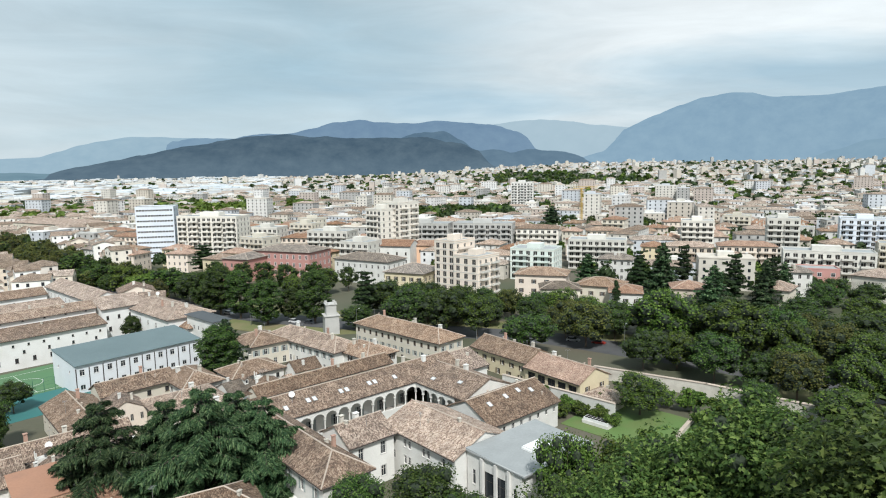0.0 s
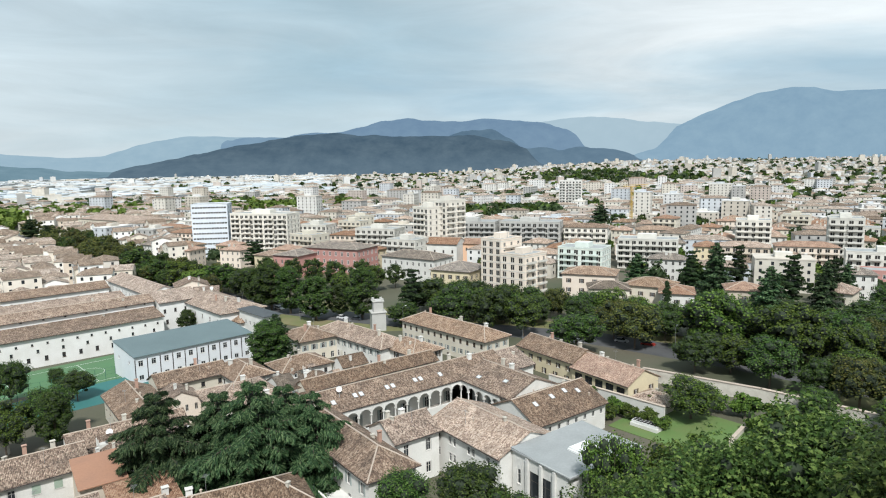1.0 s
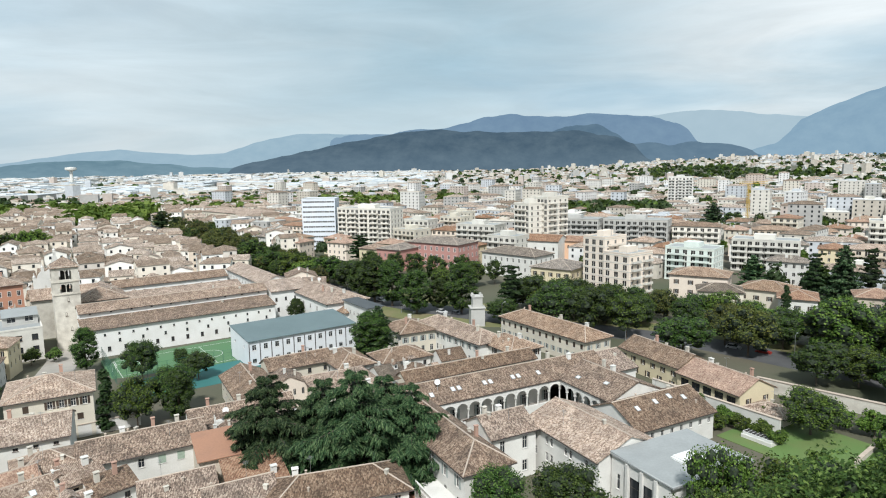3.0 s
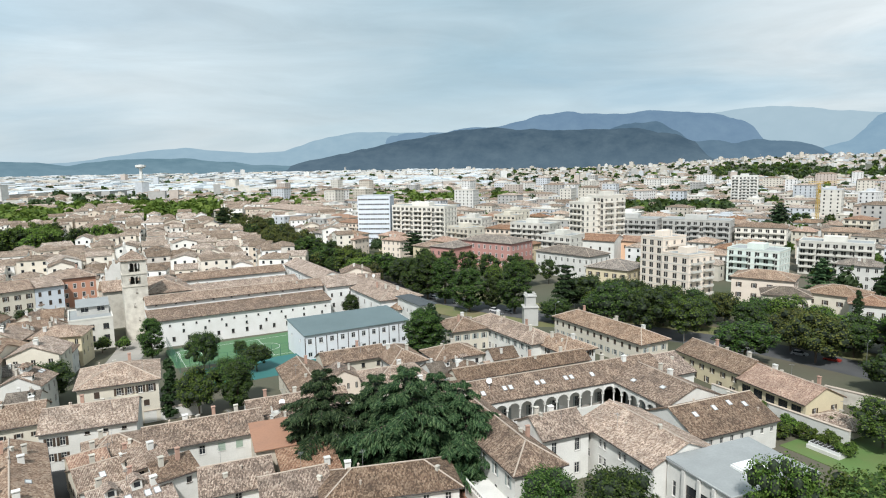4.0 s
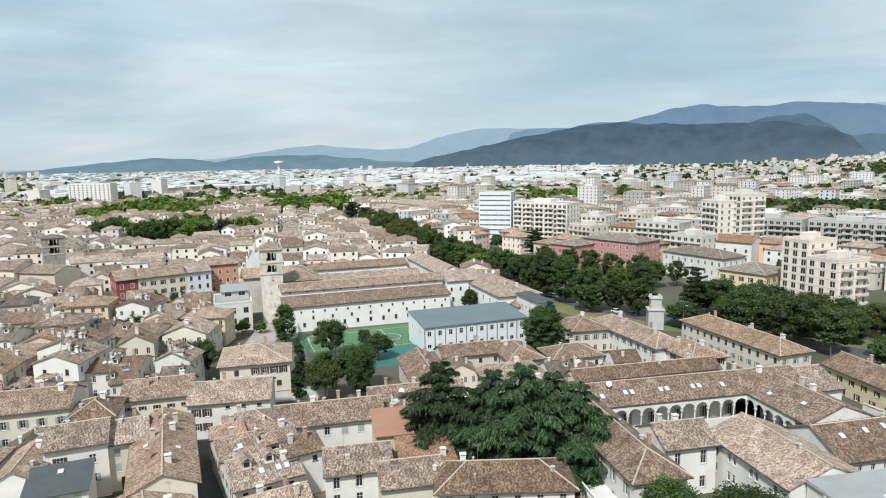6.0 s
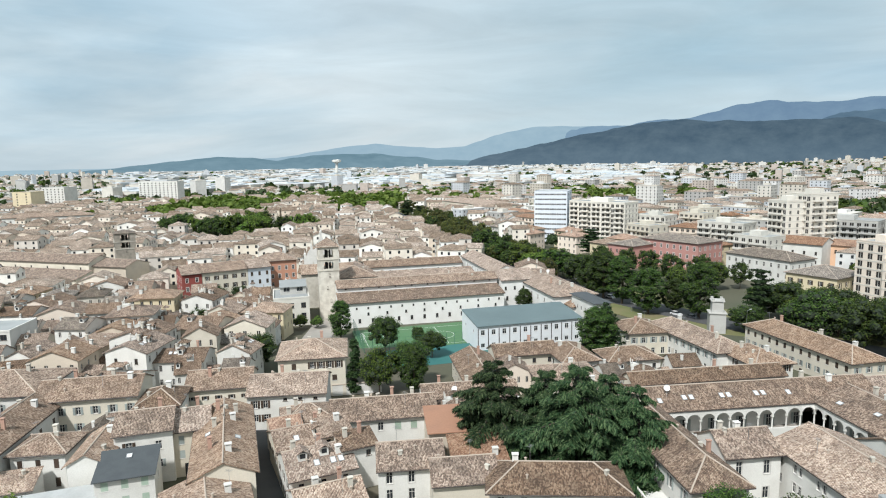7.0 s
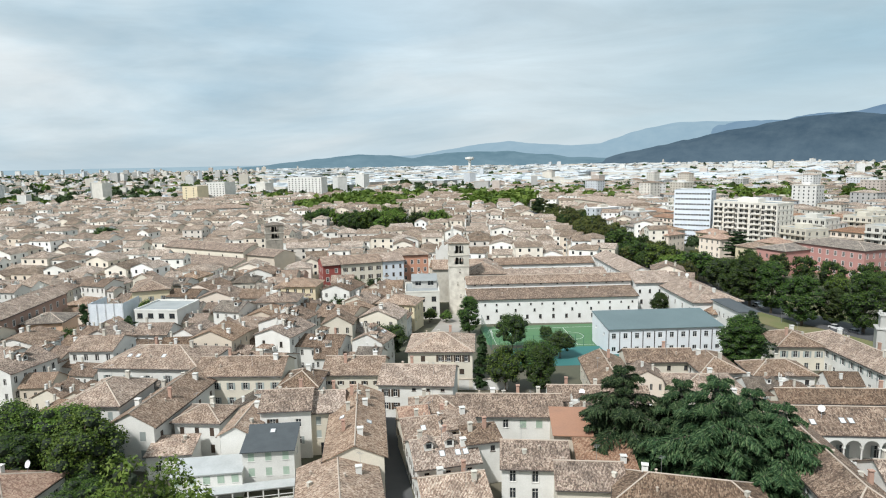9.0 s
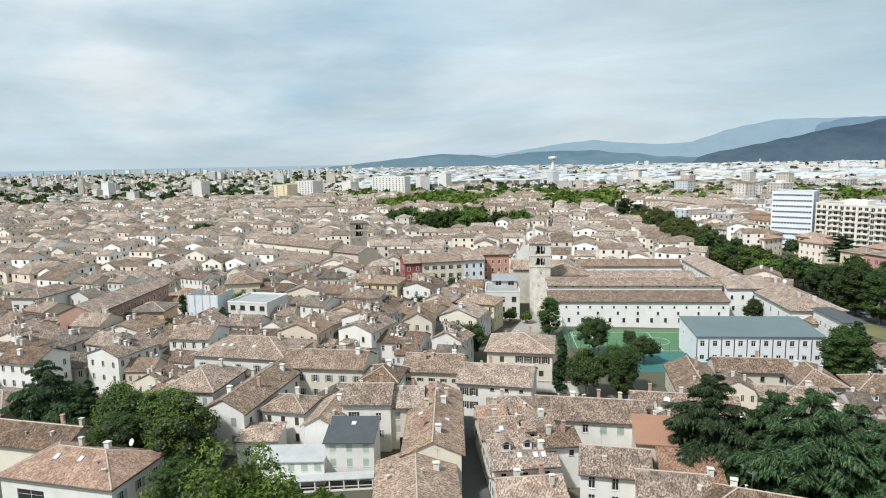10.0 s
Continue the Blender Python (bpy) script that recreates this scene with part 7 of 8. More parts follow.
# dome of a sports hall
dome = root("white_dome", 112, 560, 0, 0, "white air-supported dome among houses", "dome")
bm = bmesh.new()
bmesh.ops.create_uvsphere(bm, u_segments=24, v_segments=12, radius=1, matrix=Matrix.Diagonal((19, 15, 10, 1)))
part("shell", bm, M_WHITE, dome)
USED.append((112, 560, 0, 20, 17))

# crane over the quarter
crane = root("tower_crane", 118, 540, 0, 20, "slim yellow tower crane among houses", "crane")
M_CRANE = mat("crane_yellow", (0.60, 0.40, 0.08), rough=0.5)
bm = bmesh.new()
for sx in (-0.8, 0.8):
    for sy in (-0.8, 0.8):
        add_box(bm, sx - 0.15, sx + 0.15, sy - 0.15, sy + 0.15, 0, 36)
for k in range(18):
    add_tube(bm, (-0.8, -0.8, k * 2), (0.8, -0.8, k * 2 + 2), 0.1, 0.1, 4)
    add_tube(bm, (-0.8, 0.8, k * 2 + 2), (-0.8, -0.8, k * 2), 0.1, 0.1, 4)
part("mast", bm, M_CRANE, crane)
bm = bmesh.new()
for z in (36, 37.4):
    add_box(bm, -8, 16, -0.15, 0.15, z - 0.15, z + 0.15)
for k in range(12):
    add_tube(bm, (-8 + k * 2, 0, 36), (-7 + k * 2, 0, 37.4), 0.08, 0.08, 4)
part("jib", bm, M_CRANE, crane)

# parked cars and street lamps
CARCOL = [mat("car_paint_" + n, c, rough=0.3, bump=0, vary=0.05) for n, c in (("white", (0.75, 0.75, 0.75)), ("silver", (0.42, 0.43, 0.45)), ("dark", (0.05, 0.055, 0.065)), ("red", (0.35, 0.04, 0.03)))]
WHEEL = bmesh.new()
add_tube(WHEEL, (0, -0.1, 0), (0, 0.1, 0), 0.32, 0.32, 12)
WHEEL = mesh("tyre", WHEEL, M_DARK)


def car(x, y, yaw, col, colname):
    """A small hatchback: body, glasshouse, four wheels."""
    e = root("car", x, y, gz(x, y) + 0.1, yaw, f"{colname} hatchback parked on the asphalt", "car", "parked cars")
    prof = [(-2.05, 0.35), (-2.0, 0.85), (-1.2, 0.95), (1.1, 0.95), (2.0, 0.75), (2.1, 0.35)]
    top = [(-1.75, 0.93), (-1.35, 1.42), (0.25, 1.45), (1.0, 0.95)]
    for nm, pts, hw, m in (("body", prof, 0.86, CARCOL[col]), ("glasshouse", top, 0.74, M_GLASS)):
        bm = bmesh.new()
        a = [bm.verts.new((px, -hw, pz)) for px, pz in pts]
        b = [bm.verts.new((px, hw, pz)) for px, pz in pts]
        bm.faces.new(a)
        bm.faces.new(b[::-1])
        for i in range(len(pts)):
            j = (i + 1) % len(pts)
            bm.faces.new((a[i], a[j], b[j], b[i]))
        part(nm, bm, m, e)
    bm = bmesh.new()
    add_box(bm, -1.33, 0.22, -0.72, 0.72, 1.44, 1.49)
    part("car_roof", bm, CARCOL[col], e)
    for wx in (-1.3, 1.3):
        for wy in (-0.8, 0.8):
            w = new("tyre", WHEEL)
            w.parent = e
            w.location = (wx, wy, 0.32)


for i, (x, y, yaw) in enumerate(((-72, 234, -28), (-66, 231, -28), (-55, 225, -24), (-49, 223, -24), (-84, 240, -30), (40, 192, -25), (47, 188, -30), (-152, 93, 55), (-157, 99, 55), (-178, 114, 58), (-40, 219, -24), (20, 203, -20))):
    k = (0, 1, 0, 2, 0, 1, 3, 0, 1, 0, 0, 2)[i]
    car(x, y, yaw, k, ("white", "silver", "dark grey", "red")[k])


def street_lamp(x, y, yaw):
    e = root("street_lamp", x, y, gz(x, y), yaw, "tall grey street lamp beside the avenue", "street lamp", "avenue lamps")
    bm = bmesh.new()
    add_tube(bm, (0, 0, -0.3), (0, 0, 8), 0.09, 0.05, 8)
    part("pole", bm, M_METAL, e)
    bm = bmesh.new()
    add_tube(bm, (0, 0, 8), (1.4, 0, 8.3), 0.04, 0.04, 6)
    part("arm", bm, M_METAL, e)
    bm = bmesh.new()
    add_box(bm, 1.2, 1.9, -0.15, 0.15, 8.22, 8.36)
    part("lamp_head", bm, M_WHITE, e)


for x, y in ((28, 188), (52, 178), (-30, 209), (-70, 222), (10, 196), (68, 160)):
    street_lamp(x, y, 60)

# white terrace with balustrade beside the west range, and the paved cedar yard
ter = root("terrace", *at(-41.5, -22.5), 2.5, CY, "white garden terrace with balustrade beside the house", "terrace")
bm = bmesh.new()
add_box(bm, -2.0, 2.0, -7, 4, -1, 2.2)
part("terrace_base", bm, PLASTER["white"], ter)
for i in range(15):
    bm = bmesh.new()
    add_tube(bm, (-1.9, -6.8 + i * 0.75, 2.2), (-1.9, -6.8 + i * 0.75, 2.95), 0.11, 0.08, 6)
    part("baluster", bm, PLASTER["white"], ter)
bm = bmesh.new()
add_box(bm, -2.05, -1.75, -7, 4, 2.95, 3.1)
part("handrail", bm, PLASTER["white"], ter)
bm = bmesh.new()
for i in range(8):
    add_box(bm, -2.0, 2.0, -7.35 - i * 0.34, -7.0 - i * 0.34, -1, 2.0 - i * 0.27)
part("steps", bm, PLASTER["white"], ter)
slab("yard_paving", "terracotta paving under the cedars", *at(-48.5, -18), CY, 12, 26, 1.0, 2.58, M_TERRACE, "structure", "paving")
for k in (0, 1):
    u = root("stone_urn", 0.6 + 1.5 * k, 73.5, 9.4, 0, "white stone finial on a garden gate pier", "finial", "gate finials")
    bm = bmesh.new()
    add_box(bm, -0.35, 0.35, -0.35, 0.35, -8.5, 0)
    part("pier", bm, PLASTER["white"], u)
    bm = bmesh.new()
    bmesh.ops.create_uvsphere(bm, u_segments=10, v_segments=8, radius=0.32, matrix=Matrix.Translation((0, 0, 0.45)))
    add_tube(bm, (0, 0, 0), (0, 0, 0.25), 0.3, 0.14, 8)
    add_tube(bm, (0, 0, 0.7), (0, 0, 1.15), 0.16, 0.03, 8)
    part("finial", bm, PLASTER["white"], u)
# ---------------------------------------------------------------- trees of the plan
for k, x, y, r, h in (
        ("oval", -132.8, 137.5, 4.1, 13.0), ("yard_b", -110.7, 132.0, 4.8, 11.4), ("yard_b", -109, 145.2, 2.4, 5.6), ("yard_b", -96.8, 135.2, 4.2, 7.8),
        ("cypress", -96.5, 103.9, 2.4, 12.9), ("yard_a", -91.0, 106.0, 4.6, 12.0), ("yard_b", -87.0, 113.0, 5.2, 12.6), ("oval", -84.5, 110.5, 3.6, 12.0), ("yard_b", -128.8, 103.2, 5.4, 10.4),
        ("oval", -101.4, 199.0, 3.8, 10.0), ("fir", -57.1, 159.6, 6.6, 15.6), ("oval", -58.5, 157.0, 6.2, 14.6), ("plane_b", -158, 208, 5, 10.5), ("plane_c", -150, 212, 4, 9),
        ("oval", -86.3, 238, 7.8, 20.5), ("oval", -76.8, 232, 6.9, 19.6), ("oval", -64.0, 222, 7.0, 17.2), ("oval", -56.7, 228, 5.2, 13.0), ("oval", -47.2, 223.6, 7.2, 20.4), ("oval", -94, 246, 7, 17),
        ("plate", -29.0, 225.8, 7.0, 19.6), ("plane_b", -31.2, 214, 5.9, 9.4), ("plane_b", -13.1, 207.2, 8.7, 17), ("plane_b", 0.3, 203, 8.7, 17), ("plane_b", -22, 232, 8, 15), ("plane_b", -6, 228, 8, 15),
        ("plane_a", 10.3, 199, 6.4, 14.4), ("plane_b", 24.2, 177.9, 8.5, 12.4), ("plane_d", 38.1, 194.7, 6.7, 13), ("plane_d", 42.2, 184.4, 8, 14.4), ("plane_b", 53, 192, 5, 11), ("plane_a", 62, 176, 10, 20),
        ("plane_a", 77, 164.5, 9.4, 18.5), ("plane_b", 51.8, 160.1, 6.3, 10.8), ("yard_a", 41.5, 129.6, 6.4, 9.8), ("plane_b", 92.7, 169, 7.6, 15.4), ("plane_d", 99.8, 158, 7.5, 14), ("plane_b", 117, 172, 8, 14),
        ("plane_b", 108, 182, 8, 13), ("plane_a", 128, 186, 8, 12), ("plane_b", 142, 172, 8, 12), ("plane_a", 86, 150, 6, 10), ("plane_b", 74, 144, 5, 9), ("plane_a", 108, 140, 7, 13), ("plane_b", 125, 150, 8, 14), ("plane_b", 96, 128, 7, 12), ("plane_a", 112, 118, 7, 13),
        ("plane_b", 84, 190, 7, 13), ("plane_a", 72, 204, 7, 11), ("plane_b", 96, 205, 7, 12), ("plane_b", 118, 206, 8, 12), ("plane_a", 140, 205, 8, 12), ("plane_b", 160, 205, 8, 12), ("plane_b", 30, 210, 6, 12), ("plane_a", 16, 222, 6, 11), ("plane_c", 24, 238, 5, 9), ("plane_b", -60, 285, 6, 14), ("plane_a", -52, 276, 6, 13), ("plane_b", -72, 282, 6.5, 14), ("plane_a", -44, 284, 5, 12), ("plane_b", -84, 290, 6, 14), ("plane_c", -66, 268, 5, 11), ("plane_b", -96, 296, 6, 13), ("plane_a", -110, 300, 6, 13),
        ("fir", 91.7, 262, 8.8, 24), ("plate", 84, 268, 7, 20), ("plate", 103, 268, 7, 22), ("fir", 100.5, 232, 8.1, 19), ("plate", 112, 240, 8.1, 22), ("fir", 122, 236, 7, 20), ("fir", 66, 286, 8.4, 16), ("cypress", 63.3, 229, 2.3, 13.2), ("plate", 130, 246, 6.7, 19.5), ("plane_b", 148.7, 238, 6.5, 12.5),
        ("fir", 140, 256, 6, 16), ("plane_b", 140, 228, 7, 12), ("plane_b", 158, 232, 7, 11), ("plane_b", 186, 230, 9, 12), ("fir", 88, 511, 14, 24), ("plane_b", 104, 520, 10, 16),
        ("plane_c", -139.9, 275, 9.1, 16), ("plane_a", -118.4, 266, 9.3, 15.3), ("plane_b", -104, 258, 8, 15), ("plate", -128.8, 334, 11, 17), ("plane_a", -158, 288, 8, 14), ("plane_c", -128, 268, 7, 14),
        ("plate", -367.9, 477, 11.7, 19), ("plane_d", -380, 495, 10, 17), ("plane_d", -340, 462, 9, 15), ("plate", -330, 445, 9, 17), ("plane_d", -310, 430, 9, 15), ("plane_d", -290, 410, 9, 15), ("plane_d", -270, 392, 9, 15), ("plane_d", -250, 374, 9, 15), ("plane_d", -230, 355, 9, 15),
        ("plane_d", -214, 338, 9, 15), ("plane_d", -198, 322, 9, 16), ("plane_b", -182, 306, 10, 17), ("plane_d", -300, 445, 8, 13), ("plane_d", -262, 408, 8, 13), ("plane_d", -222, 368, 8, 13),
        ("deodar_a", -141.0, 7, 9, 17.5), ("plate", -134, 13, 6, 13), ("yard_a", -127.5, 18, 6.2, 14), ("plane_c", -121, 24.0, 6, 13.0), ("yard_a", -110, 24.5, 7.4, 15.5), ("yard_b", -117, 16, 6, 12), ("yard_b", -100, 21, 4.5, 8.5), ("plane_c", -91, 30, 3, 6), ("shrub", -87, 35, 3, 4), ("shrub", -84, 39, 2.5, 3.5),
        ("cypress", -209.9, 49.8, 2.2, 14.3), ("plane_b", -205.6, 43, 5.3, 8.8), ("fir", -201.5, 59.8, 4.3, 10.6), ("plane_b", -481, 133, 11, 13.5), ("plane_b", -470, 120, 7, 12), ("plane_b", -455, 105, 7, 12),
        ("plane_b", -190, 128, 4, 8), ("plane_c", -157, 143, 3, 5), ("plane_c", -152, 146, 2.5, 4.5), ("plane_b", -212, 150, 6, 9), ("plane_b", -205, 158, 5, 8), ("plane_c", -216, 70, 3.5, 12),
        ("shrub", -78.5, 80.5, 2.2, 3.2), ("shrub", -70.5, 82.0, 1.4, 2.6), ("shrub", -33, 168, 3, 4), ("plane_b", -30, 170, 3.5, 6), ("shrub", -20, 174, 2.5, 4), ("plane_b", -4.0, 170.5, 3, 6), ("shrub", 2, 163, 2, 3.5), ("shrub", 22, 136, 3, 4), ("shrub", 27, 132, 2.6, 3.4),
        ("shrub", 48, 134, 3, 4.5), ("shrub", 53, 131, 3.4, 5), ("shrub", 58, 127, 3.2, 4.6), ("shrub", 52, 122, 2.8, 4), ("shrub", 62, 122, 3.5, 5), ("shrub", 56, 116, 3, 4), ("shrub", 47, 112, 3, 4.4), ("yard_b", 66, 128, 4.5, 8), ("shrub", 38, 114, 2.4, 3.4), ("shrub", 35, 108, 2.4, 3.6), ("shrub", 24, 129, 2.6, 3.4), ("shrub", 29, 129.5, 2.2, 3.2), ("shrub", 34, 124, 2.2, 2.8), ("shrub", 32, 127, 2.4, 3.2), ("shrub", 36, 137, 2.2, 3), ("yard_b", -12.5, 83.0, 5.0, 11.5), ("yard_b", -3.0, 84.0, 5.5, 12.5), ("plane_b", 3, 80, 4.5, 10), ("yard_a", 16.5, 82, 5.0, 18.5), ("yard_a", 23, 79, 6, 18.5), ("yard_b", 30, 90, 6, 13), ("yard_a", 46, 92, 7, 13), ("yard_b", 58, 96, 7, 13), ("plane_a", 72, 100, 7, 13), ("plane_b", 90, 100, 8, 14),
        ("plane_a", 62, 112, 5, 9), ("plane_a", 78, 118, 6, 10)):
    tree(k, x, y, r, h)
for x, y, r, h in ((-54.0, 94.0, 10.5, 19.0), (-45.5, 98.0, 9.5, 17.5), (-38.0, 94.0, 12.0, 21.0), (-30.0, 98.5, 9.0, 17.5), (-36, 103, 9, 17)):
    tree("deodar_a", x, y, r, h)
# second rows under the avenue's trees
ra = random.Random(9)
for p, q in zip(AVENUE[1:], AVENUE[2:]):
    L = math.dist(p, q)
    nx, ny = -(q[1] - p[1]) / L, (q[0] - p[0]) / L
    for side in ((-9, 9) if p[0] < -100 else (-16, -11, 10, 17, 25)):
        t = ra.uniform(0, 6)
        while t < L:
            x, y = p[0] + (q[0] - p[0]) * t / L + nx * side, p[1] + (q[1] - p[1]) * t / L + ny * side
            if not -108 < x < -34 and (side > 0 or x > 60 or x < -105):
                if not any((x - a) ** 2 + (y - b) ** 2 < 40 for a, b, c in TREES) and not any(abs((x - ux) * math.cos(a) + (y - uy) * math.sin(a)) < hw + 2 and abs(-(x - ux) * math.sin(a) + (y - uy) * math.cos(a)) < hd + 2 for ux, uy, a, hw, hd in USED):
                    tree(ra.choice(("plane_d", "plane_d", "plane_b") if x < -150 else ("plane_b", "plane_a", "plane_c", "plane_d")), x, y, ra.uniform(5, 7), ra.uniform(10, 14))
            t += ra.uniform(9, 13) if p[0] < -100 else ra.uniform(8, 12)
# parks
rp = random.Random(4)
for cx, cy, rad, n, kinds in ((-388, 298, 27, 30, ("plane_b", "plane_c", "plane_c")), (-352, 318, 13, 6, ("plane_c", "plane_b")), (-436, 284, 18, 7, ("plane_c", "plane_b"))):
    for i in range(n):
        a, q = rp.uniform(0, 6.28), rad * math.sqrt(rp.random())
        tree(rp.choice(kinds), cx + q * math.cos(a), cy + q * math.sin(a), rp.uniform(6, 9), rp.uniform(16, 21))

# ---------------------------------------------------------------- maples on the castle slope, close to the camera
PROTO["maple"] = tree_proto("maple_tree", 31, 4.0, 19, "round", LEAF["maple"], 300, 42000, 0.082, "large-leaved green maple on the castle slope", trunk=0.25, clear=0.5, lobed=True)


PROTO["maple_light"] = tree_proto("maple_tree", 33, 4.0, 19, "round", LEAF["light"], 170, 16000, 0.115, "bright green young maple on the castle slope", trunk=0.2, clear=0.5, lobed=True)


def maple(az, dist, r, top, kind="maple"):
    """A maple whose crown top stands at that height, rooted on the slope."""
    x, y = dist * math.sin(radians(az)), dist * math.cos(radians(az))
    p = PROTO[kind]
    g = gz(x, y)
    p.scale = (r / 4.0, r / 4.0, (top - g) / 19)
    copy_thing(p, pose(x, y, g, 0, 0, az * 7))
    p.scale = (1, 1, 1)


maple(42, 15, 4.2, 52.3)
maple(29.5, 18.5, 4.0, 50.0)
maple(20.5, 18, 3.4, 48.7)
maple(12.5, 21, 2.8, 45.8)
maple(-73.8, 22, 2.9, 46.6, "maple_light")
maple(-80.5, 23.5, 1.9, 44.6, "maple_light")

# ---------------------------------------------------------------- filling of the town


def overlaps(x, y, r):
    for ux, uy, a, hw, hd in USED:
        dx, dy = x - ux, y - uy
        c, s = math.cos(a), math.sin(a)
        lx, ly = dx * c + dy * s, -dx * s + dy * c
        if abs(lx) < hw + r and abs(ly) < hd + r:
            return True
    return False


def near_tree(x, y, r):
    return any((x - a) ** 2 + (y - b) ** 2 < (max(2, q * 0.7) + r) ** 2 for a, b, q in TREES)


def near_line(x, y, pts, r):
    for p, q in zip(pts, pts[1:]):
        dx, dy = q[0] - p[0], q[1] - p[1]
        t = max(0, min(1, ((x - p[0]) * dx + (y - p[1]) * dy) / (dx * dx + dy * dy)))
        if math.hypot(x - p[0] - t * dx, y - p[1] - t * dy) < r:
            return True
    return False


STREET = [(-74, 57), (-106, 86), (-116, 97), (-135, 120), (-160, 150), (-190, 165)]
LANE = [(-190, 130), (-176, 112), (-150, 92), (-120, 70)]
COURT_ZONE = [(-108.5, 156.5, radians(49), 28, 15), (-112, 122, radians(45), 9, 11), (-99, 109, radians(45), 9, 7), (-87, 94, radians(45), 5, 5), (-107.5, 150.5, radians(47), 19, 24), (-140, 140, radians(47), 9, 14), (-86, 128, radians(47), 20, 12), (-14, 120, radians(41), 20, 20), (25, 120, radians(34), 25, 22)]
USED.extend(COURT_ZONE)
USED.extend([(-388, 298, radians(52), 32, 32), (-350, 270, radians(52), 24, 20)])
USED.extend([(-212, 153, radians(66), 21, 8), (-208, 183, radians(52), 12, 7), (-92, 40, radians(54), 14, 9), (-166, 140, radians(49), 8, 8), (-94, 110, radians(45), 14, 13), (-118, 112, radians(45), 7, 9), (-211, 41, radians(55), 8, 7), (-193, 65, radians(40), 9, 7), (-222, 55, radians(48), 6, 8), (-133, 125, radians(45), 6, 6)])
rt = random.Random(7)
TOWN, TOWN_SHAPE = [], []
tints = ["white", "cream", "white", "beige", "white", "render", "pink", "white", "yellow", "white", "cream", "white"]
tls = ["brown", "tan", "brown", "pale", "tan", "grey", "brown", "tan", "pale", "brown", "tan", "grey"]
names = {"offwhite": "off-white", "white": "white", "cream": "cream", "beige": "beige", "render": "patchy grey", "pink": "pinkish", "yellow": "pale yellow"}
tnames = {"orange": "orange", "brown": "brown", "tan": "tan", "pale": "pale mixed", "grey": "grey-brown"}


def wing_of(e, w, d, ze, wall, tile, sx, ww, wd, drop):
    """A lower side wing with its own lean-to roof, built onto a house."""
    bm, opens = wall_bm(ww, wd, -1.5, ze - drop, {"f": [(ze - drop - 2.6, max(1, int(ww / 2.4)), 0.85, 1.4, "dark")]}, "gx", 1.0)
    ob = part("wing_wall", mesh("wing_wall", bm, PLASTER[wall], M_DARK), None, e)
    ob.location = (sx * (w / 2 + ww / 2 - 0.1), -d / 2 + wd / 2 + 0.8, 0)
    faces, ridges, eaves = roof_faces(ww, wd, ze - drop, "gx", 1.0, 0.5)
    ro2 = part("wing_roof", mesh("wing_roof", roof_bm(faces), TILE[tile]), None, e, uv=True)
    ro2.location = ob.location


def belvedere(e, x, y, z, wall, tile):
    """A little open roof loggia on piers."""
    bm = bmesh.new()
    for a in (-1.3, 1.05):
        for b in (-1.0, 0.75):
            add_box(bm, x + a, x + a + 0.25, y + b, y + b + 0.25, z - 1.2, z + 1.7)
    add_box(bm, x - 1.3, x + 1.3, y - 1.0, y + 1.0, z - 1.2, z + 0.5)
    part("roof_loggia", bm, PLASTER[wall], e)
    faces, ridges, eaves = roof_faces(2.6, 2.0, z + 1.7, "hip", 0.5, 0.35)
    me = mesh("loggia_roof", roof_bm(faces, 0.1), TILE[tile])
    part("loggia_roof", me, None, e, uv=True)


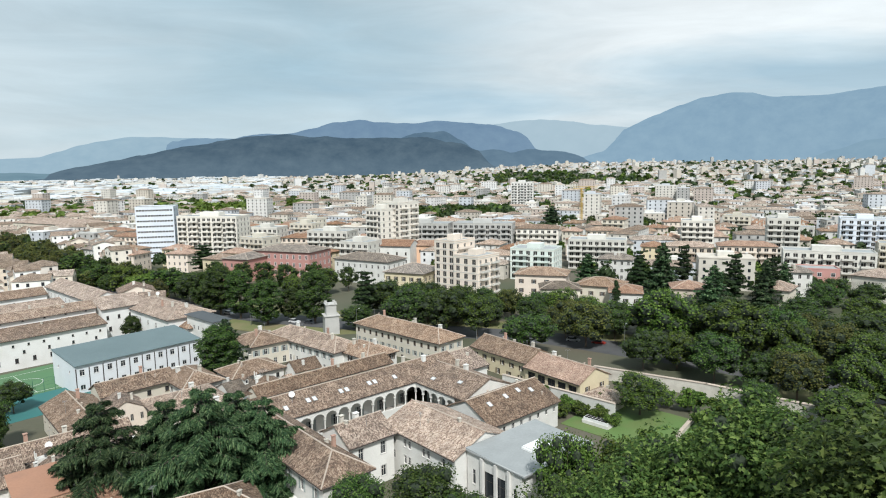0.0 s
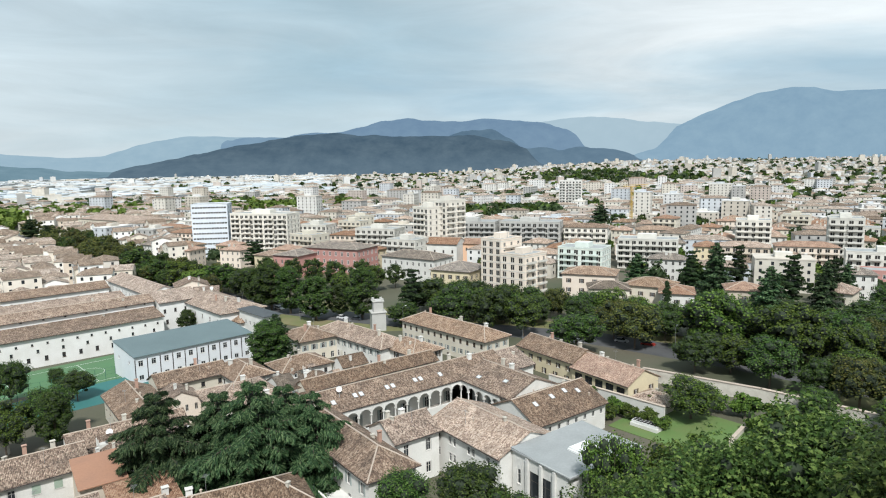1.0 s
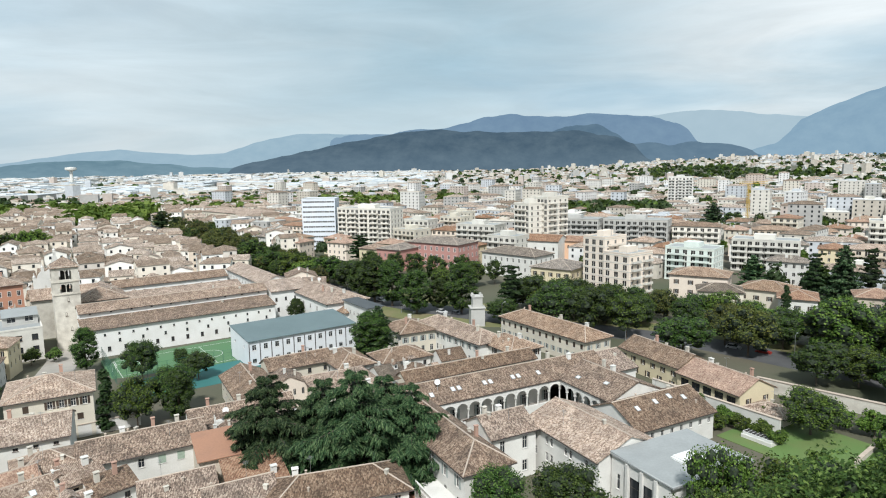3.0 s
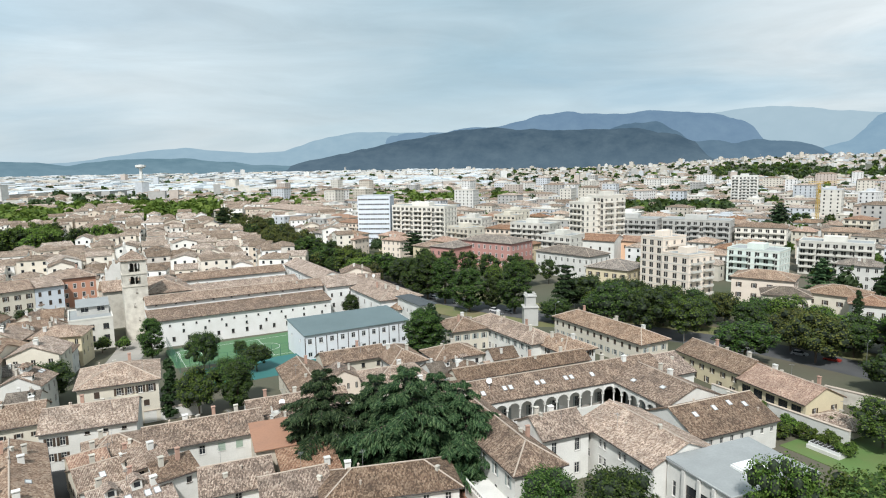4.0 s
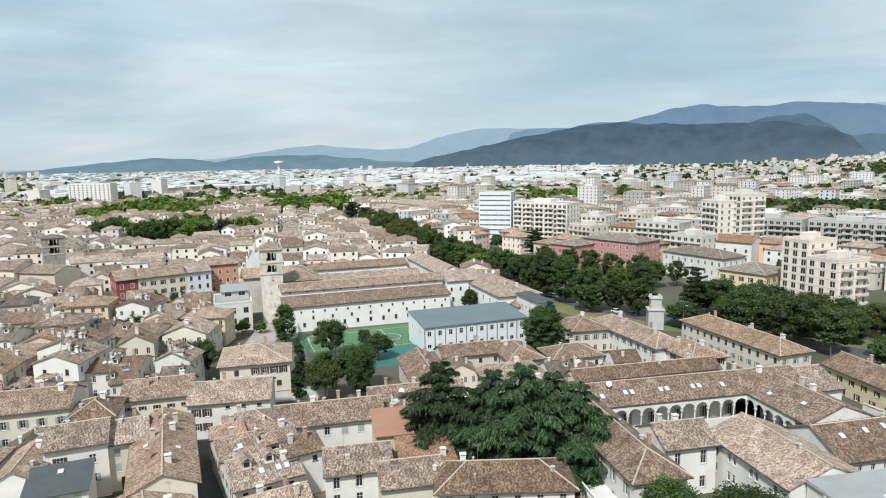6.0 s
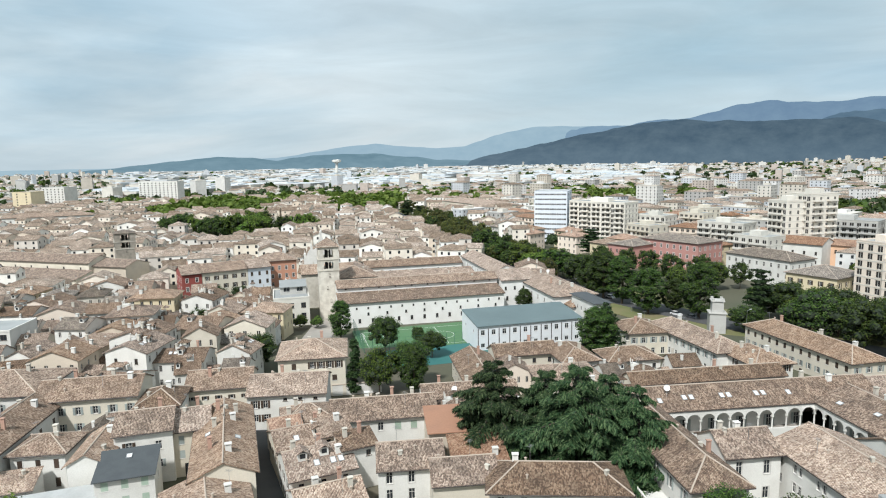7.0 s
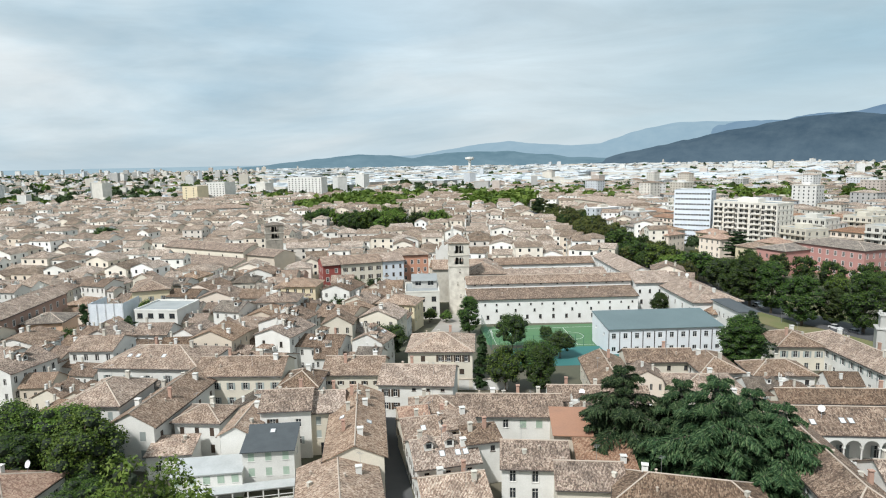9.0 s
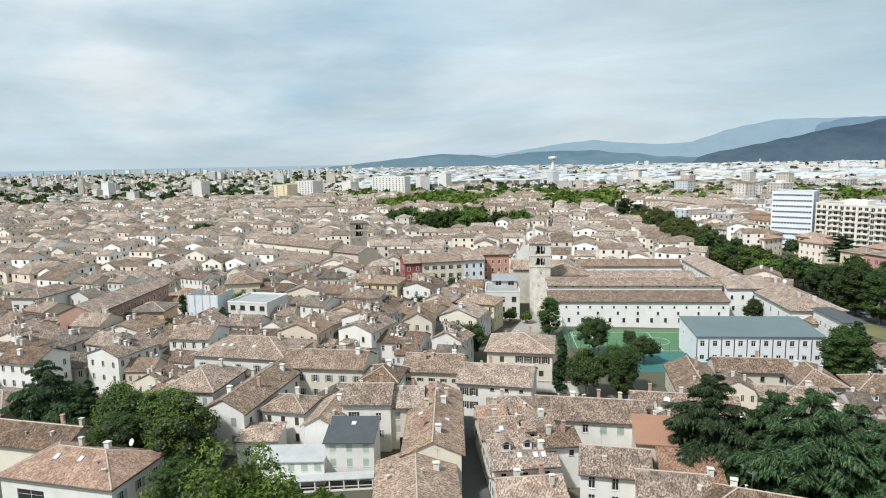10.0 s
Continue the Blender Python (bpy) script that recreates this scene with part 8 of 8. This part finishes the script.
for i in range(30):
    near, villa = i < 12, i >= 24
    if near:
        w, d, rise = rt.uniform(9.5, 14.5), rt.uniform(9, 12.5), rt.uniform(1.7, 2.3)
        spots = [(rt.uniform(-4, 4), rt.uniform(-3, 3)) for _ in range(5)]
        shape = (w, d, rise, spots)
        TOWN_SHAPE.append(shape)
    i0, i = i, i % 12
    w, d, rise, spots = TOWN_SHAPE[i]
    kind = ("gx", "gx", "hip", "gy", "gx", "hip", "gy", "gx", "hip", "gx", "gy", "gx")[i]
    tint, tl = tints[i], tls[i]
    if villa:
        kind, tint, tl = "hip", ("cream", "white", "pink", "offwhite", "yellow", "white")[i], ("orange", "pale", "orange", "tan", "orange", "grey")[i]
    n = max(2, int(w / (3.1 if near else 2.6)))
    st = ("brown", "grey", "dark", "green", "dark", "brown_shut")[i % 6]
    rows3 = [(6.9, n, 0.9, 1.5, st), (3.6, n, 0.9, 1.5, st)] + ([] if near else [(0.6, n, 0.9, 1.6, st)])
    side = [(6.7, 2, 0.9, 1.4, "dark"), (3.4, 2, 0.9, 1.4, "dark")] if near else [(6.7, 3, 0.9, 1.4, "dark"), (3.4, 3, 0.9, 1.4, "dark")]
    p = house("town_house", f"{names[tint]} old town house with {tnames[tl]} tiled roof" if not villa else f"{names[tint]} villa with {tnames[tl]} hipped tile roof", 0, -100 - 20 * i0, 0, w, d, 9.5, kind, rise, tint, tl,
              {"f": rows3, "r": side, "l": side, "b": side if not near else []}, z0=0,
              chim=spots[:3 if near else 2], dormers=[(spots[3][0], -2.2)] if kind == "gx" and i % 2 and not villa else (), skylights=[(spots[4][0], -2.4), (spots[4][0] + 1.4, -2.4)][:1 + i % 2] if kind != "gy" and near else (),
              full=False if near else None, lines=False, group="villas beyond the avenue" if villa else "old town houses", mark=False, over=0.65)
    if not villa and i % 3 != 1:
        wing_of(p, w, d, 9.5, tint, tls[(i + 3) % 12], 1 if i % 2 else -1, rt.uniform(3.0, 4.5), rt.uniform(5.0, 7.0), rt.uniform(1.6, 3.6))
    if i in (2, 7, 9) and not villa:
        belvedere(p, spots[1][0] * 0.5, 0.6, 11.2, tint, tl)
    TOWN.append((p, w, d))
gu, gv = Vector((math.cos(radians(GRID)), math.sin(radians(GRID)))), Vector((-math.sin(radians(GRID)), math.cos(radians(GRID))))
far_rows, FILLED = [], []
for i in range(-70, 90):
    for j in range(-10, 95):
        a = i * 12.2 + (i // 4) * 3.0 + rt.uniform(-1.5, 1.5)
        b = j * 11.2 + (j // 3) * 2.5 + rt.uniform(-1.5, 1.5)
        x, y = gu.x * a + gv.x * b, gu.y * a + gv.y * b
        r = math.hypot(x, y)
        az = math.degrees(math.atan2(-x, y))
        pick, jit, hh, sc = rt.randrange(12), rt.uniform(-11, 11) + 30 * noise.noise((x * 0.005, y * 0.005, 3)), rt.uniform(-2.6, 2.6), rt.uniform(0.74, 1.12)
        if r < 96 or r > 900 or az < 24 or az > 97:
            continue
        if az < 34 and r < 225 or (az < 46 and r > 240 and near_line(x, y, AVENUE, 20)):
            continue
        if az < 33 and r > 235 and y > 240 and not (az > 27 and r > 320):
            continue
        if az < 60 and r < 100:
            continue
        if az > 68 and r < 165 or (az > 60 and r < 108):
            continue
        if rt.random() < 0.04 or (38 < az < 64 and r > 640 and noise.noise((az * 0.2, r * 0.006, 1)) > 0.02):
            continue
        p, w, d = TOWN[pick + (0 if r < 165 else 12)]
        if overlaps(x, y, min(w, d) * 0.42 * sc) or near_tree(x, y, 2.4) or near_line(x, y, STREET, 4.8) or near_line(x, y, LANE, 4) or near_line(x, y, AVENUE, 17):
            continue
        if r < 285:
            turn = GRID + jit + (90 if rt.random() < 0.3 else 0)
            p.scale = (sc, sc, 1)
            copy_thing(p, pose(x, y, gz(x, y) + hh - 0.4, 0, 0, turn))
            p.scale = (1, 1, 1)
            FILLED.append((x, y, radians(turn), w * sc / 2 - 1.0, d * sc / 2 - 1.0))
        else:
            far_rows.append((x, y, GRID + jit + (90 if rt.random() < 0.35 else 0), w * sc, d * sc, 10.0 + hh * 1.5, "g" if pick % 3 else "h", rt.uniform(1.7, 2.5)))

# small back houses wedged into the gaps
USED.extend(FILLED)
small = 0
for i in range(-28, 38):
    for j in range(-2, 50):
        a, b = i * 6.4 + rt.uniform(-1.5, 1.5), j * 6.4 + rt.uniform(-1.5, 1.5)
        x, y = gu.x * a + gv.x * b, gu.y * a + gv.y * b
        r, az = math.hypot(x, y), math.degrees(math.atan2(-x, y))
        pick, turn = rt.randrange(12), GRID + rt.uniform(-10, 10) + rt.choice((0, 90))
        if not (112 < r < 270 and 38 < az < 80) or small > 130:
            continue
        if overlaps(x, y, 2.3) or near_tree(x, y, 1.5) or near_line(x, y, STREET, 4.0) or near_line(x, y, LANE, 3.6):
            continue
        p, w, d = TOWN[12 + pick]
        p.scale = (0.58, 0.6, 0.9)
        copy_thing(p, pose(x, y, gz(x, y) - 2.4 + rt.uniform(-0.8, 1.2), 0, 0, turn))
        p.scale = (1, 1, 1)
        USED.append((x, y, radians(turn), w * 0.29 - 0.5, d * 0.3 - 0.5))
        small += 1

# low roofs crowded between the gymnasium and the courtyard
for i in range(10):
    for j in range(11):
        x, y = -78 + i * 5.2 + rt.uniform(-1, 1), 100 + j * 5.2 + rt.uniform(-1, 1)
        pick, turn = rt.randrange(12), GRID + rt.choice((0, 90)) + rt.uniform(-4, 4)
        if y - 135 > (x + 60) * 0.9 + 12 or overlaps(x, y, 1.9) or near_tree(x, y, 0.5):
            continue
        p, w, d = TOWN[12 + pick]
        p.scale = (0.62, 0.62, 0.9)
        copy_thing(p, pose(x, y, gz(x, y) - 4.0 + rt.uniform(-0.6, 0.8), 0, 0, turn))
        p.scale = (1, 1, 1)
        USED.append((x, y, radians(turn), w * 0.31 - 0.8, d * 0.31 - 0.8))

# modern quarter: villas and flats between the trees
FLATS = []
for i, (w, d, fl, col, rk) in enumerate(((24, 13, 4, "offwhite", "flat"), (18, 14, 5, "cream", "flat"), (28, 12, 4, "pink", "hip"), (20, 13, 4, "grey", "flat"), (24, 13, 4, "beige", "hip"), (16, 15, 5, "cream", "hip"))):
    p = apartment(("white", "cream", "pinkish", "grey", "beige", "tiled cream")[i] + " apartment block with balconies", 0, -400 - 40 * i, 0, w, d, fl, 3.1, col, ("f",), max(3, int(w / 5)), rk, "orange" if i in (2, 5) else "pale", "apartment blocks")
    USED.pop()
    FLATS.append((p, w, d))
mod_far = []
tree_far = []
rm = random.Random(21)
for i in range(-40, 60):
    for j in range(0, 75):
        x, y = i * 26 + rm.uniform(-5, 5) + (j % 2) * 12, 240 + j * 22 + rm.uniform(-4, 4)
        r = math.hypot(x, y)
        az = math.degrees(math.atan2(-x, y))
        q, pick, jit = rm.random(), rm.randrange(6), rm.choice((-14, -14, -20, -30, 60, 76)) + rm.uniform(-4, 4)
        if az > 33 or az < -46 or r < 290 or r > 1250:
            continue
        if az > 27 and r < 420 or near_line(x, y, AVENUE, 24):
            continue
        if overlaps(x, y, 9) or near_tree(x, y, 6):
            continue
        if r < 560 and q < 0.15:
            p, w, d = FLATS[pick]
            copy_thing(p, pose(x, y, gz(x, y), 0, 0, jit if abs(jit) < 40 else jit - 90))
        elif r < 560 and q < 0.72:
            p, w, d = TOWN[24 + pick]
            p.scale = (1.15, 1.15, 1.1)
            copy_thing(p, pose(x, y, gz(x, y), 0, 0, jit))
            p.scale = (1, 1, 1)
            tree_far.append((x + 13, y + 6, rm.uniform(3, 5), rm.uniform(6, 11)))
            tree_far.append((x - 12, y + 9, rm.uniform(2.5, 4.5), rm.uniform(6, 12)))
        elif q < 0.90:
            big = rm.random() < 0.05
            mod_far.append((x, y, jit, rm.uniform(14, 28), rm.uniform(11, 16), rm.uniform(20, 28) if big else rm.uniform(6.5, 14), "f" if rm.random() < 0.36 else "h", 2.0))
            tree_far.append((x + rm.uniform(-13, 13), y - 11, rm.uniform(2.5, 4.5), rm.uniform(6, 13)))
            if rm.random() < 0.5:
                mod_far.append((x + 12, y + 12, jit, rm.uniform(9, 14), rm.uniform(9, 12), rm.uniform(6, 10), "h", 2.0))
        else:
            tree_far += [(x + rm.uniform(-9, 9), y + rm.uniform(-9, 9), rm.uniform(3.5, 6), rm.uniform(8, 15)) for _ in range(4)]


def island_mat(name, cols):
    m = bpy.data.materials.new(name)
    m.use_nodes = True
    nt = m.node_tree
    b = nt.nodes["Principled BSDF"]
    b.inputs["Roughness"].default_value = 0.85
    g = nt.nodes.new("ShaderNodeNewGeometry")
    r1 = nt.nodes.new("ShaderNodeValToRGB")
    r1.color_ramp.interpolation = "CONSTANT"
    el = r1.color_ramp.elements
    while len(el) < len(cols):
        el.new(0.5)
    for k, c in enumerate(cols):
        el[k].position, el[k].color = k / len(cols), (*c, 1)
    nt.links.new(g.outputs["Random Per Island"], r1.inputs[0])
    n1 = nt.nodes.new("ShaderNodeTexNoise")
    n1.inputs["Scale"].default_value, n1.inputs["Detail"].default_value = 0.25, 6
    nt.links.new(g.outputs["Position"], n1.inputs["Vector"])
    mr = nt.nodes.new("ShaderNodeMapRange")
    mr.inputs["To Min"].default_value, mr.inputs["To Max"].default_value = 0.75, 1.2
    nt.links.new(n1.outputs["Fac"], mr.inputs[0])
    hv = nt.nodes.new("ShaderNodeHueSaturation")
    nt.links.new(mr.outputs[0], hv.inputs["Value"])
    nt.links.new(r1.outputs[0], hv.inputs["Color"])
    nt.links.new(hv.outputs[0], b.inputs["Base Color"])
    return m


# far-town walls coloured lighter than near plaster, in place of distance haze
M_FARWALL = island_mat("far_town_plaster", [(0.775, 0.752, 0.695), (0.695, 0.627, 0.524), (0.730, 0.661, 0.559), (0.798, 0.787, 0.752), (0.638, 0.547, 0.445), (0.752, 0.695, 0.604), (0.593, 0.547, 0.490), (0.798, 0.775, 0.718)])
M_FARMOD = island_mat("far_flats_plaster", [(0.588, 0.574, 0.539), (0.510, 0.461, 0.392), (0.490, 0.510, 0.530), (0.568, 0.539, 0.481), (0.470, 0.402, 0.353), (0.539, 0.500, 0.432), (0.372, 0.363, 0.343), (0.628, 0.617, 0.598)])
# pale sheet roofs, their colour also standing for sunshine on the plain
M_SHED = island_mat("shed_roof_sheet", [(0.50, 0.53, 0.55), (0.44, 0.48, 0.50), (0.56, 0.58, 0.59), (0.46, 0.45, 0.42)])


def city(name, label, rows, wallm, roofm, windows):
    """Many far buildings joined: walls, roofs, and windows as set-on panes on the sides turned to the hill."""
    W, WF, R, RF, V, VF = [], [], [], [], [], []
    for x, y, yaw, w, d, h, kind, rise in rows:
        z = gz(x, y)
        c, s = math.cos(radians(yaw)), math.sin(radians(yaw))

        def g(px, py, pz):
            return (x + px * c - py * s, y + px * s + py * c, z + pz)
        hw, hd = w / 2, d / 2
        o = 0.4
        k = len(W)
        W += [g(px, py, pz) for pz in (-2, h) for px, py in ((-hw, -hd), (hw, -hd), (hw, hd), (-hw, hd))]
        WF += [(k + i, k + (i + 1) % 4, k + 4 + (i + 1) % 4, k + 4 + i) for i in range(4)]
        if kind == "g":
            W += [g(-hw, 0, h + rise), g(hw, 0, h + rise)]
            WF += [(k + 4, k + 7, k + 8), (k + 5, k + 6, k + 9)]
        k = len(R)
        if kind == "f":
            R += [g(px, py, pz) for pz in (h, h + 0.5) for px, py in ((-hw - .2, -hd - .2), (hw + .2, -hd - .2), (hw + .2, hd + .2), (-hw - .2, hd + .2))]
            RF += [(k + 4, k + 5, k + 6, k + 7)] + [(k + i, k + (i + 1) % 4, k + 4 + (i + 1) % 4, k + 4 + i) for i in range(4)]
            lx = hw * 0.3
            k = len(R)
            R += [g(px, py, pz) for pz in (h + 0.5, h + 2.6) for px, py in ((-lx, -hd * .4), (lx, -hd * .4), (lx, hd * .4), (-lx, hd * .4))]
            RF += [(k + 4, k + 5, k + 6, k + 7)] + [(k + i, k + (i + 1) % 4, k + 4 + (i + 1) % 4, k + 4 + i) for i in range(4)]
        else:
            e = h - o * rise / hd + 0.1
            q = hw + o if kind == "g" else max(hw - hd, 0.3)
            R += [g(-hw - o, -hd - o, e), g(hw + o, -hd - o, e), g(hw + o, hd + o, e), g(-hw - o, hd + o, e), g(-q, 0, h + rise + .1), g(q, 0, h + rise + .1)]
            RF += [(k, k + 1, k + 5, k + 4), (k + 2, k + 3, k + 4, k + 5)]
            if kind == "h":
                RF += [(k + 1, k + 2, k + 5), (k + 3, k, k + 4)]
        if windows:
            for nx, ny, L in ((0, -1, w), (1, 0, d), (0, 1, w), (-1, 0, d)):
                wx, wy = nx * c - ny * s, nx * s + ny * c
                if wx * x + wy * y > 0:
                    continue
                n = max(2, int(L / 4.0))
                for f in range(int(h / 3.2)):
                    for i in range(n):
                        u = (i + 0.5) / n * L - L / 2
                        z0 = h - 3.2 * f - 2.4
                        k = len(V)
                        for du, dz in ((-0.55, 0), (0.55, 0), (0.55, 1.5), (-0.55, 1.5)):
                            px, py = ((u + du) * (-ny if ny else 0) if ny else nx * (hw + 0.05)), (ny * (hd + 0.05) if ny else (u + du) * nx)
                            V.append(g(px, py, z0 + dz))
                        VF.append((k, k + 1, k + 2, k + 3))
    e = root(name, 0, 0, 0, 0, label, "buildings", kind="stuff")
    for nm, vs, fs, m in (("wall", W, WF, wallm), ("roof", R, RF, roofm), ("window", V, VF, M_GLASS)):
        if not fs:
            continue
        me = bpy.data.meshes.new(nm)
        me.from_pydata(vs, [], fs)
        me.materials.append(m)
        if nm == "roof" and m is FAR_TILE:
            set_uv(me)
        ob = new(nm, me)
        ob.parent = e
        tagged(ob, kind="stuff")


flat_far = [r for r in mod_far if r[6] == "f"]
hip_far = [r for r in mod_far if r[6] != "f"]
city("distant_town_houses", "crowded old town houses with brown tiled roofs", far_rows, M_FARWALL, FAR_TILE, True)
city("distant_villas", "pale houses with tiled hipped roofs among trees", hip_far, M_FARMOD, FAR_TILE, True)
city("distant_flats", "pale flat-roofed apartment blocks", flat_far, M_FARMOD, M_FARMOD, True)

# the wide plain: suburbs, sheds, groves
ro = random.Random(33)
sub, sheds, park_far = [], [], []
for i in range(8200):
    r = 850 + 3500 * ro.random() ** 1.25
    az = ro.uniform(-46, 100)
    if 24 < az < 97 and r < 900:
        continue
    if az <= 33 and r < 1250:
        continue
    x, y = -r * math.sin(radians(az)), r * math.cos(radians(az))
    n = noise.noise((x * 0.0016, y * 0.0016, 5))
    plainside = 14 < az < 62
    if plainside and r > 1250 and ro.random() < 0.62:
        if ro.random() < 0.42:
            sheds.append((x, y, ro.choice((12, 102)) + ro.uniform(-8, 8), ro.uniform(60, 170), ro.uniform(30, 70), ro.uniform(8, 13), "f", 1.5))
        continue
    if n > 0.40:
        if ro.random() < 0.6:
            tree_far += [(x + ro.uniform(-30, 30), y + ro.uniform(-30, 30), ro.uniform(5, 9), ro.uniform(8, 15)) for _ in range(2)]
        continue
    tall = ro.random() < 0.04
    sub.append((x, y, ro.uniform(-30, 60), ro.uniform(9, 26), ro.uniform(9, 15), ro.uniform(18, 32) if tall else ro.uniform(5, 12), "f" if tall or ro.random() < 0.45 else "h", 2.2))
for i in range(3000):
    # evergreen belts, and the park with its sunlight put into lighter leaf colour
    k = ro.random()
    if k < 0.22:
        az, r = ro.uniform(38, 64), ro.uniform(640, 900)
        if noise.noise((az * 0.2, r * 0.006, 1)) < -0.05:
            continue
    elif k < 0.32:
        az, r = ro.uniform(12, 40), ro.uniform(760, 900)
    elif k < 0.39:
        az, r = ro.uniform(-6, 4), ro.uniform(620, 680)
    else:
        az, r = ro.uniform(-42, 92), 900 + 2700 * ro.random() ** 1.7
        if 12 < az < 62 and r > 1150 and ro.random() < 0.75:
            continue
    (park_far if k < 0.32 else tree_far).append((-r * math.sin(radians(az)), r * math.cos(radians(az)), ro.uniform(6, 10), ro.uniform(11, 18)))
city("suburb_houses", "pale suburbs spreading to the hills", [r for r in sub if r[6] != "f"], M_FARMOD, FAR_TILE, False)
city("suburb_blocks", "pale flat-roofed blocks in the far suburbs", [r for r in sub if r[6] == "f"], M_FARMOD, M_FARMOD, False)
city("industrial_sheds", "large white industrial sheds on the plain", sheds, M_FARMOD, M_SHED, False)


def grove(name, label, rows, leafm, seed):
    rng = np.random.default_rng(seed)
    C, N = [], []
    S = []
    for x, y, r, h in rows:
        d = math.hypot(x, y)
        n = 90 if d < 700 else (44 if d < 1500 else 16)
        v = rng.normal(size=(n, 3))
        v /= np.linalg.norm(v, axis=1, keepdims=True)
        v[:, 2] = np.abs(v[:, 2]) * 1.2 - 0.35
        k = rng.uniform(0.65, 1.05, size=(n, 1))
        lump = 1 + 0.25 * np.sin(v[:, :1] * 5 + x) * np.cos(v[:, 1:2] * 5 + y)
        p = v * k * lump * np.array([r, r, h * 0.45]) + np.array([x, y, gz(x, y) + h * 0.52])
        C.append(p)
        N.append(v + rng.normal(size=v.shape) * 0.4)
        S.append(np.full((n, 1), r * (0.52 if n == 90 else 0.72 if n == 44 else 1.1)))
    C, N, S = np.concatenate(C), np.concatenate(N), np.concatenate(S)
    me = quads_mesh(name, C, N, S, leafm, rng)
    return tagged(new(name, me), label, "trees", kind="stuff")


grove("distant_trees", "scattered green trees between far houses", tree_far[::2], LEAF["far"], 5)
grove("distant_dark_trees", "dark evergreen trees between far houses", tree_far[1::4], LEAF["dark"], 6)
# lighter leaf material stands for sunshine on the park
grove("park_trees", "bright green park trees beyond the old town", park_far, LEAF["light"], 8)
grove("distant_light_trees", "light green groves on the plain", tree_far[3::4], LEAF["mid"], 7)

# remove the pattern pieces that copies were taken from
for p in [*PROTO.values(), *(t[0] for t in TOWN), *(t[0] for t in FLATS)]:
    for o in (*p.children_recursive, p):
        bpy.data.objects.remove(o)
